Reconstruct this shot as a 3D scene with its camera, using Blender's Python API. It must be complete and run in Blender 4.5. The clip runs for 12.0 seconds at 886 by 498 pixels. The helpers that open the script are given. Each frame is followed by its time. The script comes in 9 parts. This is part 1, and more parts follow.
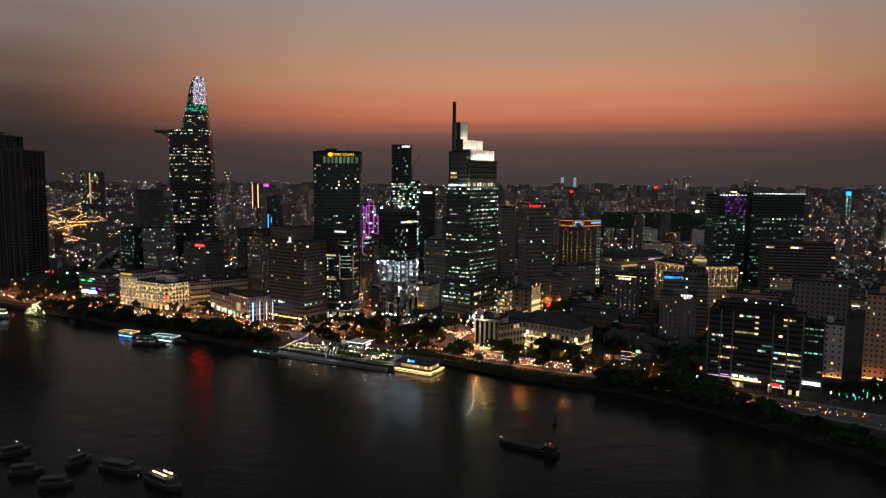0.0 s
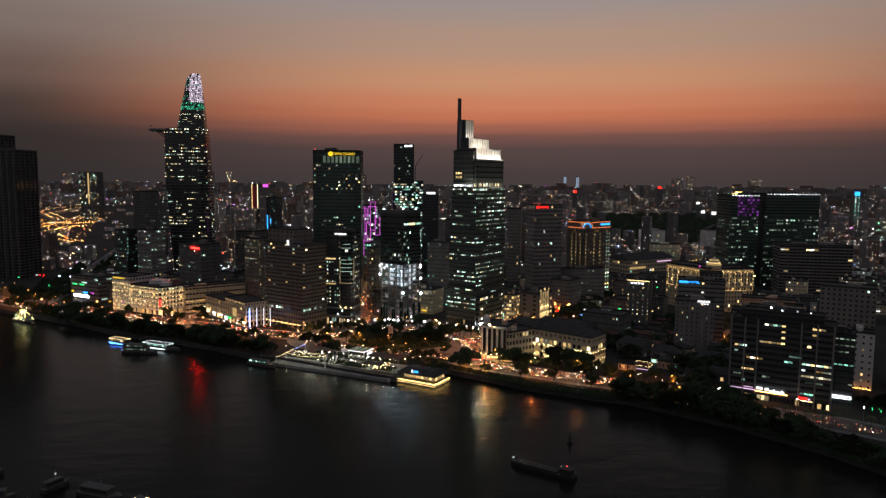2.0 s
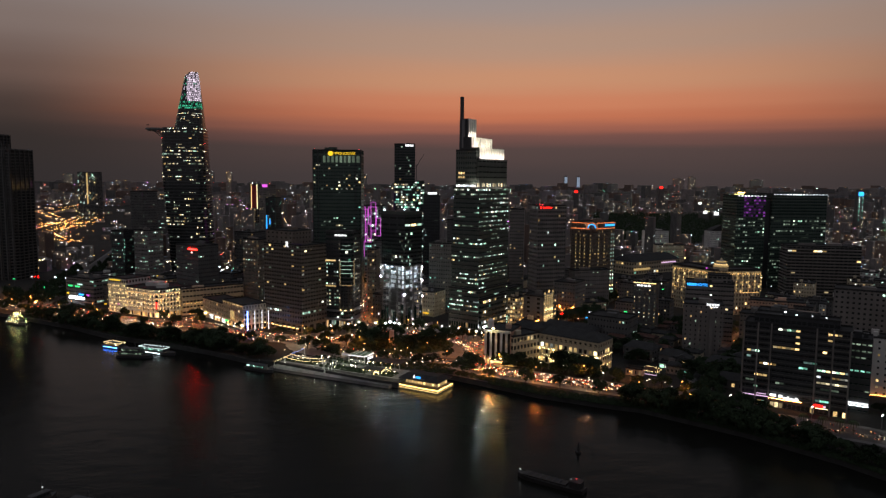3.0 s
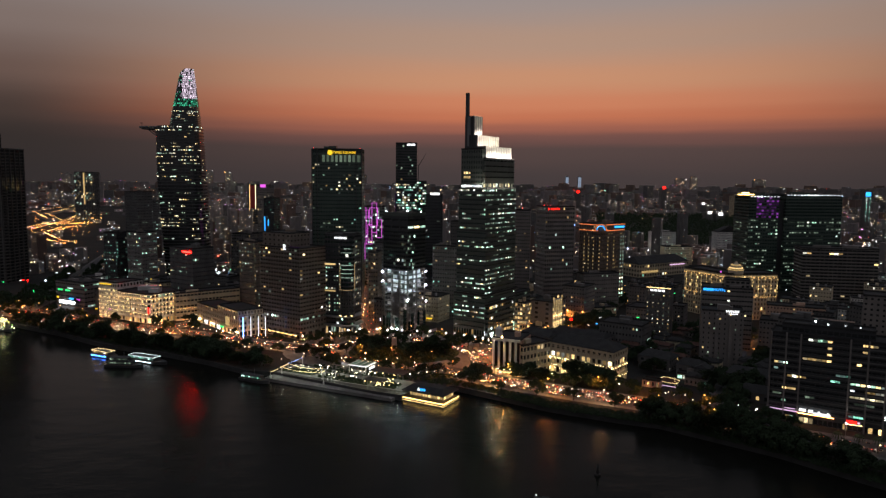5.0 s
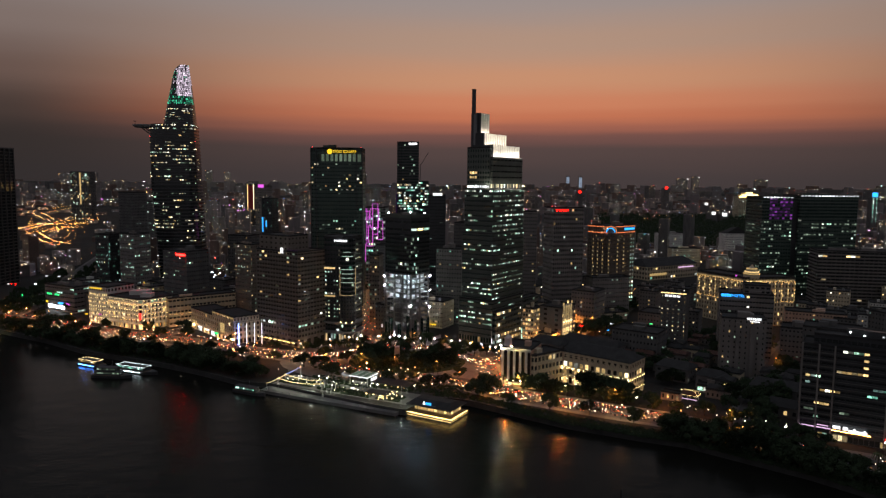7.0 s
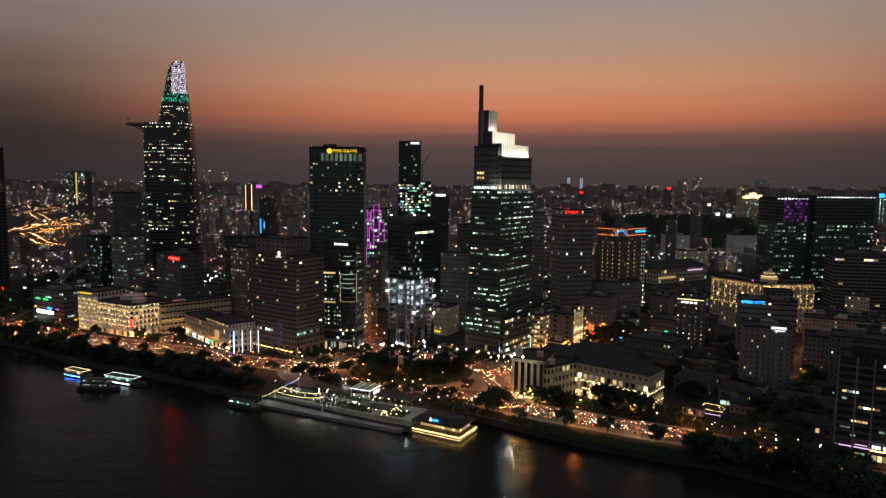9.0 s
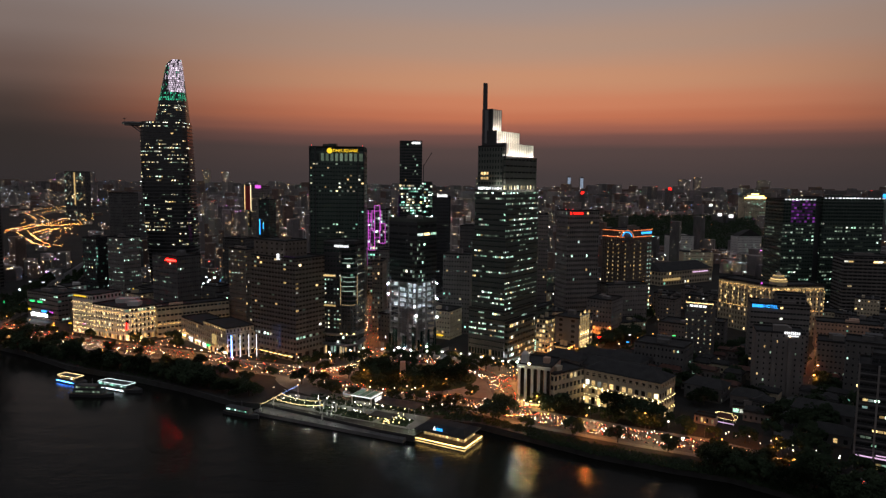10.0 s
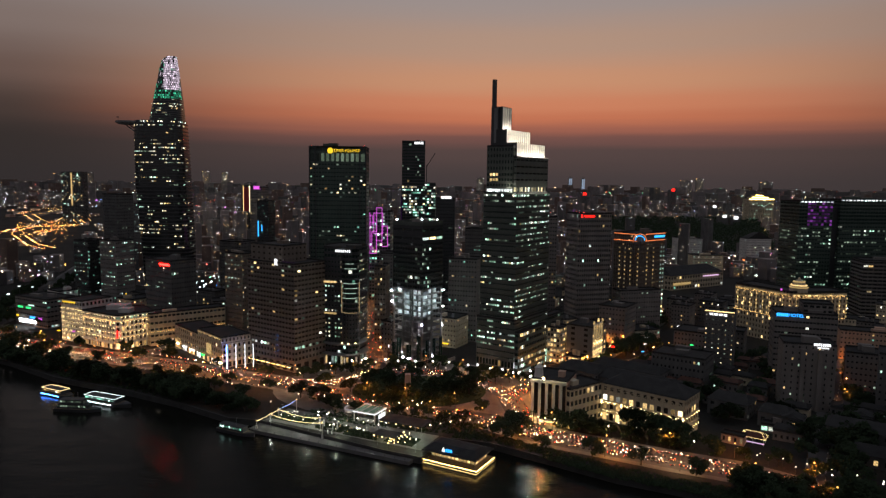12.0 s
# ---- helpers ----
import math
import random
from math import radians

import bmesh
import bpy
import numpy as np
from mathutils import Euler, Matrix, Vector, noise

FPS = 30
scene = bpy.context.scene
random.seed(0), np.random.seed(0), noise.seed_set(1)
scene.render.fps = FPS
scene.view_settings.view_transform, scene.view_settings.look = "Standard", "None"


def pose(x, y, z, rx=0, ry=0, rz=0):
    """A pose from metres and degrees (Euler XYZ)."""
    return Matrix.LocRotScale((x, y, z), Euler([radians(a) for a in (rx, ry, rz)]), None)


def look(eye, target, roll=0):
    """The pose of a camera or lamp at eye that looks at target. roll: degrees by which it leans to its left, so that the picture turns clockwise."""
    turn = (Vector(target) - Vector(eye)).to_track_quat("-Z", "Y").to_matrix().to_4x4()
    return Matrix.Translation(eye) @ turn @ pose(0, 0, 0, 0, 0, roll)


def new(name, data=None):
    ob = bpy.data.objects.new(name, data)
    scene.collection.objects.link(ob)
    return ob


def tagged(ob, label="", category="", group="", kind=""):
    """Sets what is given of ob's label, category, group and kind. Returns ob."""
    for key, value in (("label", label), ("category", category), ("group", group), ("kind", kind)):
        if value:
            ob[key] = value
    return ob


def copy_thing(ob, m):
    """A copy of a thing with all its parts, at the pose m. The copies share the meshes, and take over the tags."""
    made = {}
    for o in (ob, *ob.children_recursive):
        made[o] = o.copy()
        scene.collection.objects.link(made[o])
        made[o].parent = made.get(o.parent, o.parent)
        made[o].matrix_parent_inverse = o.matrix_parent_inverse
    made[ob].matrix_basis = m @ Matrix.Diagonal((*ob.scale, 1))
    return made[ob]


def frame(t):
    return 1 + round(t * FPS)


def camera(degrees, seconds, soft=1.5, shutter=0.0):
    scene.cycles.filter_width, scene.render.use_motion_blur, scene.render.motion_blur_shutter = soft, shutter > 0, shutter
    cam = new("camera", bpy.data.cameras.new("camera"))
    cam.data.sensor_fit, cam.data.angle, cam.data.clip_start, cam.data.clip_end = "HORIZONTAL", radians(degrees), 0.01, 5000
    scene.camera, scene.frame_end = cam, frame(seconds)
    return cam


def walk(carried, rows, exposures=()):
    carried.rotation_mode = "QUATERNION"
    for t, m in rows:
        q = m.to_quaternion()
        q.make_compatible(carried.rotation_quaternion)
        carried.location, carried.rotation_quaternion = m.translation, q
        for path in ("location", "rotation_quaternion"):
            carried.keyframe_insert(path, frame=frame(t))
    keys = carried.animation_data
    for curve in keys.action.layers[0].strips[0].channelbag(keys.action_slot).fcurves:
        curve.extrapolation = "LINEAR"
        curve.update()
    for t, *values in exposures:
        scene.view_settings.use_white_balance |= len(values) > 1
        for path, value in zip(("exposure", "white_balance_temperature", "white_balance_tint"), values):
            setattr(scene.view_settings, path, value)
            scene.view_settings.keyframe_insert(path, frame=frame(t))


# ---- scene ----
cam = camera(65.5, 12.0, soft=1.35)
PATH = [
    (0, (0.17, -2.53, 132.75), (5.46, 196.41, 112.88), 0.50),
    (1, (-0.72, 10.53, 132.76), (4.30, 209.48, 112.92), 0.49),
    (2, (-1.84, 23.55, 132.77), (3.00, 222.50, 112.94), 0.48),
    (3, (-3.18, 36.52, 132.78), (1.58, 235.47, 112.96), 0.49),
    (4, (-4.70, 49.44, 132.82), (0.03, 248.40, 112.99), 0.49),
    (5, (-6.38, 62.33, 132.87), (-1.61, 261.29, 113.04), 0.50),
    (6, (-8.19, 75.19, 132.94), (-3.34, 274.15, 113.10), 0.51),
    (7, (-10.10, 88.02, 133.04), (-5.16, 286.97, 113.20), 0.53),
    (8, (-12.08, 100.82, 133.17), (-7.04, 299.77, 113.34), 0.55),
    (9, (-14.11, 113.59, 133.33), (-8.97, 312.55, 113.54), 0.58),
    (10, (-16.16, 126.35, 133.53), (-10.94, 325.30, 113.79), 0.61),
    (11, (-18.20, 139.09, 133.77), (-12.94, 338.05, 114.10), 0.65),
    (12, (-20.20, 151.81, 134.05), (-14.96, 350.79, 114.50), 0.68),
]
walk(cam, [(t, look(eye, target, roll)) for t, eye, target, roll in PATH])

# ---- dusk sky, the only light besides the city's own lamps ----
world = bpy.data.worlds.new("dusk")
scene.world = world
world.use_nodes = True
scene.view_settings.exposure = 0.0


def build_sky():
    nt = world.node_tree
    nt.nodes.clear()
    out = nt.nodes.new("ShaderNodeOutputWorld")
    bg = nt.nodes.new("ShaderNodeBackground")
    tc = nt.nodes.new("ShaderNodeTexCoord")
    sep = nt.nodes.new("ShaderNodeSeparateXYZ")
    nt.links.new(tc.outputs["Generated"], sep.inputs[0])
    # thin layers of haze lying across the sky
    layers = nt.nodes.new("ShaderNodeMapping")
    layers.inputs["Scale"].default_value = (2.0, 2.0, 26.0)
    nt.links.new(tc.outputs["Generated"], layers.inputs["Vector"])
    haze = nt.nodes.new("ShaderNodeTexNoise")
    haze.inputs["Scale"].default_value, haze.inputs["Detail"].default_value = 1.6, 4
    nt.links.new(layers.outputs[0], haze.inputs["Vector"])
    lift = nt.nodes.new("ShaderNodeMapRange")
    lift.inputs["To Min"].default_value, lift.inputs["To Max"].default_value = -0.007, 0.007
    nt.links.new(haze.outputs["Fac"], lift.inputs["Value"])
    height = nt.nodes.new("ShaderNodeMath")
    nt.links.new(sep.outputs["Z"], height.inputs[0])
    nt.links.new(lift.outputs[0], height.inputs[1])

    def height_ramp(stops):
        mr = nt.nodes.new("ShaderNodeMapRange")
        mr.inputs["From Min"].default_value, mr.inputs["From Max"].default_value = -0.1, 1.0
        nt.links.new(height.outputs[0], mr.inputs["Value"])
        ramp = nt.nodes.new("ShaderNodeValToRGB")
        ramp.color_ramp.interpolation = "EASE"
        el = ramp.color_ramp.elements
        while len(el) < len(stops):
            el.new(0.5)
        for e, (z, c) in zip(el, stops):
            e.position, e.color = (z + 0.1) / 1.1, (*c, 1)
        nt.links.new(mr.outputs[0], ramp.inputs[0])
        return ramp

    # height of the ray above the horizon, and the colour there: towards the sunset, and away from it
    warm = height_ramp([(-0.06, (0.045, 0.037, 0.037)), (0.0, (0.062, 0.047, 0.047)), (0.044, (0.092, 0.060, 0.056)), (0.060, (0.17, 0.080, 0.068)), (0.075, (0.36, 0.125, 0.082)), (0.090, (0.56, 0.178, 0.092)),
                        (0.108, (0.62, 0.225, 0.118)), (0.14, (0.60, 0.29, 0.165)), (0.19, (0.46, 0.295, 0.215)), (0.25, (0.34, 0.282, 0.268)), (0.34, (0.10, 0.092, 0.095)),
                        (0.5, (0.085, 0.088, 0.102)), (1.0, (0.20, 0.21, 0.25))])
    cold = height_ramp([(-0.06, (0.026, 0.022, 0.022)), (0.0, (0.033, 0.027, 0.027)), (0.05, (0.036, 0.028, 0.026)), (0.085, (0.062, 0.042, 0.036)),
                        (0.13, (0.138, 0.089, 0.074)), (0.19, (0.208, 0.156, 0.139)), (0.255, (0.262, 0.230, 0.225)), (0.34, (0.07, 0.068, 0.075)),
                        (0.5, (0.095, 0.10, 0.118)), (1.0, (0.20, 0.21, 0.25))])
    # how far the ray looks towards the place where the sun went down
    sun = nt.nodes.new("ShaderNodeVectorMath")
    sun.operation = "DOT_PRODUCT"
    sun.inputs[1].default_value = (math.sin(radians(9)), math.cos(radians(9)), 0)
    nt.links.new(tc.outputs["Generated"], sun.inputs[0])
    side = nt.nodes.new("ShaderNodeMapRange")
    side.interpolation_type = "SMOOTHSTEP"
    side.inputs["From Min"].default_value, side.inputs["From Max"].default_value = 0.76, 1.03
    nt.links.new(sun.outputs["Value"], side.inputs["Value"])
    mix = nt.nodes.new("ShaderNodeMix")
    mix.data_type = "RGBA"
    nt.links.new(side.outputs[0], mix.inputs["Factor"])
    nt.links.new(cold.outputs[0], mix.inputs["A"])
    nt.links.new(warm.outputs[0], mix.inputs["B"])
    # the evenly lit evening sky behind, opposite the afterglow
    east = height_ramp([(-0.06, (0.05, 0.048, 0.052)), (0.0, (0.08, 0.075, 0.08)), (0.1, (0.15, 0.135, 0.14)), (0.3, (0.18, 0.17, 0.185)), (0.6, (0.17, 0.175, 0.20)), (1.0, (0.20, 0.21, 0.25))])
    back = nt.nodes.new("ShaderNodeMapRange")
    back.interpolation_type = "SMOOTHSTEP"
    back.inputs["From Min"].default_value, back.inputs["From Max"].default_value = -0.3, 0.5
    nt.links.new(sun.outputs["Value"], back.inputs["Value"])
    whole = nt.nodes.new("ShaderNodeMix")
    whole.data_type = "RGBA"
    nt.links.new(back.outputs[0], whole.inputs["Factor"])
    nt.links.new(east.outputs[0], whole.inputs["A"])
    nt.links.new(mix.outputs["Result"], whole.inputs["B"])
    nt.links.new(whole.outputs["Result"], bg.inputs["Color"])
    bg.inputs["Strength"].default_value = 1.0
    nt.links.new(bg.outputs[0], out.inputs["Surface"])


build_sky()

# ---- materials ----
MATS = {}


def surface(name, color, rough=0.7, metal=0.0, scale=0.4, spread=0.35, fine=6.0, bump=0.15, streak=0.0):
    """A worn solid surface: broad stains and fine grain in the colour, grain in the relief."""
    m = bpy.data.materials.new(name)
    m.use_nodes = True
    nt = m.node_tree
    b = nt.nodes["Principled BSDF"]
    b.inputs["Roughness"].default_value, b.inputs["Metallic"].default_value = rough, metal
    tc = nt.nodes.new("ShaderNodeTexCoord")
    mp = nt.nodes.new("ShaderNodeMapping")
    mp.inputs["Scale"].default_value = (1, 1, 1 - 0.85 * streak)
    nt.links.new(tc.outputs["Object"], mp.inputs["Vector"])
    broad = nt.nodes.new("ShaderNodeTexNoise")
    broad.inputs["Scale"].default_value, broad.inputs["Detail"].default_value = scale, 5
    grain = nt.nodes.new("ShaderNodeTexNoise")
    grain.inputs["Scale"].default_value, grain.inputs["Detail"].default_value = fine, 3
    nt.links.new(mp.outputs[0], broad.inputs["Vector"])
    nt.links.new(tc.outputs["Object"], grain.inputs["Vector"])
    mixv = nt.nodes.new("ShaderNodeMix")
    mixv.inputs["Factor"].default_value = 0.35
    nt.links.new(broad.outputs["Fac"], mixv.inputs["A"])
    nt.links.new(grain.outputs["Fac"], mixv.inputs["B"])
    ramp = nt.nodes.new("ShaderNodeValToRGB")
    e = ramp.color_ramp.elements
    e[0].position, e[1].position = 0.3, 0.7
    e[0].color = (*[c * (1 - spread) for c in color], 1)
    e[1].color = (*[min(1, c * (1 + spread * 0.6)) for c in color], 1)
    nt.links.new(mixv.outputs["Result"], ramp.inputs[0])
    nt.links.new(ramp.outputs[0], b.inputs["Base Color"])
    if bump:
        bp = nt.nodes.new("ShaderNodeBump")
        bp.inputs["Strength"].default_value, bp.inputs["Distance"].default_value = bump, 0.05
        nt.links.new(grain.outputs["Fac"], bp.inputs["Height"])
        nt.links.new(bp.outputs[0], b.inputs["Normal"])
    MATS[name] = m
    return m


def glass_dark(name, color=(0.034, 0.038, 0.038), rough=0.08):
    m = surface(name, color, rough, 0.0, 0.15, 0.5, 1.0, 0.0)
    m.node_tree.nodes["Principled BSDF"].inputs["IOR"].default_value = 1.5
    return m


def lamp_glow(name, color, strength, vary=0.0, island=False, sampled=False, patchy=0.0, hue=None):
    """Something that gives off light. vary: how much its pieces differ; patchy: how uneven the light is inside one piece."""
    m = bpy.data.materials.new(name)
    m.use_nodes = True
    nt = m.node_tree
    nt.nodes.remove(nt.nodes["Principled BSDF"])
    em = nt.nodes.new("ShaderNodeEmission")
    em.inputs["Color"].default_value = (*color, 1)
    em.inputs["Strength"].default_value = strength
    nt.links.new(em.outputs[0], nt.nodes["Material Output"].inputs["Surface"])
    if vary or hue:
        if island:
            rnd = nt.nodes.new("ShaderNodeNewGeometry").outputs["Random Per Island"]
        else:
            rnd = nt.nodes.new("ShaderNodeObjectInfo").outputs["Random"]
        last = None
        if vary:
            pw = nt.nodes.new("ShaderNodeMath")
            pw.operation = "POWER"
            nt.links.new(rnd, pw.inputs[0])
            pw.inputs[1].default_value = 3.0
            mr = nt.nodes.new("ShaderNodeMapRange")
            mr.inputs["To Min"].default_value, mr.inputs["To Max"].default_value = strength * (1 - vary), strength * (1 + 2.2 * vary)
            nt.links.new(pw.outputs[0], mr.inputs["Value"])
            last = mr.outputs[0]
        if patchy:
            tc = nt.nodes.new("ShaderNodeTexCoord")
            no = nt.nodes.new("ShaderNodeTexNoise")
            no.noise_dimensions = "4D"
            no.inputs["Scale"].default_value = 1.1
            nt.links.new(tc.outputs["Object"], no.inputs["Vector"])
            w = nt.nodes.new("ShaderNodeMath")
            w.operation = "MULTIPLY"
            nt.links.new(rnd, w.inputs[0])
            w.inputs[1].default_value = 50
            nt.links.new(w.outputs[0], no.inputs["W"])
            pr = nt.nodes.new("ShaderNodeMapRange")
            pr.inputs["From Min"].default_value, pr.inputs["From Max"].default_value = 0.35, 0.65
            pr.inputs["To Min"].default_value, pr.inputs["To Max"].default_value = 1 - patchy, 1 + patchy
            nt.links.new(no.outputs["Fac"], pr.inputs["Value"])
            mul = nt.nodes.new("ShaderNodeMath")
            mul.operation = "MULTIPLY"
            nt.links.new(last, mul.inputs[0])
            nt.links.new(pr.outputs[0], mul.inputs[1])
            last = mul.outputs[0]
        if last:
            nt.links.new(last, em.inputs["Strength"])
        if hue:
            ramp = nt.nodes.new("ShaderNodeValToRGB")
            ramp.color_ramp.interpolation = "CONSTANT"
            el = ramp.color_ramp.elements
            while len(el) < len(hue):
                el.new(0.5)
            fr = nt.nodes.new("ShaderNodeMath")
            fr.operation = "FRACT"
            k = nt.nodes.new("ShaderNodeMath")
            k.operation = "MULTIPLY"
            k.inputs[1].default_value = 17.3
            nt.links.new(rnd, k.inputs[0])
            nt.links.new(k.outputs[0], fr.inputs[0])
            for x, (p, c) in zip(el, hue):
                x.position, x.color = p, (*c, 1)
            nt.links.new(fr.outputs[0], ramp.inputs[0])
            nt.links.new(ramp.outputs[0], em.inputs["Color"])
    m.cycles.emission_sampling = "AUTO" if sampled else "NONE"
    MATS[name] = m
    return m


surface("concrete", (0.21, 0.19, 0.175), 0.85, 0, 0.12, 0.35, 3, 0.2, 0.6)
surface("dark_concrete", (0.13, 0.125, 0.12), 0.85, 0, 0.15, 0.4, 3, 0.2, 0.6)
surface("white_paint", (0.62, 0.60, 0.56), 0.7, 0, 0.15, 0.25, 4, 0.1, 0.7)
surface("cream_paint", (0.62, 0.52, 0.36), 0.7, 0, 0.2, 0.25, 4, 0.1, 0.6)
surface("pink_paint", (0.55, 0.36, 0.26), 0.75, 0, 0.2, 0.25, 4, 0.1, 0.6)
surface("brown_stone", (0.19, 0.155, 0.125), 0.6, 0, 0.2, 0.35, 3, 0.1, 0.4)
surface("grey_panel", (0.22, 0.22, 0.22), 0.45, 0.2, 0.1, 0.25, 2, 0.05, 0.3)
surface("green_panel", (0.095, 0.108, 0.095), 0.4, 0.2, 0.1, 0.3, 2, 0.05, 0.3)
surface("glass_panel", (0.065, 0.095, 0.080), 0.35, 0.2, 0.1, 0.3, 2, 0.05, 0.3)
surface("black_panel", (0.042, 0.044, 0.047), 0.4, 0.1, 0.1, 0.3, 2, 0.05, 0.3)
surface("site_netting", (0.095, 0.088, 0.082), 0.9, 0, 0.08, 0.5, 2, 0.1, 0.5)
surface("crown_panel", (0.50, 0.47, 0.42), 0.5, 0, 0.25, 0.12, 2, 0.05, 0.8)
surface("steel", (0.32, 0.32, 0.33), 0.4, 0.8, 0.5, 0.3, 4, 0.05)
surface("dark_steel", (0.08, 0.08, 0.085), 0.45, 0.6, 0.5, 0.3, 4, 0.05)
surface("roof_felt", (0.034, 0.033, 0.032), 0.9, 0, 0.2, 0.5, 2, 0.2)
surface("roof_tile", (0.11, 0.05, 0.035), 0.85, 0, 0.3, 0.5, 3, 0.3)
surface("asphalt", (0.07, 0.068, 0.066), 0.85, 0, 0.08, 0.4, 3, 0.2)
surface("paving", (0.13, 0.125, 0.12), 0.85, 0, 0.15, 0.4, 2, 0.2)
surface("earth", (0.030, 0.028, 0.024), 0.95, 0, 0.02, 0.5, 0.6, 0.2)
surface("quay_stone", (0.04, 0.039, 0.037), 0.85, 0, 0.2, 0.5, 3, 0.3)
surface("lawn", (0.03, 0.05, 0.018), 0.95, 0, 0.15, 0.5, 4, 0.3)
surface("bark", (0.07, 0.055, 0.04), 0.95, 0, 1.0, 0.4, 8, 0.4, 0.7)
surface("leaf", (0.028, 0.046, 0.020), 0.9, 0, 0.6, 0.5, 5, 0.0)
surface("palm_leaf", (0.045, 0.075, 0.025), 0.6, 0, 0.6, 0.5, 5, 0.0)
surface("boat_white", (0.55, 0.56, 0.57), 0.4, 0, 0.3, 0.2, 4, 0.03)
surface("boat_grey", (0.05, 0.051, 0.053), 0.5, 0, 0.3, 0.3, 4, 0.05)
surface("boat_dark", (0.026, 0.023, 0.022), 0.6, 0, 0.4, 0.4, 4, 0.1)
surface("wood_deck", (0.16, 0.11, 0.07), 0.8, 0, 0.5, 0.4, 6, 0.2)
surface("car_paint", (0.10, 0.10, 0.11), 0.25, 0.3, 0.5, 0.2, 4, 0.0)
surface("car_white", (0.6, 0.6, 0.6), 0.25, 0.0, 0.5, 0.1, 4, 0.0)
surface("tyre", (0.02, 0.02, 0.02), 0.9, 0, 2, 0.3, 8, 0.1)
surface("red_paint", (0.35, 0.03, 0.03), 0.5, 0, 0.4, 0.2, 4, 0.05)
for k in ("leaf", "palm_leaf", "lawn", "earth", "bark"):
    MATS[k].node_tree.nodes["Principled BSDF"].inputs["Specular IOR Level"].default_value = 0.3
glass_dark("glass")
glass_dark("glass_green", (0.024, 0.042, 0.035), 0.06)
glass_dark("glass_brown", (0.045, 0.037, 0.030), 0.1)

COOL = [(0, (0.60, 1.0, 0.76)), (0.45, (0.78, 1.0, 0.92)), (0.75, (1.0, 0.92, 0.72)), (0.9, (1.0, 0.72, 0.30))]
WARM = [(0, (1.0, 0.66, 0.26)), (0.5, (1.0, 0.78, 0.42)), (0.85, (0.95, 0.95, 0.80))]
TEAL = [(0, (0.35, 1.0, 0.72)), (0.5, (0.60, 1.0, 0.90)), (0.85, (0.9, 1.0, 0.9))]
for far in (False, True):
    e = "_far" if far else ""
    lamp_glow("win_cool" + e, (0.8, 1, 0.9), 1.35, 0.85, far, patchy=0.6, hue=COOL)
    lamp_glow("win_warm" + e, (1, 0.7, 0.3), 1.05, 0.85, far, patchy=0.5, hue=WARM)
    lamp_glow("win_teal" + e, (0.4, 1, 0.8), 0.75, 0.85, far, patchy=0.6, hue=TEAL)
    lamp_glow("win_gold" + e, (1.0, 0.68, 0.28), 1.05, 0.6, far, patchy=0.4)
    lamp_glow("win_bright" + e, (0.9, 0.97, 1.0), 1.8, 0.6, far, patchy=0.6)
    lamp_glow("win_dim" + e, (0.62, 0.85, 0.62), 0.2, 0.9, far, patchy=0.5)
    lamp_glow("win_green" + e, (0.45, 1.0, 0.6), 0.6, 0.9, far, patchy=0.6, hue=[(0, (0.50, 0.95, 0.66)), (0.4, (0.72, 1.0, 0.80)), (0.8, (0.95, 1.0, 0.82))])
    lamp_glow("win_cream" + e, (1.0, 0.86, 0.55), 1.25, 0.8, far, patchy=0.5, hue=[(0, (1.0, 0.86, 0.52)), (0.4, (1.0, 0.94, 0.72)), (0.72, (1.0, 0.72, 0.34)), (0.9, (0.85, 1.0, 0.86))])
    lamp_glow("win_arch" + e, (0.62, 0.85, 0.60), 0.15, 0.35, far, patchy=0.4)
    lamp_glow("win_violet" + e, (0.30, 0.06, 0.45), 0.28, 0.8, far)
    lamp_glow("led_white" + e, (0.95, 0.78, 0.95), 0.75, 0.6, far)
    lamp_glow("led_green" + e, (0.1, 0.9, 0.5), 0.5, 0.8, far)
lamp_glow("strip_warm", (1.0, 0.70, 0.30), 8.0, sampled=True)
lamp_glow("strip_gold", (1.0, 0.62, 0.18), 9.0, sampled=True)
lamp_glow("strip_white", (0.85, 0.94, 1.0), 12.0, sampled=True)
lamp_glow("strip_blue", (0.10, 0.25, 1.0), 14.0, sampled=True)
# glow of strips added to wash walls and forecourts orange
lamp_glow("strip_sodium", (1.0, 0.33, 0.08), 26.0, sampled=True)
lamp_glow("strip_orange", (1.0, 0.25, 0.08), 1.2)
lamp_glow("sign_white", (0.95, 0.97, 1.0), 1.7)
lamp_glow("sign_gold", (1.0, 0.62, 0.03), 1.3)
lamp_glow("sign_red", (1.0, 0.008, 0.005), 6.0, sampled=True)
lamp_glow("sign_red_strong", (1.0, 0.003, 0.002), 90.0, sampled=True)
lamp_glow("terrace_bulb", (0.86, 1.0, 0.80), 420.0, sampled=True)
lamp_glow("globe_glow", (1.0, 0.90, 0.72), 8.0, 0.7)
lamp_glow("plaza_bulb", (0.95, 0.96, 0.88), 60.0, sampled=True)
# glow of the strips added to wash the hotel and office fronts
lamp_glow("cove_yellow", (1.0, 0.80, 0.36), 18.0, sampled=True)
lamp_glow("cove_warm", (1.0, 0.56, 0.18), 4.5, sampled=True)
lamp_glow("sconce", (1.0, 0.68, 0.30), 12.0, sampled=True)
lamp_glow("sign_blue", (0.03, 0.35, 1.0), 2.2)
lamp_glow("sign_green", (0.05, 1.0, 0.25), 1.5)
lamp_glow("sign_pink", (0.75, 0.12, 0.75), 1.2)
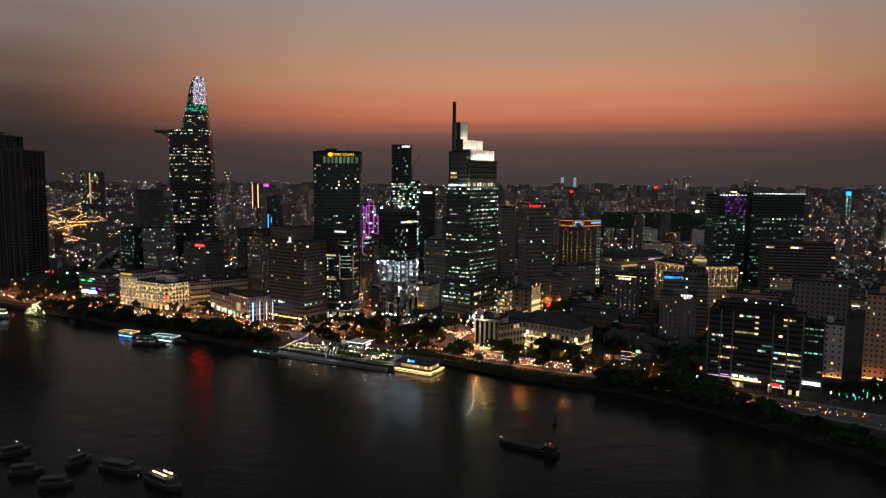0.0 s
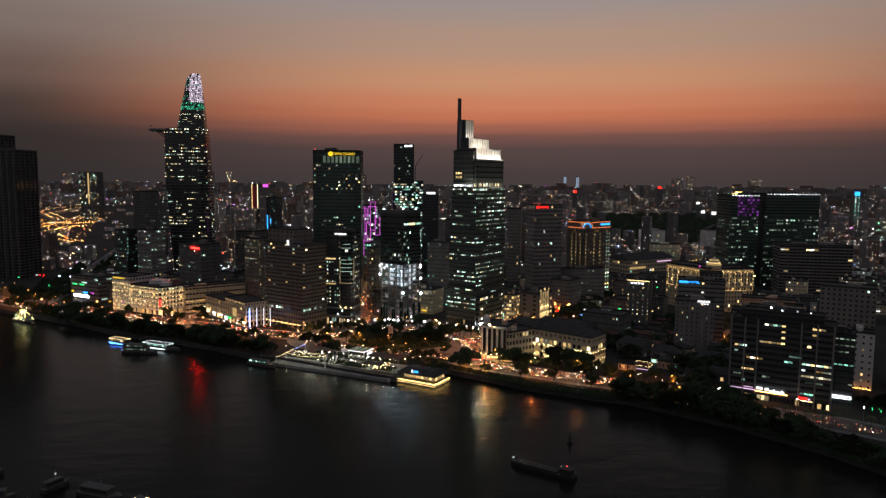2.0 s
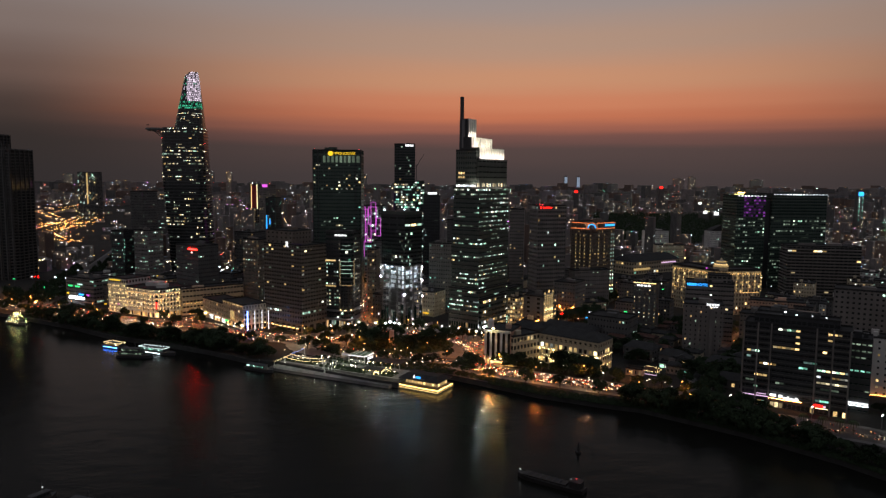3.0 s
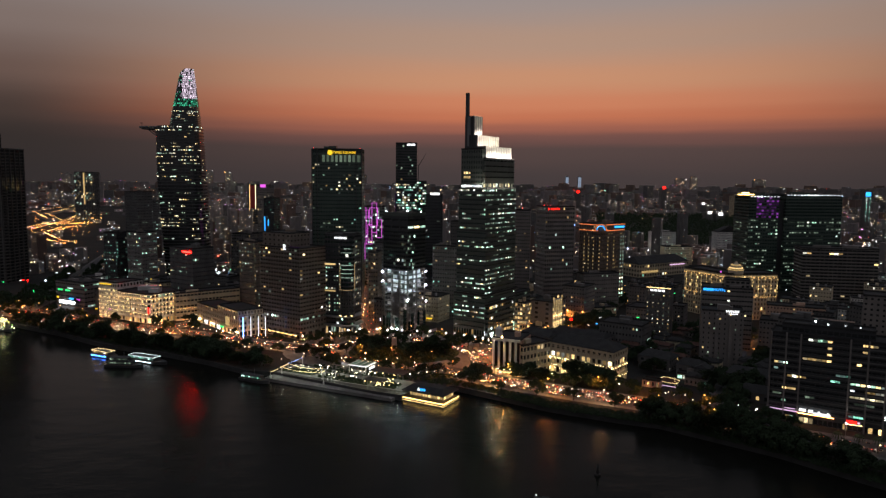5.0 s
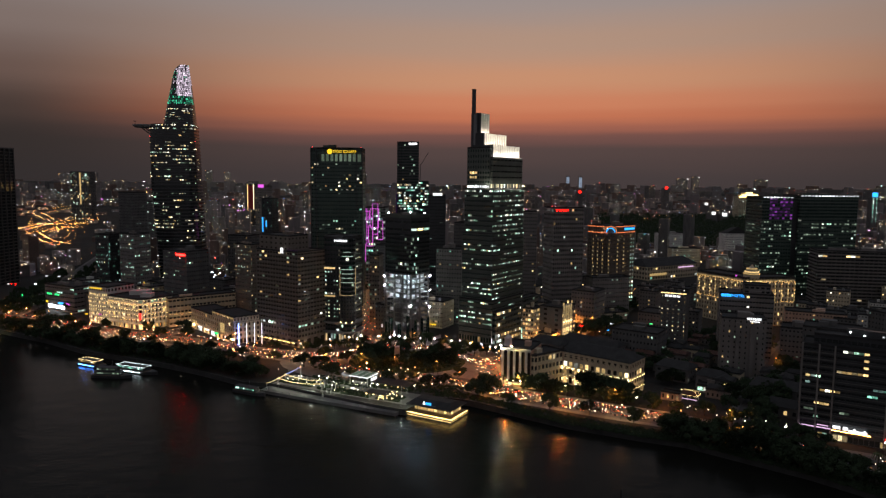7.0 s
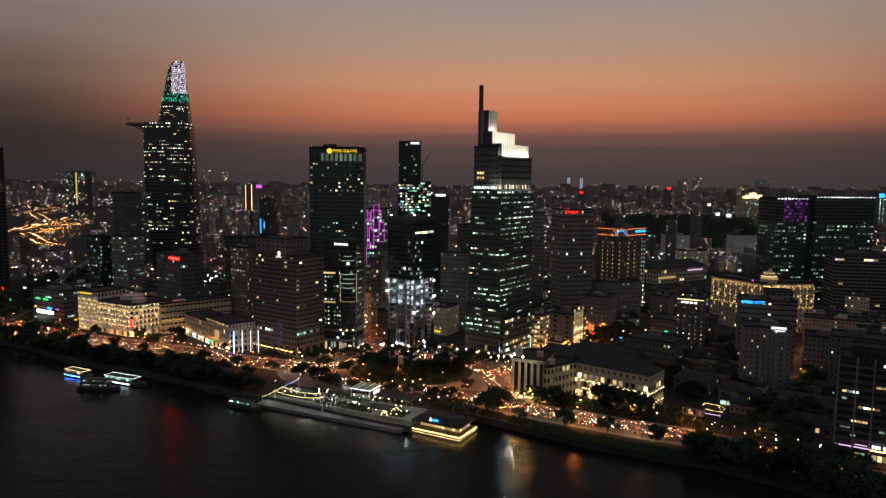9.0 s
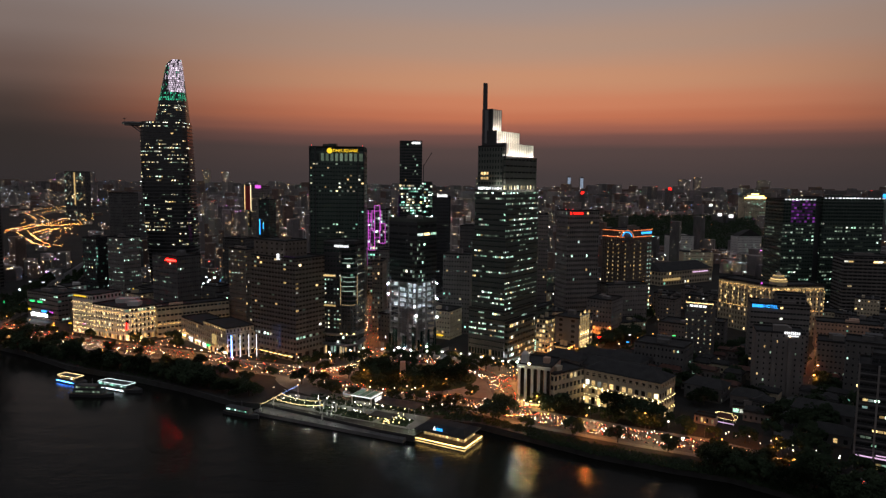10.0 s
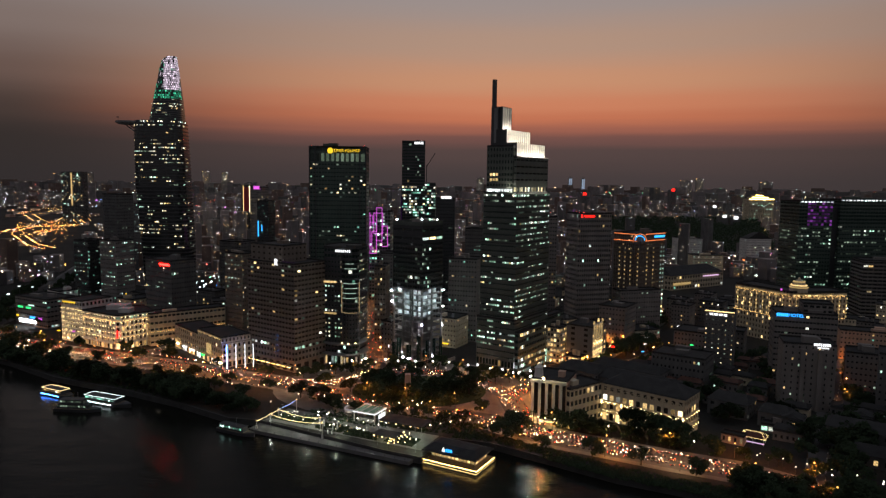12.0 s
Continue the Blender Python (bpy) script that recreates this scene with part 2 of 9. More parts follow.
lamp_glow("sign_purple", (0.25, 0.05, 0.45), 0.06)
lamp_glow("street_bulb", (1.0, 0.28, 0.05), 3200.0, sampled=True)
lamp_glow("street_glow", (1.0, 0.42, 0.10), 5.0)
lamp_glow("street_glow_white", (1.0, 0.85, 0.6), 5.0)
lamp_glow("street_bulb_white", (1.0, 0.62, 0.30), 1200.0, sampled=True)
lamp_glow("flood_bulb", (0.78, 0.90, 1.0), 800.0, sampled=True)
lamp_glow("work_tube", (0.62, 0.84, 1.0), 60.0, sampled=True)
lamp_glow("headlight", (1.0, 0.80, 0.50), 16.0)
lamp_glow("headlight_far", (1.0, 0.76, 0.44), 10.0, 0.92, True, hue=[(0, (1.0, 0.66, 0.30)), (0.38, (1.0, 0.92, 0.76)), (0.74, (1.0, 0.42, 0.10))])
lamp_glow("taillight_far", (1.0, 0.10, 0.05), 3.5, 0.8, True)
lamp_glow("taillight", (1.0, 0.06, 0.03), 12.0)
lamp_glow("aviation_red", (1.0, 0.05, 0.05), 6.0)
lamp_glow("arc_glow", (0.72, 1.0, 0.80), 0.8)
lamp_glow("arc_warm", (1.0, 0.70, 0.36), 0.55)
lamp_glow("line_white", (0.80, 0.92, 1.0), 10.0, sampled=True)
lamp_glow("roof_line", (0.80, 0.95, 0.95), 3.0)
lamp_glow("line_warm", (1.0, 0.70, 0.32), 4.0, sampled=True)
lamp_glow("line_blue", (0.06, 0.24, 1.0), 30.0, sampled=True)


def water_material():
    m = bpy.data.materials.new("river_water")
    m.use_nodes = True
    nt = m.node_tree
    b = nt.nodes["Principled BSDF"]
    b.inputs["Base Color"].default_value = (0.010, 0.010, 0.008, 1)
    b.inputs["Roughness"].default_value = 0.2
    b.inputs["Specular IOR Level"].default_value = 0.16
    b.inputs["IOR"].default_value = 1.33
    tc = nt.nodes.new("ShaderNodeTexCoord")
    last = None
    for scale, dist, stretch in ((0.05, 0.7, 1.6), (0.25, 0.20, 2.2), (1.1, 0.06, 2.0)):
        mp = nt.nodes.new("ShaderNodeMapping")
        mp.inputs["Scale"].default_value = (1, stretch, 1)
        mp.inputs["Rotation"].default_value = (0, 0, radians(-12 + 30 * scale))
        nt.links.new(tc.outputs["Object"], mp.inputs["Vector"])
        n = nt.nodes.new("ShaderNodeTexNoise")
        n.inputs["Scale"].default_value, n.inputs["Detail"].default_value = scale, 3
        nt.links.new(mp.outputs[0], n.inputs["Vector"])
        bp = nt.nodes.new("ShaderNodeBump")
        bp.inputs["Strength"].default_value, bp.inputs["Distance"].default_value = 0.55, dist
        nt.links.new(n.outputs["Fac"], bp.inputs["Height"])
        if last:
            nt.links.new(last.outputs[0], bp.inputs["Normal"])
        last = bp
    nt.links.new(last.outputs[0], b.inputs["Normal"])
    MATS["river_water"] = m


water_material()


# ---- building blocks ----
class Shape:
    """A mesh in the making: corners, faces and the slot of each face."""

    def __init__(self):
        self.v, self.f, self.m = [], [], []

    def face(self, pts, m=0):
        n = len(self.v)
        self.v += [tuple(p) for p in pts]
        self.f.append(tuple(range(n, n + len(pts))))
        self.m.append(m)

    def box(self, x0, y0, z0, x1, y1, z1, m=0):
        n = len(self.v)
        self.v += [(x0, y0, z0), (x1, y0, z0), (x1, y1, z0), (x0, y1, z0), (x0, y0, z1), (x1, y0, z1), (x1, y1, z1), (x0, y1, z1)]
        self.f += [(n, n + 3, n + 2, n + 1), (n + 4, n + 5, n + 6, n + 7), (n, n + 1, n + 5, n + 4), (n + 1, n + 2, n + 6, n + 5),
                   (n + 2, n + 3, n + 7, n + 6), (n + 3, n, n + 4, n + 7)]
        self.m += [m] * 6

    def loft(self, rings, m=0, caps=True):
        """Rings of equal length, from below."""
        n, k = len(self.v), len(rings[0])
        for r in rings:
            self.v += [tuple(p) for p in r]
        for j in range(len(rings) - 1):
            for i in range(k):
                a, b = n + j * k + i, n + j * k + (i + 1) % k
                self.f.append((a, b, b + k, a + k))
                self.m.append(m)
        if caps:
            self.f.append(tuple(n + i for i in reversed(range(k))))
            self.f.append(tuple(n + (len(rings) - 1) * k + i for i in range(k)))
            self.m += [m, m]

    def prism(self, poly, z0, z1, m=0):
        self.loft([[(x, y, z0) for x, y in poly], [(x, y, z1) for x, y in poly]], m)

    def tube(self, p, q, r0, r1=None, n=6, m=0):
        p, q = Vector(p), Vector(q)
        r1 = r0 if r1 is None else r1
        d = (q - p).normalized()
        s = d.orthogonal().normalized()
        t = d.cross(s)
        ring = lambda c, r: [c + (s * math.cos(6.2832 * i / n) + t * math.sin(6.2832 * i / n)) * r for i in range(n)]
        self.loft([ring(p, r0), ring(q, r1)], m)

    def mesh(self, name, mats):
        me = bpy.data.meshes.new(name)
        me.from_pydata(self.v, [], self.f)
        for k in mats:
            me.materials.append(MATS[k])
        if len(mats) > 1:
            me.polygons.foreach_set("material_index", self.m)
        me.update()
        return me


def thing(name, label, category, m=None, group="", kind=""):
    ob = new(name)
    ob.empty_display_size = 1
    if m is not None:
        ob.matrix_basis = m
    return tagged(ob, label, category, group, kind)


def solid(name, shape, mats, label, category="", m=None, group="", kind=""):
    """A top-level thing of one mesh."""
    ob = new(name, shape.mesh(name, [mats] if isinstance(mats, str) else mats))
    if m is not None:
        ob.matrix_basis = m
    return tagged(ob, label, category, group, kind)


def part(name, shape, mats, parent, label="", m=None, kind=""):
    me = shape if isinstance(shape, bpy.types.Mesh) else shape.mesh(name, [mats] if isinstance(mats, str) else mats)
    ob = new(name, me)
    ob.parent = parent
    if m is not None:
        ob.matrix_basis = m
    return tagged(ob, label, "", "", kind)


PANES = {}


def pane_mesh(w, h, key):
    k = (round(w, 2), round(h, 2), key)
    if k not in PANES:
        s = Shape()
        s.box(-k[0] / 2, -0.06, -k[1] / 2, k[0] / 2, 0.06, k[1] / 2)
        PANES[k] = s.mesh("window", [key])
    return PANES[k]


def lit_map(rng, rows, cols, share, keys, run=3, calm=0.5):
    """Which windows are lit: runs of neighbours, and whole floors that stay dark."""
    out = {}
    for r in range(rows):
        p = share * (rng.uniform(0.2, 2.0) if rng.random() > calm * 0.6 else 0.1)
        c = 0
        while c < cols:
            if rng.random() < p / run * 1.6:
                k = rng.choice(keys)
                for i in range(rng.randint(1, run * 2 - 1)):
                    if c < cols:
                        out[(r, c)] = k
                        c += 1
            c += 1
    return out


class Block:
    """One building: its walls gather in one mesh, each lit window is a part of its own, dark panes too while they are few."""

    def __init__(self, name, label, category, at, ang, wall, glass="glass", group="", seed=1, dark_single=60, single=7):
        self.lit, self.single = {}, single
        self.ob = thing(name, label, category, pose(*at, 0, 0, ang), group)
        self.wall, self.rest, self.wall_mat, self.glass = Shape(), Shape(), wall, glass
        self.rng = random.Random(seed)
        self.room = dark_single

    def face(self, p, q, z0, z1, rows, cols, ww=0.7, wh=0.55, sill=0.25, depth=0.35, lit=0.05, keys=("win_cool",), run=2, ledge=0.0, fin=0.0, calm=0.5, fixed=None):
        """A wall from p to q, the outside on its right hand, with a grid of openings and panes set back in them."""
        p, q = Vector((*p, 0)), Vector((*q, 0))
        length = (q - p).length
        u = (q - p) / length
        n = Vector((u.y, -u.x, 0))
        up = Vector((0, 0, 1))
        W, fh, cw = self.wall, (z1 - z0) / rows, length / cols
        at = lambda s, z, d=0.0: p + u * s + up * z - n * d
        on = fixed if fixed is not None else lit_map(self.rng, rows, cols, lit, keys, run, calm)
        w, h, g = cw * ww, fh * wh, cw * (1 - ww) / 2
        turn = Matrix((u, -n, up)).transposed().to_4x4()
        low = 0.0
        for r in range(rows):
            a = z0 + r * fh + fh * sill
            b = a + h
            W.face([at(0, z0 + low), at(length, z0 + low), at(length, a), at(0, a)])
            low = b - z0
            for c in range(cols + 1):
                s0 = 0 if c == 0 else c * cw - g
                s1 = length if c == cols else c * cw + g
                if s1 - s0 > 0.01:
                    W.face([at(s0, a), at(s1, a), at(s1, b), at(s0, b)])
            for c in range(cols):
                s0, s1 = c * cw + g, (c + 1) * cw - g
                W.face([at(s0, a), at(s1, a), at(s1, a, depth), at(s0, a, depth)])
                W.face([at(s0, b, depth), at(s1, b, depth), at(s1, b), at(s0, b)])
                W.face([at(s0, a, depth), at(s0, b, depth), at(s0, b), at(s0, a)])
                W.face([at(s1, a), at(s1, b), at(s1, b, depth), at(s1, a, depth)])
                key = on.get((r, c))
                if key:
                    self.pane(w, h, key, Matrix.Translation(at((s0 + s1) / 2, (a + b) / 2, depth)) @ turn)
                elif self.room > 0:
                    self.room -= 1
                    part("window", pane_mesh(w, h, self.glass), "", self.ob, "", Matrix.Translation(at((s0 + s1) / 2, (a + b) / 2, depth)) @ turn)
                else:
                    self.rest.face([at(s0, a, depth), at(s1, a, depth), at(s1, b, depth), at(s0, b, depth)])
            if ledge:
                z = z0 + r * fh
                if r == 0:
                    lm = Shape()
                    lm.box(0, -ledge, 0, length, -0.004, 0.35)
                    lm = lm.mesh("floor_band", [self.wall_mat])
                part("floor_band", lm, "", self.ob, "", Matrix.Translation(at(0, z)) @ turn)
        W.face([at(0, z0 + low), at(length, z0 + low), at(length, z1), at(0, z1)])
        if fin:
            for c in range(cols + 1):
                s = min(max(c * cw, 0.2), length - 0.2)
                if c == 0:
                    lm = Shape()
                    lm.box(-0.2, -fin, 0, 0.2, -0.004, z1 - z0)
                    lm = lm.mesh("pilaster", [self.wall_mat])
                part("pilaster", lm, "", self.ob, "", Matrix.Translation(at(s, z0)) @ turn)

    def pane(self, w, h, key, m):
        """A lit window: a part of its own while the building has room for more, joined with the small far ones after that."""
        if self.single > 0 and self.rng.random() < 0.7:
            self.single -= 1
            part("window", pane_mesh(w, h, key), "", self.ob, "", m)
        else:
            s = self.lit.setdefault(key, Shape())
            s.face([m @ Vector((x * w / 2, -0.06, z * h / 2)) for x, z in ((-1, -1), (1, -1), (1, 1), (-1, 1))])

    def roof(self, poly, z, parapet=1.1, name="roof", mat="roof_felt", plant=0):
        s = Shape()
        s.prism(poly, z - 0.4, z + 0.02)
        for i in range(len(poly)):
            a, b = Vector(poly[i]), Vector(poly[(i + 1) % len(poly)])
            d = (b - a).normalized() * 0.3
            nrm = Vector((-d.y, d.x))
            e = [a, b, b + nrm, a + nrm]
            s.loft([[(*x, z + 0.02) for x in e], [(*x, z + parapet) for x in e]])
        part(name, s, mat, self.ob)
        if plant:
            xs, ys = [c[0] for c in poly], [c[1] for c in poly]
            cx, cy, w, d = sum(xs) / len(xs), sum(ys) / len(ys), max(xs) - min(xs), max(ys) - min(ys)
            for i in range(plant):
                t = Shape()
                bw, bd, bh = self.rng.uniform(0.12, 0.3) * w, self.rng.uniform(0.12, 0.3) * d, self.rng.uniform(1.5, 4.0)
                x, y = cx + self.rng.uniform(-0.25, 0.25) * w, cy + self.rng.uniform(-0.25, 0.25) * d
                t.box(x - bw / 2, y - bd / 2, z + 0.02, x + bw / 2, y + bd / 2, z + bh)
                t.box(x - bw / 2 - 0.15, y - bd / 2 - 0.15, z + bh, x + bw / 2 + 0.15, y + bd / 2 + 0.15, z + bh + 0.2)
                part("plant_room", t, self.wall_mat, self.ob)

    def add(self, name, shape, mats, label="", m=None):
        return part(name, shape, mats, self.ob, label, m)

    def done(self):
        if self.wall.f:
            part("wall", self.wall, self.wall_mat, self.ob)
        if self.rest.f:
            part("window_glass", self.rest, self.glass, self.ob, "", None, "stuff")
        for key, s in self.lit.items():
            part("lit_glazing", s, key + "_far", self.ob, "", None, "stuff")
        return self.ob


def ring_of(a, b, b0=0.0, a0=0.0):
    """Footprint of a block whose nearest corner is the origin: a metres to its left, b metres back."""
    return [(-a, b0), (-a0, b0), (-a0, b), (-a, b)]


def simple_block(name, label, category, at, ang, a, b, h, wall, floors, bay=3.6, glass="glass", lit=0.06, keys=("win_cool",), run=2, ww=0.7, wh=0.55,
                 sill=0.25, ledge=0.0, fin=0.0, group="", seed=1, plant=2, parapet=1.1, dark_single=40, close=True, depth=0.35, calm=0.5, single=9):
    B = Block(name, label, category, at, ang, wall, glass, group, seed, dark_single, single)
    P = ring_of(a, b)
    for i in range(4):
        p, q = P[i], P[(i + 1) % 4]
        cols = max(1, round((Vector(q) - Vector(p)).length / bay))
        front = i in (0, 1)
        B.face(p, q, 0, h, floors, cols, ww, wh, sill, depth, lit * 1.5 if front else lit * 0.4, keys, run, ledge, fin, calm)
    B.roof(P, h, parapet, plant=plant)
    if close:
        B.done()
    return B

# ---- river, banks and roads ----
SHORE = [(-4800, 2300), (-900, 985), (-430, 706), (-385, 680), (-312, 636), (-262, 599), (-205, 572), (-165, 549), (-127, 522), (-108, 518), (-38, 476), (-21, 468), (-6, 492), (14, 486), (37, 469), (66, 447),
         (100, 429), (121, 420), (164, 382), (194, 346), (218, 305), (262, 230), (310, 100), (350, -200), (600, -2000)]


def build_ground():
    s = Shape()
    poly = SHORE + [(4800, -2000), (4800, 4850), (-4800, 4850)]
    s.face([(x, y, 3.0) for x, y in poly])
    for (a, b), (c, d) in zip(SHORE, SHORE[1:]):
        s.face([(a, b, -4), (c, d, -4), (c, d, 3), (a, b, 3)], 1)
    solid("ground", s, ["earth", "quay_stone"], "dark city ground with a stone river embankment", "ground", kind="structure")
    w = Shape()
    w.face([(-4800, -2500, 0), (4800, -2500, 0), (4800, 4800, 0), (-4800, 4800, 0)])
    solid("water", w, "river_water", "wide dark rippled river reflecting city lights", "river", kind="structure")
    q = Shape()
    run = SHORE[2:21]
    for (a, b), (c, d) in zip(run, run[1:]):
        u = Vector((c - a, d - b, 0)).normalized()
        n = Vector((u.y, -u.x, 0)) * 0.25
        p, r = Vector((a, b, 3)), Vector((c, d, 3))
        e = [p + n, r + n, r - n * 2, p - n * 2]
        q.loft([[x for x in e], [x + Vector((0, 0, 0.55)) for x in e]])
    solid("quay_wall", q, "quay_stone", "low weathered stone wall along the quay", "quay wall", kind="structure")


build_ground()

QUAY_ROAD = [(-560, 822), (-414, 729), (-307, 677), (-248, 651), (-200, 631), (-152, 606), (-112, 590), (-76, 566), (-57, 547), (-24, 536), (16, 521), (42, 497), (68, 483),
             (96, 467), (124, 453), (141, 438), (160, 415), (195, 396), (226, 378), (256, 352), (300, 290)]
ROUND = [(-112, 590), (-76, 588), (-60, 604), (-36, 618), (-6, 614), (18, 592), (32, 566), (34, 532), (42, 497)]
NGUYEN = [(-52, 606), (-62, 650), (-66, 720), (-74, 830), (-95, 1050), (-140, 1500)]
HAI_BA = [(32, 566), (58, 592), (84, 622), (118, 672), (150, 720), (240, 860)]
DONG_KHOI = [(-236, 648), (-206, 700), (-170, 760), (-110, 870), (-40, 980)]
SIDE_A = [(84, 622), (112, 632), (140, 648), (168, 672), (200, 708)]
RIGHT_B = [(150, 428), (176, 470), (215, 530), (262, 600), (330, 690)]
HAM_NGHI = [(-402, 724), (-420, 840), (-470, 1000), (-560, 1300)]
ROADS = [(QUAY_ROAD, 20), (ROUND, 15), (NGUYEN, 22), (HAI_BA, 16), (DONG_KHOI, 11), (SIDE_A, 9), (RIGHT_B, 9), (HAM_NGHI, 22)]


def along(line, step, offset=0.0, start=0.0):
    """Points on a line of streets, every step metres, with the heading there; offset to the right of it."""
    out, left = [], start
    for (a, b), (c, d) in zip(line, line[1:]):
        v = Vector((c - a, d - b))
        n, u = v.length, v.normalized()
        while left < n:
            p = Vector((a, b)) + u * left + Vector((u.y, -u.x)) * offset
            out.append((p.x, p.y, math.degrees(math.atan2(u.y, u.x))))
            left += step
        left -= n
    return out


def strip(line, half, z0, z1, off=0.0):
    s = Shape()
    pts = []
    for i, p in enumerate(line):
        a, b = Vector(line[max(i - 1, 0)]), Vector(line[min(i + 1, len(line) - 1)])
        u = (b - a).normalized()
        n = Vector((u.y, -u.x))
        c = Vector(p) + n * off
        pts.append((c + n * half, c - n * half))
    for (a, b), (c, d) in zip(pts, pts[1:]):
        s.loft([[(*a, z0), (*c, z0), (*d, z0), (*b, z0)], [(*a, z1), (*c, z1), (*d, z1), (*b, z1)]])
    return s


def build_roads():
    for i, (line, width) in enumerate(ROADS):
        solid("road", strip(line, width / 2, 2.9, 3.02 + i * 0.006), "asphalt", "dark asphalt city street under orange lamps", "road", kind="structure")
        for side in (-1, 1):
            solid("pavement", strip(line, 2.0, 2.9, 3.008 + i * 0.0004, side * (width / 2 + 2.0)), "paving", "grey paved footway beside the street", "pavement", kind="structure")
        marks = Shape()
        for x, y, h in along(line, 9.0):
            c, n = Vector((x, y)), Vector((math.cos(radians(h)), math.sin(radians(h))))
            t = Vector((n.y, -n.x)) * 0.12
            e = [c - t, c + n * 3 - t, c + n * 3 + t, c + t]
            marks.face([(*p, 3.03 + i * 0.006) for p in e])
        tagged(solid("lane_marking", marks, "white_paint", "broken white lane lines on the asphalt", "road marking"), kind="structure")


build_roads()

# ---- the tall buildings ----
def bars(shape, x0, x1, z0, z1, n, y=0.0, gap=0.25, depth=0.3, m=0):
    """A row of plain upright blocks in place of lettering."""
    w = (x1 - x0) / n
    for i in range(n):
        shape.box(x0 + i * w, y - depth, z0, x0 + i * w + w * (1 - gap), y, z1, m)


def lettering(text, size, mat, parent, m, depth=0.15):
    c = bpy.data.curves.new("sign_letters", "FONT")
    c.body, c.size, c.extrude, c.align_x = text, size, depth, "CENTER"
    tmp = bpy.data.objects.new("letters", c)
    me = bpy.data.meshes.new_from_object(tmp)
    bpy.data.objects.remove(tmp)
    me.materials.clear()
    me.materials.append(MATS[mat])
    return part("sign_letters", me, mat, parent, "", m @ pose(0, 0, 0, 90, 0, 0))


def aviation(B, x, y, z):
    s = Shape()
    s.tube((x, y, z), (x, y, z + 1.0), 0.08)
    s.box(x - 0.2, y - 0.2, z + 1.0, x + 0.2, y + 0.2, z + 1.4, 1)
    B.add("warning_light", s, ["steel", "aviation_red"])


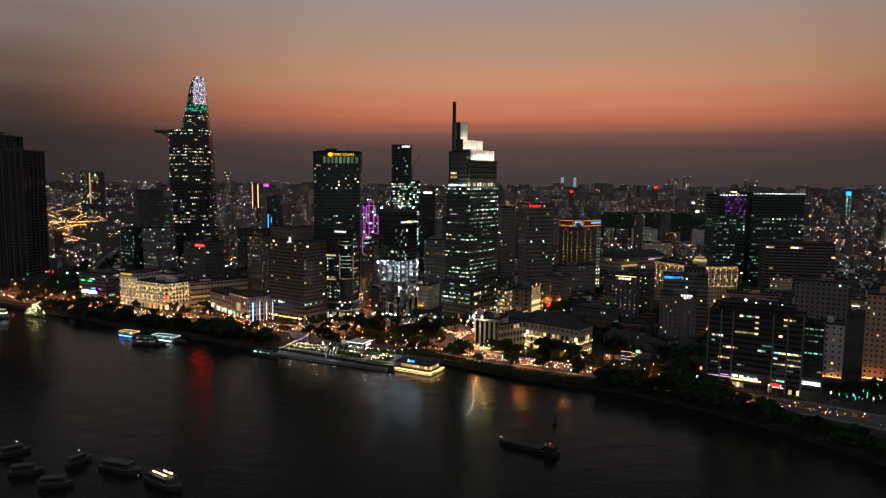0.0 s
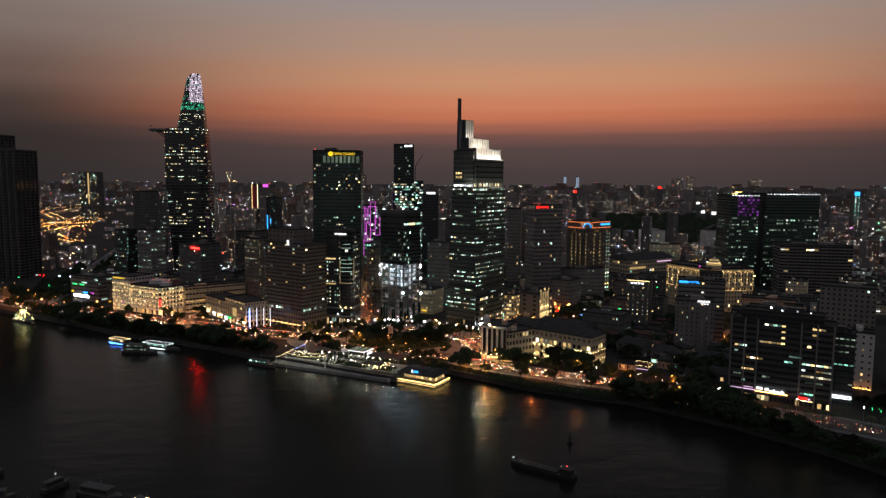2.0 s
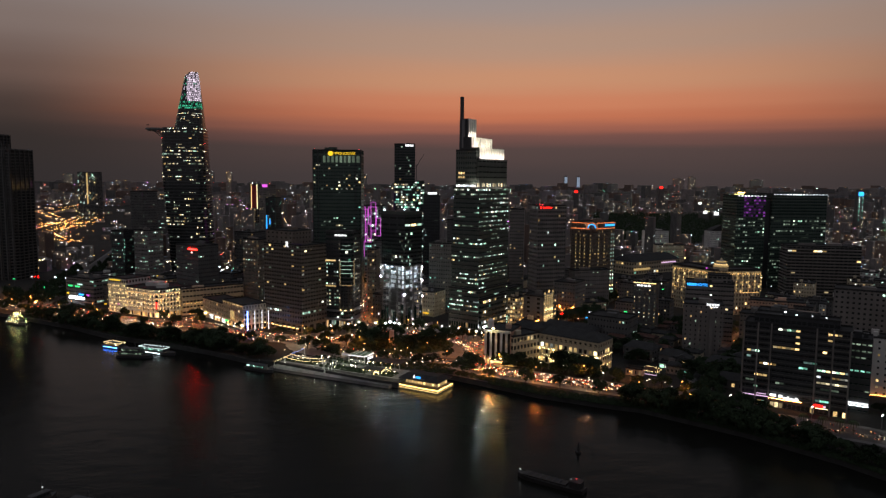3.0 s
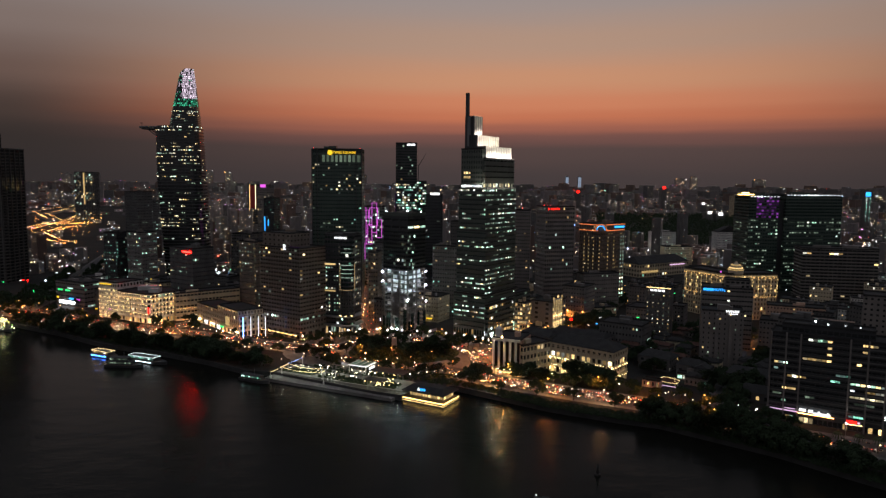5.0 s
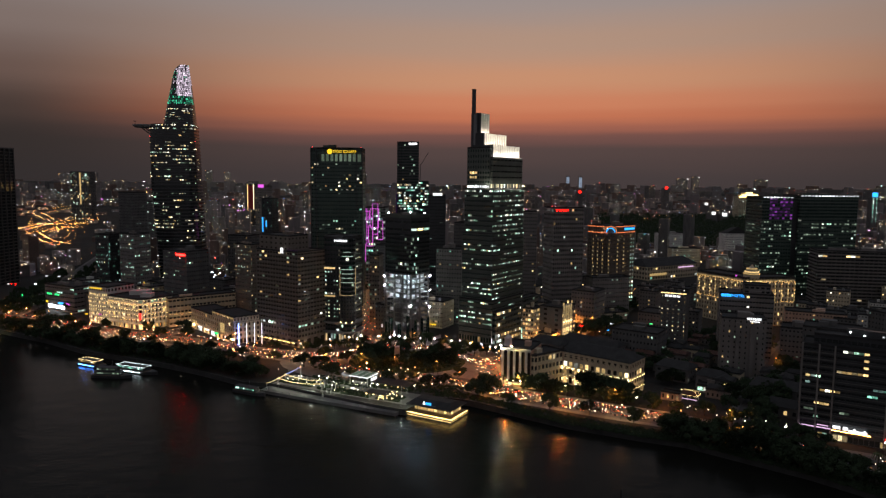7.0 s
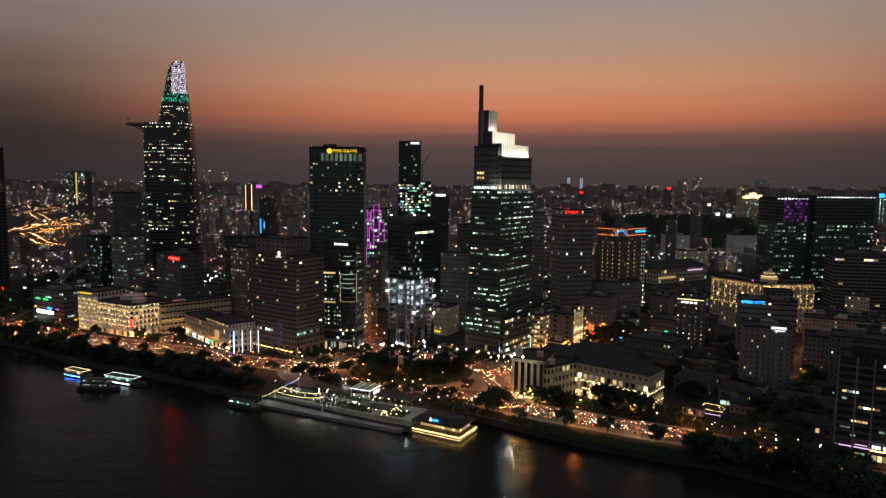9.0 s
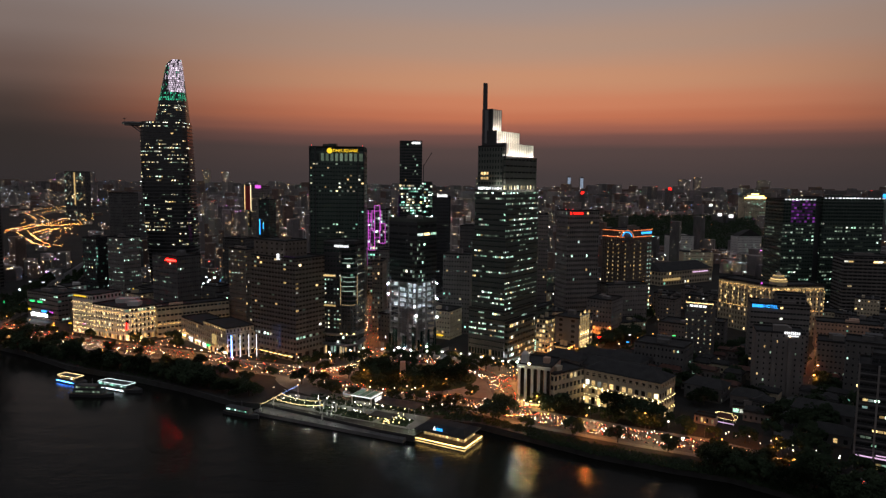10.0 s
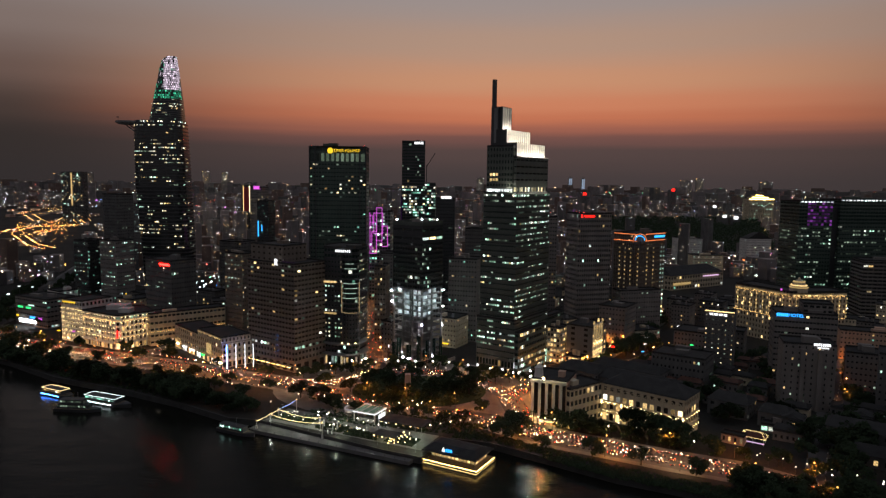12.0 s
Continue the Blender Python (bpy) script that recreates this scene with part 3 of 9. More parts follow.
def stepped_tower():
    """Green glass tower with a floodlit stepped crown and a mast."""
    B = Block("office_tower", "tall dark glass office tower with a floodlit stepped crown", "skyscraper", (40, 606, 3), -36.5, "green_panel", "glass_green", seed=5, dark_single=0, single=80)
    k = ("win_cool", "win_green", "win_green", "win_dim", "win_cool")
    def ring(x0, x1, y0, y1):
        return [(x0, y0), (x1, y0), (x1, y1), (x0, y1)]
    def storey_block(P, z0, z1, rows, bay, lit, **kw):
        for i in range(4):
            p, q = P[i], P[(i + 1) % 4]
            n = max(1, round((Vector(q) - Vector(p)).length / bay))
            B.face(p, q, z0, z1, rows, n, lit=lit if i < 2 else lit * 0.3, **kw)
    low, mid, up = ring(-29.5, 0.4, 0, 50), ring(-27.5, 0, 0.3, 49.5), ring(-26, -0.3, 0.6, 49)
    storey_block(low, 0, 10, 2, 2.4, 0.7, ww=0.75, wh=0.8, sill=0.1, keys=("win_warm", "win_cool", "win_bright"), run=1)
    storey_block(low, 10, 38, 7, 1.7, 1.05, ww=0.84, wh=0.30, sill=0.36, keys=k + ("win_warm",), run=4)
    storey_block(mid, 38, 90, 14, 1.7, 1.1, ww=0.84, wh=0.30, sill=0.36, keys=k, run=4, ledge=0.25)
    storey_block(up, 90, 124, 9, 1.7, 1.25, ww=0.84, wh=0.32, sill=0.36, keys=k, run=5, ledge=0.25)
    B.roof(low, 38), B.roof(mid, 90, 0.4)
    # upper left shoulder with a few warm floors, and the right wing with its lit gallery
    sh = ring(-23.5, -3.4, 0, 30)
    for i in range(4):
        p, q = sh[i], sh[(i + 1) % 4]
        n = max(1, round((Vector(q) - Vector(p)).length / 2.2))
        lit = {(r, c): "win_gold" for r in (2, 3) for c in range(1, 4)} | {(0, c): "win_bright" for c in range(n)} if i == 0 else {}
        B.face(p, q, 124, 138, 4, n, ww=0.8, wh=0.5, sill=0.2, fixed=lit)
    storey_block(sh, 138, 154.5, 4, 2.2, 0.03, ww=0.5, wh=0.5, sill=0.3, keys=("win_dim",))
    B.roof(sh, 154.5)
    g = ring(-3.4, -1.2, 1, 47)
    storey_block(g, 124, 129.5, 1, 2.4, 4.0, ww=0.6, wh=0.5, sill=0.15, keys=("win_cream",), calm=0)
    storey_block(g, 129.5, 147, 4, 6, 0.0, ww=0.9, wh=0.25, sill=0.6)
    B.roof(g, 147)
    B.roof([(-26, 0.6), (-0.3, 0.6), (-0.3, 49), (-26, 49)], 124, 0.6)
    # the right annexe at the foot
    an = ring(-8, -1.0, 42, 80)
    storey_block(an, 0, 33, 8, 2.0, 1.2, ww=0.85, wh=0.5, sill=0.3, keys=k + ("win_warm",), run=4)
    B.roof(an, 33)
    an = ring(0.4, 3.2, 1, 42)
    storey_block(an, 0, 30, 7, 2.4, 0.8, ww=0.85, wh=0.5, sill=0.3, keys=("win_cool", "win_warm"), run=5)
    B.roof(an, 30)
    # crown, its panels lit from the terraces below
    for x0, x1, y0, y1, z0, z1 in ((-22, -2.9, 4, 44.5, 147, 157), (-19, -11.4, 5, 38, 156.8, 166), (-21.5, -16.6, 8, 20, 166, 181.5)):
        s = Shape()
        s.box(x0, y0, z0 - 0.5, x1, y1, z1)
        B.add("crown_block", s, "crown_panel", "pale floodlit crown panels")
        # ribbed black panel puts the shade of the unlit side into colour
        d = Shape()
        d.box(x0 - 0.3, y0 - 0.4, z0 - 0.5, x1 + 0.1, y0 - 0.02, z1 + 0.3)
        for i in range(5):
            x = x0 + (x1 - x0) * i / 4
            d.box(x - 0.12, y0 - 0.55, z0, x + 0.12, y0 - 0.38, z1)
        B.add("crown_end_wall", d, "black_panel", "black panel shading the unlit crown side")
        t = Shape()
        n = int((y1 - y0) / 2.6)
        for i in range(n + 1):
            y = y0 + (y1 - y0) * i / n
            t.box(x1 - 0.05, y - 0.09, z0, x1 + 0.22, y + 0.09, z1 + 0.3)
        for i in range(4):
            z = z0 + (z1 - z0) * i / 3
            t.box(x1 - 0.05, y0, z - 0.07, x1 + 0.16, y1, z + 0.07)
        B.add("crown_grid", t, "grey_panel")
    m = Shape()
    m.loft([[(x - 23.2, y + 8, z) for x, y in ((-r, -r), (r, -r), (r, r), (-r, r))] for z, r in ((150, 1.5), (181, 1.4), (182, 1.2), (200.0, 1.15))])
    B.add("mast", m, "dark_steel", "slender square mast")
    f = Shape()
    f.box(-22.2, 6.4, 154, -19.6, 7.4, 181)
    B.add("mast_fin", f, "grey_panel")
    fl = Shape()
    for y in range(3, 47, 4):
        fl.box(-1.6, y, 147.1, -1.1, y + 1.2, 147.5)
    B.add("floodlight_row", fl, "dark_steel")
    ob = B.done()
    # floodlights on the terraces
    base = pose(40, 606, 3, 0, 0, -36.5)
    for name, x, y, z, w, power in (("a", -0.2, 25, 148.3, 40, 7600), ("b", -7.0, 21, 157.3, 30, 5000), ("c", -14.6, 14, 166.4, 11, 1500), ("d", 1.2, 24, 123.9, 44, 1500), ("e", -4.5, -2.2, 124.5, 4, 1500)):
        la = bpy.data.lights.new("terrace_floodlight", "AREA")
        la.shape, la.size, la.size_y, la.energy, la.color = "RECTANGLE", w, 0.6, power, (1.0, 0.93, 0.78)
        lo = new("terrace_floodlight", la)
        way = Vector((-1.0, 0, 1.3)) if name != "e" else Vector((0.1, 1.0, 2.0))
        eye = base @ Vector((x, y, z))
        wdir = base.to_3x3() @ way
        zax = -wdir.normalized()
        xax = (base.to_3x3() @ Vector((0, 1, 0) if name != "e" else (1, 0, 0))).normalized()
        yax = zax.cross(xax).normalized()
        xax = yax.cross(zax).normalized()
        lo.matrix_world = Matrix.Translation(eye) @ Matrix((xax, yax, zax)).transposed().to_4x4()
        tagged(lo, "white floodlight on the tower terrace", "floodlight")
    return ob


stepped_tower()


def square_tower():
    """Dark slab tower with a golden sign on top."""
    B = Block("glass_tower", "tall black glass tower with a golden roof sign", "skyscraper", (-100, 782, 3), 0, "glass_panel", "glass_green", seed=12, dark_single=0)
    P = [(-25.5, 1.5), (-20, 0), (20, 0), (25.5, 1.5), (25.5, 36), (-25.5, 36)]
    for i in range(6):
        p, q = P[i], P[(i + 1) % 6]
        n = max(1, round((Vector(q) - Vector(p)).length / 2.6))
        f = i < 3
        B.face(p, q, 0, 118, 30, n, lit=0.10 if f else 0.03, ww=0.62, wh=0.34, sill=0.3, keys=("win_dim", "win_green", "win_dim", "win_teal", "win_dim", "win_cream"), run=2)
        B.face(p, q, 118, 147, 8, n, lit=0.22 if f else 0.03, ww=0.62, wh=0.36, sill=0.3, keys=("win_dim", "win_green", "win_cream", "win_warm", "win_cream", "win_dim"), run=1)
    for i in range(6):
        p, q = P[i], P[(i + 1) % 6]
        n = max(1, round((Vector(q) - Vector(p)).length / 4.4))
        B.face(p, q, 147, 156, 1, n, ww=0.62, wh=0.8, sill=0.1, fixed={(0, c): "win_arch" for c in range(n) if (i == 1 and c > 0) or i == 2})
    for i in range(6):
        B.face(P[i], P[(i + 1) % 6], 156, 161, 1, 6, ww=0.9, wh=0.5, sill=0.25)
    for x in (-25.6, -20, 20, 25.6):
        s = Shape()
        s.box(x - 0.45, -0.9 if abs(x) < 25 else 0.8, 0, x + 0.45, 0.2 if abs(x) < 25 else 1.9, 161.4)
        B.add("corner_fin", s, "black_panel")
    B.roof(P, 160.5, 1.2, plant=3)
    s = Shape()
    s.tube((-6.5, -1.0, 157.5), (-6.5, -0.4, 157.5), 2.6, n=14)
    B.add("sign_emblem", s, "sign_gold", "golden round sign emblem")
    lettering("TIMES SQUARE", 3.6, "sign_gold", B.ob, pose(8.2, -0.9, 156.4))
    aviation(B, -24, 3, 161), aviation(B, 24, 3, 161)
    B.done()


square_tower()


def lotus_tower():
    """Tapered curved tower with a round helipad and a lit screen top."""
    B = Block("lotus_tower", "tallest tapered glass tower with a round helipad and lit top", "skyscraper", (-297.5, 890, 3), 0, "black_panel", "glass", seed=21, dark_single=0)
    prof = [(0, -18, 31, 20), (60, -21.4, 30.8, 21.5), (122, -25.4, 28, 22), (180, -25.5, 25.5, 20), (190, -25.0, 25.0, 19.6)]
    top = [(190, -10.5, 24.0, 15), (220, -4.0, 21.2, 12), (243, 0.8, 18.6, 9), (252, 3.0, 17.8, 6.5), (257.5, 8.5, 17.2, 4.0)]

    def ring(prof, z, n=28):
        for (z0, l0, r0, d0), (z1, l1, r1, d1) in zip(prof, prof[1:]):
            if z <= z1 + 1e-6:
                t = (z - z0) / (z1 - z0)
                l, r, d = l0 + (l1 - l0) * t, r0 + (r1 - r0) * t, d0 + (d1 - d0) * t
                out = []
                for i in range(n):
                    a = 6.28318 * i / n
                    c, s = math.cos(a), math.sin(a)
                    e = 0.62
                    out.append(((l + r) / 2 + (r - l) / 2 * math.copysign(abs(c) ** e, c), d * math.copysign(abs(s) ** e, s), z))
                return out
    glass = Shape()
    for pr, lo, hi, rows in ((prof, 0, 190, 50), (top, 190, 256.5, 30)):
        fh = (hi - lo) / rows
        for r in range(rows):
            z = lo + r * fh
            band = Shape()
            band.loft([ring(pr, z), ring(pr, z + fh * 0.32)])
            B.add("floor_band", band, "black_panel")
            c0, c1 = ring(pr, z + fh * 0.32), ring(pr, z + fh)
            cen = Vector((sum(p[0] for p in c0) / 28, 0, 0))
            inn = lambda R: [(cen.x + (p[0] - cen.x) * 0.985, p[1] * 0.985, p[2]) for p in R]
            glass.loft([inn(c0), inn(c1)], caps=False)
            screen = lo == 190 and r >= 10
            share = B.rng.uniform(0.12, 0.62)
            dark_floor = B.rng.random() < 0.3 or r in (30, 31, 32)
            run_left, run_key = 0, None
            for i in range(28):
                a, b, c, d = Vector(c0[i]), Vector(c0[(i + 1) % 28]), Vector(c1[(i + 1) % 28]), Vector(c1[i])
                mid = (a + b) / 2
                if mid.y > 2 or (b - a).length < 1.0:
                    continue
                wide = (b - a).length
                cells = max(1, round(wide / (1.3 if not screen else 0.8)))
                for k in range(cells):
                    key = None
                    if screen:
                        hgt = (r - 10) / 20
                        right = (a.x + (b.x - a.x) * (k + 0.5) / cells - (c0[14][0])) / max(1, c0[0][0] - c0[14][0])
                        if r < 14:
                            key = B.rng.choice(["led_green", "led_green", None, None])
                        elif B.rng.random() < (0.9 if right > 0.5 - 0.22 * hgt else 0.08):
                            key = "led_white"
                        elif B.rng.random() < 0.15:
                            key = "led_green"
                    elif r == 49 or (lo == 190 and r == 7):
                        key = B.rng.choice(["win_cool", "win_cream", None, None])
                    elif run_left > 0:
                        run_left -= 1
                        key = run_key if B.rng.random() < 0.8 else None
                    elif B.rng.random() < (0.02 if dark_floor else (share * 0.3 if lo == 0 else share * 0.15)):
                        run_left = B.rng.randint(0, 5)
                        run_key = key = B.rng.choice(["win_cream", "win_cream", "win_cream", "win_warm", "win_cool", "win_dim", "win_dim"])
                    if key:
                        u = (b - a) / cells
                        m0 = a + u * (k + 0.5)
                        up = ((c + d) / 2 - mid)
                        ux, uz = u.normalized(), up.normalized()
                        uy = uz.cross(ux).normalized()
                        pos = m0 + up * 0.5
                        B.pane(u.length * (0.94 if screen else 0.80), fh * (0.8 if screen else 0.30), key, Matrix.Translation(pos) @ Matrix((ux, uy, uz)).transposed().to_4x4())
    B.add("glazing", glass, "glass")
    s = Shape()
    s.prism([(-30 + 14 * math.cos(a * 0.2618), -6 + 14 * math.sin(a * 0.2618)) for a in range(24)], 187.6, 189.2)
    s.prism([(-30 + 12 * math.cos(a * 0.2618), -6 + 12 * math.sin(a * 0.2618)) for a in range(24)], 186.2, 187.6)
    B.add("helipad", s, "grey_panel", "round cantilevered helipad")
    for y in (-12, 0):
        t = Shape()
        t.tube((-34, y, 187), (-22, y, 178), 0.7)
        t.tube((-24, y, 187), (-22, y, 178), 0.5)
        B.add("helipad_strut", t, "grey_panel")
    e = Shape()
    e.tube((-38.5, -14, 189.2), (-38.5, -14, 192.5), 0.15)
    e.box(-40, -14.5, 192.4, -37.5, -13.5, 193.2)
    B.add("wind_vane", e, "dark_steel")
    aviation(B, -25, -8, 176), aviation(B, 25.6, -8, 170)
    B.done()


lotus_tower()


def riverside_hotel():
    """Wide concrete hotel with a roof sign."""
    B = Block("riverside_hotel", "broad brown concrete hotel with a stepped roof", "hotel", (-108, 613, 3), -36.5, "brown_stone", "glass_brown", seed=31, dark_single=0)
    P = ring_of(47.4, 29.4)
    k = ("win_warm", "win_warm", "win_dim")
    for i in range(4):
        p, q = P[i], P[(i + 1) % 4]
        n = round((Vector(q) - Vector(p)).length / 3.1)
        f = i < 2
        B.face(p, q, 0, 7, 1, max(3, n // 2), ww=0.6, wh=0.75, sill=0.05, lit=1.2 if f else 0, keys=("win_gold", "win_warm"))
        B.face(p, q, 7, 15, 2, n, ww=0.7, wh=0.5, sill=0.2, lit=0.06, keys=k)
        B.face(p, q, 15, 18.5, 1, n, ww=0.75, wh=0.5, sill=0.2, lit=0.9 if f else 0, keys=("win_teal", "win_cool", "win_dim"), calm=0)
        B.face(p, q, 18.5, 74, 17, n, ww=0.82, wh=0.42, sill=0.34, lit=0.06 if f else 0.01, keys=k, run=1, ledge=0.5)
    B.roof(P, 74, 1.0, plant=2)
    R = [(-47, 3), (-14, 3), (-14, 25), (-47, 25)]
    for i in range(4):
        B.face(R[i], R[(i + 1) % 4], 74, 85.5, 3, 6, ww=0.4, wh=0.35, sill=0.3, lit=0.02, keys=("win_dim",))
    B.roof(R, 85.5, 0.8, plant=2)
    for x in (-17,):
        s = Shape()
        for x0, z0, x1, z1 in ((-1.2, 76, -0.6, 80.4), (-0.6, 79.85, 0.8, 80.4), (-0.6, 78.0, 0.8, 78.5), (0.8, 78.2, 1.3, 80.2)):
            s.box(x + x0, -0.9, z0, x + x1, -0.5, z1)
        e = [(x + a, -0.9, z) for a, z in ((-0.1, 78.0), (0.5, 78.0), (1.6, 76), (1.0, 76))]
        s.loft([e, [(a, -0.5, z) for a, y, z in e]])
        B.add("sign_emblem", s, "sign_white", "lit white sign emblem", pose(0, 0, -3.5 if x == -17 else -9))
    b = Shape()
    for x in range(-12, 0, 2):
        b.box(x, 0.5, 75.1, x + 1.2, 0.9, 75.6)
    B.add("blue_strip_light", b, "sign_purple")
    for i in range(9):
        s = Shape()
        s.box(-46 + i * 5.2, -3.2, 4.2, -42.6 + i * 5.2, -0.1, 4.5)
        s.box(-46 + i * 5.2, -3.2, 3.9, -42.6 + i * 5.2, -3.0, 4.2, 1)
        B.add("awning", s, ["dark_steel", "strip_gold" if i % 2 else "strip_warm"])
    B.done()


riverside_hotel()


def round_front_hotel():
    """Corner tower with a drum front, in front of the dark slab."""
    B = Block("corner_hotel", "dark clad hotel tower with a rounded glazed front", "hotel", (-92, 640, 3), -22, "black_panel", "glass_green", seed=41, dark_single=0)
    drum = [(20 + 6.2 * math.cos(radians(a)), 2.5 + 6.2 * math.sin(radians(a))) for a in range(-140, 60, 22)]
    P = [(-5, 12), (2, -3), (14.4, -2)] + drum[:] + [(22, 24), (-3, 30)]
    k = ("win_cool", "win_green", "win_bright", "win_dim", "win_cool", "win_gold")
    N = len(P)
    for i in range(N):
        p, q = P[i], P[(i + 1) % N]
        n = max(1, round((Vector(q) - Vector(p)).length / 2.3))
        curved = 3 <= i < 3 + len(drum) - 1
        front = i < 3 + len(drum)
        B.face(p, q, 0, 8, 1, n, ww=0.7, wh=0.75, sill=0.08, lit=0.9 if front else 0, keys=("win_cream", "win_cool", "win_gold"))
        B.face(p, q, 8, 16, 2, n, ww=0.7, wh=0.5, sill=0.2, lit=0.25 if front else 0, keys=k)
        side = 0.9 if front and not curved else 0.1
        B.face(p, q, 16, 38, 7, n, ww=0.45, wh=0.38, sill=0.3, lit=side, keys=("win_cream", "win_dim", "win_green", "win_cream"), run=2)
        B.face(p, q, 38, 76, 11, n, ww=0.94 if curved else 0.5, wh=0.62 if curved else 0.36, sill=0.2, lit=0.16 if curved else side, keys=("win_green", "win_teal", "win_dim") if curved else ("win_cream", "win_dim", "win_cool"), run=3, ledge=0.3 if curved else 0)
        B.face(p, q, 76, 84, 2, n, ww=0.85, wh=0.5, sill=0.3, lit=0.02, keys=("win_dim",))
    # curved lines of light across the drum, warm lines down both of its edges
    for z, a0, a1 in ((38.4, -112, -20), (48.8, -112, -20), (52.3, -112, -30), (55.7, -100, -20), (59.2, -112, -20), (69.6, -105, -25), (73.0, -90, -40)):
        rings = []
        for k in range(9):
            a = radians(a0 + (a1 - a0) * k / 8)
            rings.append([(20 + r * math.cos(a), 2.5 + r * math.sin(a), z + dz) for r, dz in ((6.55, 0), (6.8, 0), (6.8, 0.24), (6.55, 0.24))])
        s = Shape()
        s.loft(rings)
        B.add("light_arc", s, "arc_glow" if z != 38.4 else "arc_warm", "curved line of light")
    for a in (-126, 4):
        x, y = 20 + 6.7 * math.cos(radians(a)), 2.5 + 6.7 * math.sin(radians(a))
        s = Shape()
        s.box(x - 0.12, y - 0.12, 38, x + 0.12, y + 0.12, 60)
        B.add("light_line", s, "arc_warm", "upright line of warm light")
    B.roof(P, 84, 1.0, plant=2)
    for z in (36.6, 59):
        s = Shape()
        s.loft([[(2.0, -3.6, h), (11.5, -2.8, h), (11.5, -2.4, h), (2.0, -3.2, h)] for h in (z, z + 1.3)])
        B.add("light_band", s, "win_gold", "bright yellow band of light")
    pod = Shape()
    ring = lambda r: [(12 + r * math.cos(radians(a)), 9 + r * math.sin(radians(a))) for a in range(0, 360, 20)]
    pod.prism(ring(17.5), 8.2, 9.2)
    pod.prism(ring(16.5), 15.5, 16.3)
    B.add("canopy", pod, "grey_panel")
    s = Shape()
    bars(s, 12, 24, 81.2, 82.8, 8, -4.3, 0.45)
    B.add("roof_sign", s, "sign_white", "white lit roof sign")
    for a in (-120, -75, -30):
        s = Shape()
        x, y = 20 + 6.7 * math.cos(radians(a)), 2.5 + 6.7 * math.sin(radians(a))
        s.box(x - 0.4, y - 0.4, 16.5, x + 0.4, y + 0.1, 17.0)
        B.add("uplight", s, "strip_warm")
    B.done()


round_front_hotel()


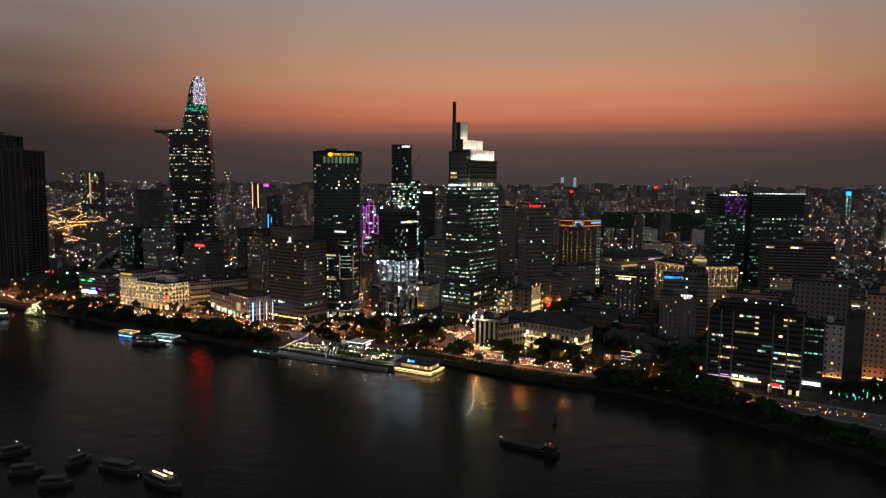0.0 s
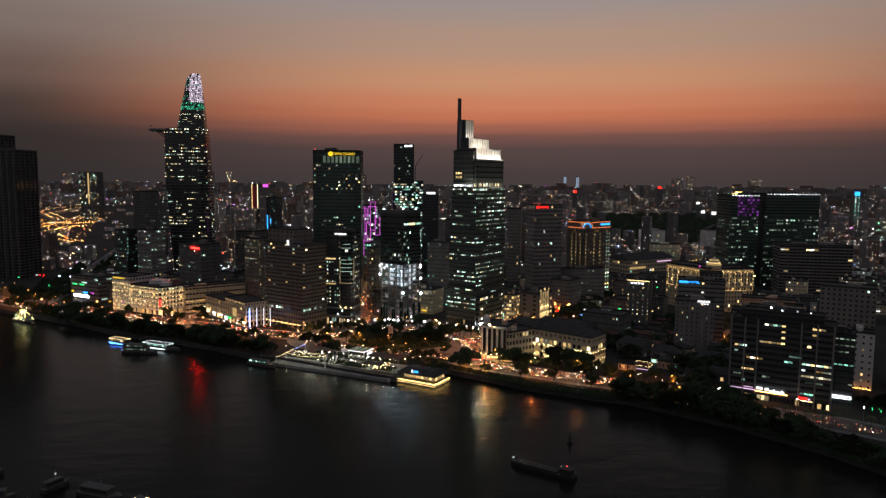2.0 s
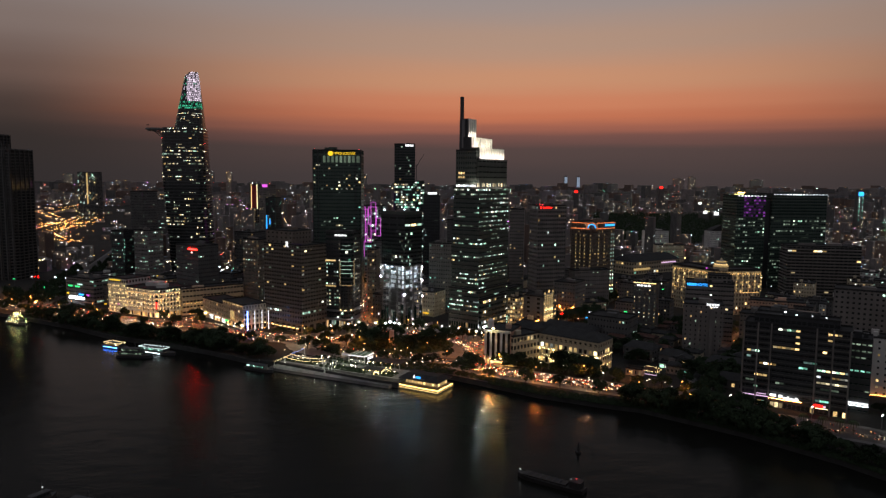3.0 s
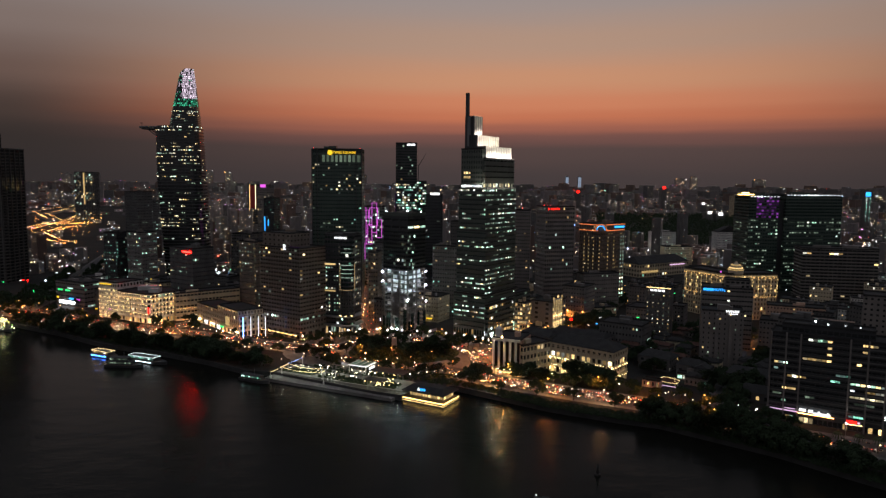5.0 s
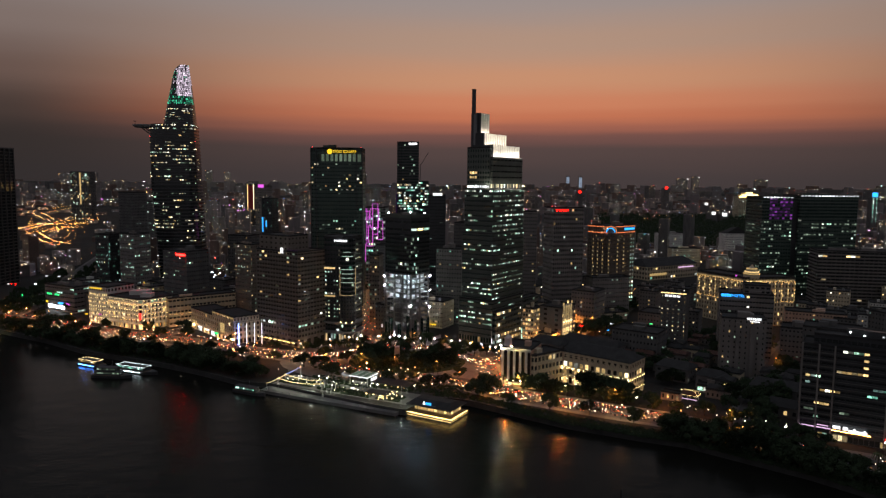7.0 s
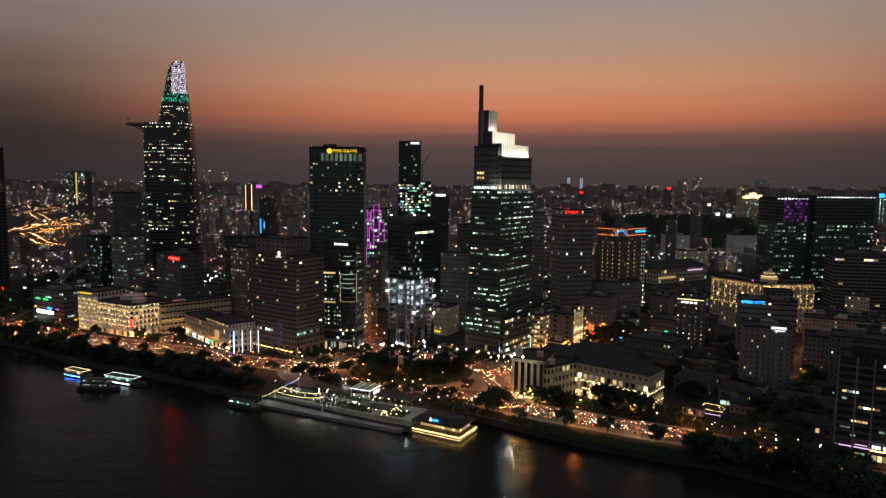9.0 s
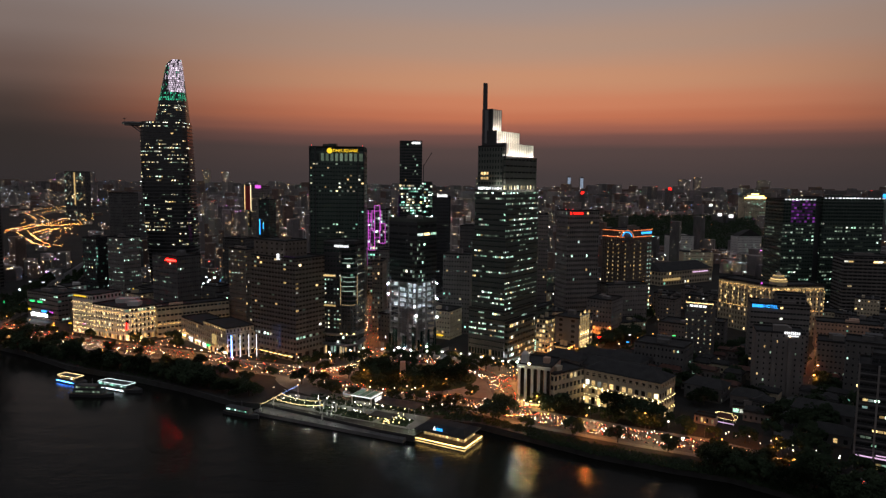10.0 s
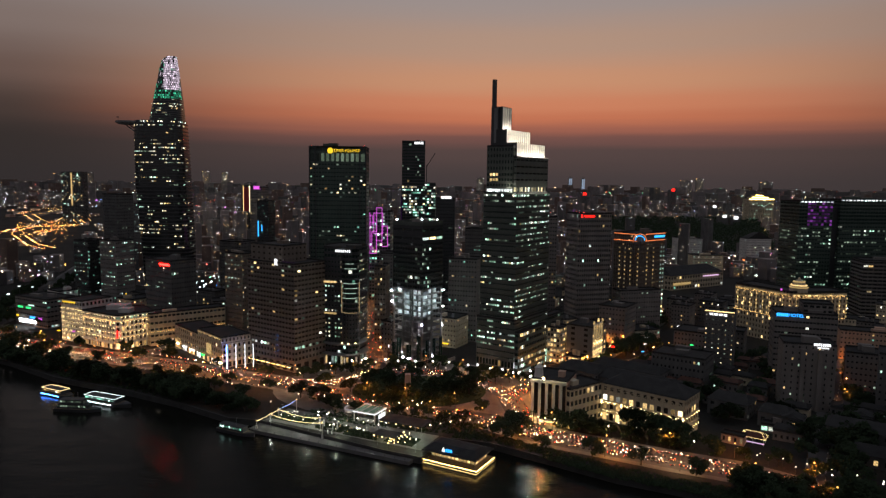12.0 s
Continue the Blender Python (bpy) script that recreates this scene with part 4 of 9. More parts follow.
def building_shell():
    """A tower still being built, its lower floors open and floodlit."""
    B = Block("unfinished_tower", "unfinished concrete tower with open floodlit lower floors", "building", (-22, 631, 3), -38, "black_panel", "glass", seed=51, dark_single=0)
    A, D = 27, 24
    for r in range(14):
        s = Shape()
        s.box(-A, 0, r * 3.9 + 3.4, 0, D, r * 3.9 + 3.8)
        B.add("floor_slab", s, "concrete")
    for x in (-A + 0.6, -A * 0.66, -A * 0.33, -0.6):
        for y in (0.7, D / 2, D - 0.7):
            s = Shape()
            s.box(x - 0.5, y - 0.5, 0, x + 0.5, y + 0.5, 54.6)
            B.add("column", s, "concrete")
    c = Shape()
    c.box(-A * 0.62, D * 0.35, 0, -A * 0.35, D * 0.75, 104)
    B.add("lift_core", c, "concrete")
    P = ring_of(A, D)
    for i in range(4):
        p, q = P[i], P[(i + 1) % 4]
        f = i < 2
        n = 12
        fixed = {(r, cc): B.rng.choice(["win_dim", "win_dim", "win_cool"]) for r in range(10) for cc in (range(5, n) if i == 0 else range(0, 5)) if f and B.rng.random() < (0.5 if r in (1, 2, 4, 5, 7, 8) else 0.15)}
        B.face(p, q, 54.6, 88, 10, n, ww=0.86, wh=0.55, sill=0.25, fixed=fixed)
        B.face(p, q, 88, 100, 2, 3, ww=0.9, wh=0.3, sill=0.3)
    B.roof(P, 100, 2.6, mat="green_panel")
    # added white walls behind the open edge catch light of tubes under each slab
    for r in range(2, 14):
        bright = r >= 9
        z = r * 3.9 - 0.1
        for k in range(4):
            if B.rng.random() < (0.85 if bright else 0.3):
                w = Shape()
                x0 = -A + 1.4 + k * 6.3
                w.box(x0, 4.2, z, x0 + B.rng.uniform(3.6, 5.6), 4.4, z + 3.4)
                B.add("partition", w, "white_paint")
            if B.rng.random() < (0.85 if bright else 0.3):
                w = Shape()
                y0 = 1.4 + k * 5.6
                w.box(-4.4, y0, z, -4.2, y0 + B.rng.uniform(3.2, 5.0), z + 3.4)
                B.add("partition", w, "white_paint")
        if bright or r in (3, 5, 6, 7, 8):
            t = Shape()
            for k in range(4):
                if B.rng.random() < 0.85:
                    t.box(-A + 2 + k * 6.3, 1.6, z + 3.2, -A + 5.5 + k * 6.3, 1.8, z + 3.32)
                    t.box(-1.8, 2 + k * 5.6, z + 3.2, -1.6, 5 + k * 5.6, z + 3.32)
            if t.f:
                B.add("tube_light", t, "work_tube" if bright else "line_white")
    # dark netting over the lower floors
    for k in (0, 1, 3, 5):
        w = Shape()
        w.box(-A + k * 4.5, -0.55, 4, -A + k * 4.5 + 4.3, -0.5, 14 + (k % 3) * 3.8)
        B.add("safety_net", w, "glass_green", "dark green safety netting")
        w = Shape()
        w.box(0.5, k * 4, 4, 0.55, k * 4 + 3.8, 12 + (k % 2) * 6)
        B.add("safety_net", w, "glass_green", "dark green safety netting")
    for x, y, z in ((-A, -1.2, 52), (-A, -1.2, 44), (0.8, -1.2, 30), (0.8, D, 52), (0.8, D, 40), (0.8, D, 26), (-A * 0.6, -1.2, 4), (-A * 0.4, -1.2, 4), (0.8, D * 0.5, 5)):
        s = Shape()
        s.tube((x, y, z - 1), (x, y, z), 0.08)
        s.box(x - 0.22, y - 0.2, z, x + 0.22, y + 0.2, z + 0.4, 1)
        B.add("floodlight", s, ["dark_steel", "flood_bulb"])
    for x, y, z in ((-A + 2, 2, 103), (-3, 3, 104), (-3, D - 3, 103)):
        s = Shape()
        s.tube((x, y, 100), (x, y, z), 0.12)
        s.box(x - 0.5, y - 0.4, z, x + 0.5, y + 0.4, z + 0.8, 1)
        B.add("roof_floodlight", s, ["dark_steel", "line_white"])
    for i in range(9):
        s = Shape()
        s.tube((-A + i * 3.3, -0.9, 0), (-A + i * 3.3, -0.9, 54), 0.07, n=4)
        B.add("scaffold_pole", s, "steel")
        if i < 8:
            t = Shape()
            t.tube((1.0, i * 3, 0), (1.0, i * 3, 54), 0.07, n=4)
            B.add("scaffold_pole", t, "steel")
    h = Shape()
    h.box(-A - 6, -9, 0, 8, -8.8, 2.6)
    h.box(7.8, -9, 0, 8, D + 6, 2.6)
    B.add("site_hoarding", h, "grey_panel")
    B.done()


building_shell()

# ---- buildings further back ----
def far_left_shell():
    """Tall raw tower: bare slabs and columns, netting behind, ragged slab ends at its corner."""
    B = Block("unfinished_tower", "tall dark unfinished tower with bare concrete floors", "skyscraper", (-517, 905, 3), -8, "site_netting", "glass", seed=61, dark_single=0)
    for P, z0, z1, cols in ((ring_of(80, 40), 0, 163, 9), ([(-80, 4), (-27, 4), (-27, 36), (-80, 36)], 163, 182, 6)):
        for i in range(4):
            B.face(P[i], P[(i + 1) % 4], z0, z1, round((z1 - z0) / 3.9), cols if i % 2 == 0 else 5, ww=0.9, wh=0.74, sill=0.1, depth=1.4, lit=0)
        B.roof(P, z1, 1.2, plant=1, mat="dark_concrete")
    for r in range(40):
        s = Shape()
        k = 0.8 + 1.6 * B.rng.random()
        s.box(-6, -k, 4 + r * 3.95, 0.6 + k, 6, 4.45 + r * 3.95)
        B.add("slab_end", s, "dark_concrete")
    for x in (-79, -64, -52, -40, -30, -20, -11, -2):
        s = Shape()
        s.box(x - 0.6, -0.9, 0, x + 0.6, 0.3, 163)
        B.add("column", s, "dark_concrete")
    for x, h in ((-24, 171), (-19, 168), (-13, 172), (-8, 167), (-3, 170)):
        s = Shape()
        s.box(x - 0.4, 2, 163, x + 0.4, 2.8, h)
        B.add("column_stub", s, "dark_concrete")
    s = Shape()
    s.box(-66, 10, 182, -44, 24, 188)
    s.box(-62, 12, 188, -50, 20, 190.5)
    B.add("lift_head", s, "dark_concrete")
    B.done()


def centre_tower():
    B = Block("office_tower", "slim dark tower with teal lit lower floors", "skyscraper", (-36, 1052, 3), 0, "black_panel", "glass_green", seed=71, dark_single=0)
    P = [(-15, 2), (-8, 0), (15, 1), (15, 26), (-15, 26)]
    for i in range(5):
        p, q = P[i], P[(i + 1) % 5]
        n = max(1, round((Vector(q) - Vector(p)).length / 2.6))
        B.face(p, q, 0, 125, 34, n, ww=0.85, wh=0.55, lit=0.9 if i < 2 else 0.02, keys=("win_teal", "win_cool", "win_cool", "win_cream"), run=3, calm=0.2)
        B.face(p, q, 125, 180, 14, n, ww=0.85, wh=0.55, lit=0.05 if i < 2 else 0.0, keys=("win_dim", "win_cool"), run=1)
    B.roof(P, 180, 3, plant=1)
    Q = [(15, 4), (29, 4), (29, 22), (15, 22)]
    for i in range(3):
        B.face(Q[i], Q[i + 1], 0, 128, 34, 5, ww=0.85, wh=0.55, lit=0.8 if i == 0 else 0.02, keys=("win_teal", "win_cool"), run=2)
    B.roof(Q, 128)
    s = Shape()
    bars(s, 1, 13, 178.5, 181.5, 6, 0.4)
    B.add("roof_sign", s, "sign_white", "white lit roof sign")
    f = Shape()
    f.box(-16.2, 0.5, 60, -15.2, 6, 112)
    B.add("violet_screen", f, "sign_purple", "violet lit facade strip")
    c = Shape()
    c.tube((17, 14, 150), (28, 14, 168), 0.4)
    c.tube((17, 14, 128), (17, 14, 152), 0.5)
    B.add("crane_jib", c, "dark_steel")
    B.done()


def neon_block():
    B = simple_block("neon_building", "office block with pink neon frames on its facade", "building", (-58, 898, 3), -6, 26, 25, 97, "grey_panel", 26, bay=3, glass="glass_green",
                     lit=0.18, keys=("win_teal", "win_cool", "win_dim"), seed=81, dark_single=0, close=False)
    for i, (x, z, w, h) in enumerate(((-28, 60, 6, 36), (-22, 52, 7, 34), (-18, 74, 10, 22), (-15, 66, 6, 36), (-25, 84, 6, 9), (-20, 56, 5, 20), (-9, 60, 6, 22), (-27.5, 34, 4, 20))):
        t = Shape()
        y = -0.2 - 0.1 * i
        r = 0.22
        for a, b, c, d in ((x, z, x + w, z), (x, z + h, x + w, z + h), (x, z, x, z + h), (x + w, z, x + w, z + h)):
            t.box(a - r, y - 0.3, b - r, c + r, y, d + r)
        B.add("neon_frame", t, "sign_pink", "pink neon tube frame")
    B.done()


def mid_blocks():
    D = dict
    rows = [
        # name, label, category, x, y, angle, left, back, height, wall, floors, options
        ("dark_tower", "narrow dark office tower with small lit windows", "building", -169, 713, -36.5, 22, 16, 70, "brown_stone", 19, D(bay=2.6, lit=0.16, keys=("win_warm", "win_dim", "win_cool"), run=1)),
        ("office_block", "dark grey office block with a white roof sign", "building", 14, 950, 0, 22, 25, 111, "black_panel", 28, D(bay=3, lit=0.04, keys=("win_dim", "win_teal"))),
        ("hotel_block", "grey hotel slab with a red roof sign", "hotel", 109, 728, -75, 22, 31, 105, "concrete", 25, D(bay=2.6, lit=0.012, keys=("win_warm", "win_cool"), run=1, ww=0.62, wh=0.5)),
        ("hotel_block", "brown hotel block with orange neon roof lines", "hotel", 171, 760, -52, 27, 40, 86, "brown_stone", 22, D(bay=2.8, lit=0.05, keys=("win_gold", "win_warm"), run=1, fin=0.5)),
        ("apartment_tower", "plain grey apartment tower", "building", 106, 806, -10, 16, 20, 98, "concrete", 26, D(bay=3, lit=0.02, keys=("win_warm",), run=1)),
        ("office_block", "pale low annexe of the hotel", "building", 150, 738, -75, 14, 40, 38, "concrete", 9, D(bay=3.2, lit=0.03, keys=("win_dim",))),
        ("office_block", "dark office block with a red roof sign", "building", -231, 725, -36.5, 37, 24, 62, "dark_concrete", 15, D(bay=3, lit=0.03, keys=("win_dim", "win_cool"))),
        ("office_tower", "black glass tower beside a lit grid block", "building", -352, 835, -30, 22, 20, 68, "black_panel", 17, D(bay=2.8, lit=0.14, keys=("win_teal", "win_cool"), run=1)),
        ("office_tower", "grey block with a grid of lit office windows", "building", -318, 820, -30, 24, 20, 70, "concrete", 17, D(bay=3, lit=0.36, keys=("win_cool", "win_teal", "win_dim"), run=2)),
        ("hotel_block", "white concrete hotel with a blue roof sign", "hotel", 245, 580, -20, 37, 22, 48, "concrete", 13, D(bay=2.6, lit=0.03, keys=("win_warm", "win_dim"), run=1, wh=0.34, ww=0.86)),
        ("hotel_block", "pale plastered hotel with a white roof sign", "hotel", 217, 534, -20, 28, 20, 39, "concrete", 11, D(bay=4.6, lit=0.12, keys=("win_gold", "win_dim", "win_dim"), run=1, wh=0.4, ww=0.24)),
        ("slim_block", "slim dark block dotted with warm balcony lights", "building", 192, 611, -30, 19, 14, 43, "dark_concrete", 13, D(bay=2.6, lit=0.42, keys=("win_warm", "win_cream", "win_dim"), run=1, ww=0.3, wh=0.24, calm=0)),
        ("apartment_tower", "tall pale apartment tower", "building", 296, 466, -33, 33, 22, 60, "concrete", 18, D(bay=4.4, lit=0.05, keys=("win_cool", "win_warm"), run=1, ww=0.4, wh=0.4)),
        ("hotel_block", "broad tiered hotel with pale balcony bands", "hotel", 489, 800, -12, 78, 30, 58, "concrete", 16, D(bay=6, lit=0.02, keys=("win_warm", "win_cool"), run=2, ww=0.94, wh=0.5, ledge=0.8)),
        ("department_store", "low market hall with bright shopfront", "building", -345, 745, -30, 46, 26, 25, "concrete", 6, D(bay=4, lit=0.10, keys=("win_teal", "win_cool"), run=2, ww=0.8)),
        ("office_block", "dark slab with a grid of cold windows", "building", -455, 1250, -10, 34, 20, 90, "dark_concrete", 24, D(bay=3, lit=0.1, keys=("win_cool",), run=2)),
        ("office_block", "plain dark tower block", "building", -400, 1010, -30, 26, 24, 110, "dark_concrete", 28, D(bay=3, lit=0.01, keys=("win_dim",), run=1)),
        ("office_tower", "pale slab tower with a bright magenta roof sign", "building", -262, 1180, -20, 20, 18, 118, "concrete", 30, D(bay=3, lit=0.05, keys=("win_warm",), run=1)),
        ("office_block", "dark block with a blue lit side", "building", -242, 1130, -20, 18, 18, 100, "black_panel", 26, D(bay=3, lit=0.05, keys=("win_teal",), run=1)),
        ("office_block", "small brown block with warm windows", "building", -52, 705, -8, 9, 18, 62, "brown_stone", 15, D(bay=3, lit=0.15, keys=("win_warm", "win_cool"), run=1)),
        ("office_block", "dim glass office block with green windows", "building", -38, 800, -8, 24, 22, 62, "grey_panel", 19, D(bay=2.8, lit=0.2, keys=("win_teal", "win_cool", "win_dim"), run=2)),
        ("office_block", "concrete office block behind the building site", "building", 22, 705, -20, 24, 20, 68, "concrete", 17, D(bay=3, lit=0.05, keys=("win_teal", "win_warm"), run=1)),
        ("office_block", "tall grey block among the towers", "building", 44, 860, -20, 24, 20, 82, "dark_concrete", 21, D(bay=3, lit=0.08, keys=("win_cool", "win_teal"), run=2)),
        ("office_block", "white panelled block with few lit windows", "building", 428, 1250, 4, 40, 24, 44, "white_paint", 11, D(bay=3, lit=0.04, keys=("win_cool",), run=1)),
        ("office_block", "white gabled office block", "building", 556, 1280, 4, 42, 24, 42, "white_paint", 10, D(bay=3, lit=0.03, keys=("win_cool",), run=1)),
        ("office_block", "cream block with a lit attic", "building", 415, 1140, 0, 44, 20, 28, "cream_paint", 7, D(bay=3, lit=0.08, keys=("win_warm", "win_teal"), run=1)),
        ("office_block", "tan office slab with lit stair", "building", 338, 640, -25, 46, 18, 22, "pink_paint", 6, D(bay=3.2, lit=0.08, keys=("win_warm", "win_teal"), run=1)),
        ("office_block", "plain grey commercial block", "building", 272, 560, -30, 28, 20, 26, "concrete", 7, D(bay=3.2, lit=0.02, keys=("win_dim",), run=1)),
        ("office_block", "blank walled concrete block", "building", 268, 512, -33, 34, 22, 36, "dark_concrete", 9, D(bay=4, lit=0.02, keys=("win_cool",), run=1, ww=0.3)),
        ("office_block", "dark flat roofed block with one lit floor", "building", 158, 575, -36, 34, 24, 20, "dark_concrete", 4, D(bay=3.4, lit=0.1, keys=("win_cool",), run=4)),
        ("office_block", "grey flat roofed town block", "building", 210, 660, -36, 40, 26, 16, "concrete", 4, D(bay=3.4, lit=0.06, keys=("win_warm", "win_teal"), run=1)),
        ("office_block", "grey flat roofed town block", "building", 140, 690, -36, 22, 26, 32, "concrete", 8, D(bay=3.4, lit=0.04, keys=("win_warm", "win_teal"), run=1)),
        ("office_block", "concrete town block with a lit ground floor", "building", -120, 720, -36, 34, 26, 46, "dark_concrete", 12, D(bay=3.4, lit=0.06, keys=("win_warm", "win_cool"), run=1)),
        ("office_block", "mid height grey office block", "building", -180, 800, -36, 30, 26, 56, "concrete", 14, D(bay=3.4, lit=0.05, keys=("win_warm", "win_cool"), run=1)),
        ("office_block", "mid height dark office block", "building", -228, 930, -25, 30, 26, 60, "dark_concrete", 15, D(bay=3.4, lit=0.06, keys=("win_warm", "win_cool"), run=1)),
    ]
    made = []
    for i, (name, label, cat, x, y, ang, a, b, h, wall, fl, opt) in enumerate(rows):
        opt["bay"] = opt["bay"] * 0.78
        opt.setdefault("wh", 0.34)
        opt.setdefault("ww", 0.46)
        opt.setdefault("sill", 0.3)
        B = simple_block(name, label, cat, (x, y, 3), ang, a, b, h, wall, fl, seed=100 + i, dark_single=0, close=False, single=6, **opt)
        made.append((label, B, a, b, h))
    for label, B, a, b, h in made:
        s = Shape()
        if "red roof sign" in label and "slab" in label:
            t = Shape()
            t.box(-0.6, 2.0, h - 3, -0.15, 4.2, h - 0.6)
            for i in range(6):
                t.box(0.02, 5.5 + i * 1.6, h - 2.5, 0.4, 6.7 + i * 1.6, h - 1.2)
            B.add("roof_sign", t, "sign_red", "red lit roof sign")
            for k in range(3):
                aviation(B, -3 - 7 * k, 6, h)
        elif "orange neon" in label:
            for z in (h - 0.5, h - 6.5):
                for (x0, y0, x1, y1) in ((-a, -0.5, -2, -0.2), (0.55, 5, 0.85, b)):
                    t = Shape()
                    t.box(x0, y0, z, x1, y1, z + 0.55)
                    B.add("neon_line", t, "strip_orange", "orange neon roof line")
            c = Shape()
            c.prism([(0, -1.2), (3, -1.2), (3, 5), (0, 5)], h - 7, h + 0.5)
            B.add("corner_bay", c, "brown_stone")
            t = Shape()
            for k in range(12):
                a0, a1 = radians(15 * k), radians(15 * (k + 1))
                for r0, r1, mm in ((3.6, 4.4, 0), (5.4, 5.9, 1)):
                    e = [Vector((0.877, 0.48, 0)) * (r * math.cos(an)) + Vector((0, 0, r * math.sin(an))) for r, an in ((r0, a0), (r1, a0), (r1, a1), (r0, a1))]
                    e = [v + Vector((2.6, -2.6, h - 5.0)) for v in e]
                    f = [v + Vector((0.3, -0.55, 0)) for v in e]
                    t.loft([e, f], mm)
            B.add("arch_sign", t, ["sign_blue", "strip_orange"], "blue neon arch sign")
            t = Shape()
            for k in range(8):
                t.box(0.9, 22 + k * 2.1, h - 3.8, 1.2, 23.7 + k * 2.1, h - 1.9)
            B.add("wall_sign", t, "sign_blue", "blue lit wall sign")
            for x, y in ((-0.3, -0.6), (-8, -0.6), (-14, -0.6), (-20, -0.6), (0.7, 12), (0.7, 22), (0.7, 34), (0.7, 38)):
                t = Shape()
                for z in range(4, int(h) - 12, 4):
                    t.box(x - 0.35, y - 0.35, z, x + 0.35, y + 0.35, z + 1.5)
                tagged(B.add("lamp_column", t, "win_warm_far" if y < 30 else "win_cool_far"), kind="stuff")
        elif "red roof sign" in label:
            bars(s, -16, -1.5, h - 3.8, h - 2.5, 7, -0.1, 0.12)
            B.add("roof_sign", s, "sign_red_strong", "red lit roof sign", None)
        elif "blue roof sign" in label:
            bars(s, -36, -29, h - 2.2, h - 0.2, 6, -0.2, 0.2)
            B.add("roof_sign", s, "sign_blue", "blue lit roof sign")
            lettering("HOTEL", 2.9, "sign_blue", B.ob, pose(-24.5, -0.4, h - 2.2))
            P = [(-20, 5), (-2, 5), (-2, 20), (-20, 20)]
            for k in range(4):
                B.face(P[k], P[(k + 1) % 4], h, h + 6, 2, 5, ww=0.7, wh=0.5, lit=0.05, keys=("win_dim",))
            B.roof(P, h + 6)
        elif "white roof sign" in label and "hotel" in label:
            bars(s, -12, -3, h - 0.2, h + 1.3, 8, -0.2, 0.35)
            bars(s, -10, -4, h - 1.6, h - 0.8, 9, -0.2, 0.4)
            B.add("roof_sign", s, "sign_white", "white lit roof sign")
            for x0, x1 in ((-18.6, -16.2), (-9.6, -7.0)):
                t = Shape()
                t.box(x0, -1.4, 0, x1, -0.1, h - 2.5)
                B.add("wall_rib", t, "concrete")
        elif "white roof sign" in label:
            bars(s, -16, -4, h + 0.2, h + 3.0, 3, -0.1, 0.05)
            B.add("roof_sign", s, "sign_white", "white lit roof sign")
        elif "magenta" in label:
            s.box(-14, -0.4, h - 2, -4, -0.1, h + 3)
            B.add("roof_sign", s, "sign_pink", "magenta lit roof sign")
        elif "blue lit side" in label:
            s.box(-17, -0.4, 50, -15.4, -0.1, 72)
            s.box(-11, -0.4, 58, -9.6, -0.1, 66)
            B.add("wall_screen", s, "sign_blue", "blue lit wall screen")
        elif "bright shopfront" in label:
            s.box(-40, -0.8, 3.0, -16, -0.2, 5.6)
            B.add("shop_light", s, "strip_white", "bright shopfront")
            for x, w, mat in ((-44, 3, "sign_gold"), (-12, 2.2, "sign_pink"), (-8.5, 1.2, "sign_pink"), (-24, 8, "sign_blue")):
                t = Shape()
                t.box(x, -0.9, 7.4, x + w, -0.4, 9.0)
                B.add("wall_sign", t, mat, "coloured lit shop sign")
            for k, x in enumerate((-42, -30)):
                t = Shape()
                t.box(x, -0.5, 15.5, x + 7, -0.2, 17.0)
                B.add("wall_sign", t, "sign_green", "green lit wall sign")
        elif "gabled" in label:
            s.loft([[(-a, 0, h), (0, 0, h), (0, b, h), (-a, b, h)], [(-a * 0.5 - 0.1, 0, h + 12), (-a * 0.5 + 0.1, 0, h + 12), (-a * 0.5 + 0.1, b, h + 9), (-a * 0.5 - 0.1, b, h + 9)]])
            B.add("gable_roof", s, "roof_felt")
        elif "warm balcony" in label:
            bars(s, -16, -4, h - 2, h - 0.6, 4, -0.2)
            B.add("wall_sign", s, "sign_white", "white lit wall sign")
            s = Shape()
            s.box(-a, -0.4, h + 0.6, 0, -0.2, h + 1.2)
            B.add("roof_light", s, "win_gold")
        B.done()


far_left_shell()
centre_tower()
neon_block()
mid_blocks()


def dark_glass_mall():
    """Two dark glass blocks joined by a violet lit slot."""
    B = Block("twin_office", "wide dark green glass office block with a lit roof edge", "building", (376, 872, 3), 0, "glass_panel", "glass_green", seed=171, dark_single=0)
    for x0, x1, h in ((0, 36, 114), (44, 112, 116)):
        P = [(x0, 0), (x1, 0), (x1, 40), (x0, 40)]
        for i in range(4):
            p, q = P[i], P[(i + 1) % 4]
            n = round((Vector(q) - Vector(p)).length / 3)
            B.face(p, q, 0, h - 26, 22, n, ww=0.7, wh=0.42, lit=0.42 if i in (0, 3) else 0.02, keys=("win_dim", "win_dim", "win_green", "win_dim", "win_dim"), run=3, calm=0.2)
            B.face(p, q, h - 26, h, 7, n, ww=0.88, wh=0.6, fixed={(r, c): "win_violet" for r in range(7) for c in range(3, n) if x0 == 0 and i == 0 and B.rng.random() < 0.75})
        B.roof(P, h, 1.2, plant=2)
        r = Shape()
        for k in range(int((x1 - x0) / 4)):
            t = Shape()
            t.box(x0 + 1 + k * 4, -1.0, h - 0.5, x0 + 3.2 + k * 4, -0.6, h + 0.6)
            B.add("roof_edge_light", t, "win_bright")
    s = Shape()
    s.box(36, 4, 0, 44, 36, 108)
    B.add("link", s, "black_panel")
    B.done()


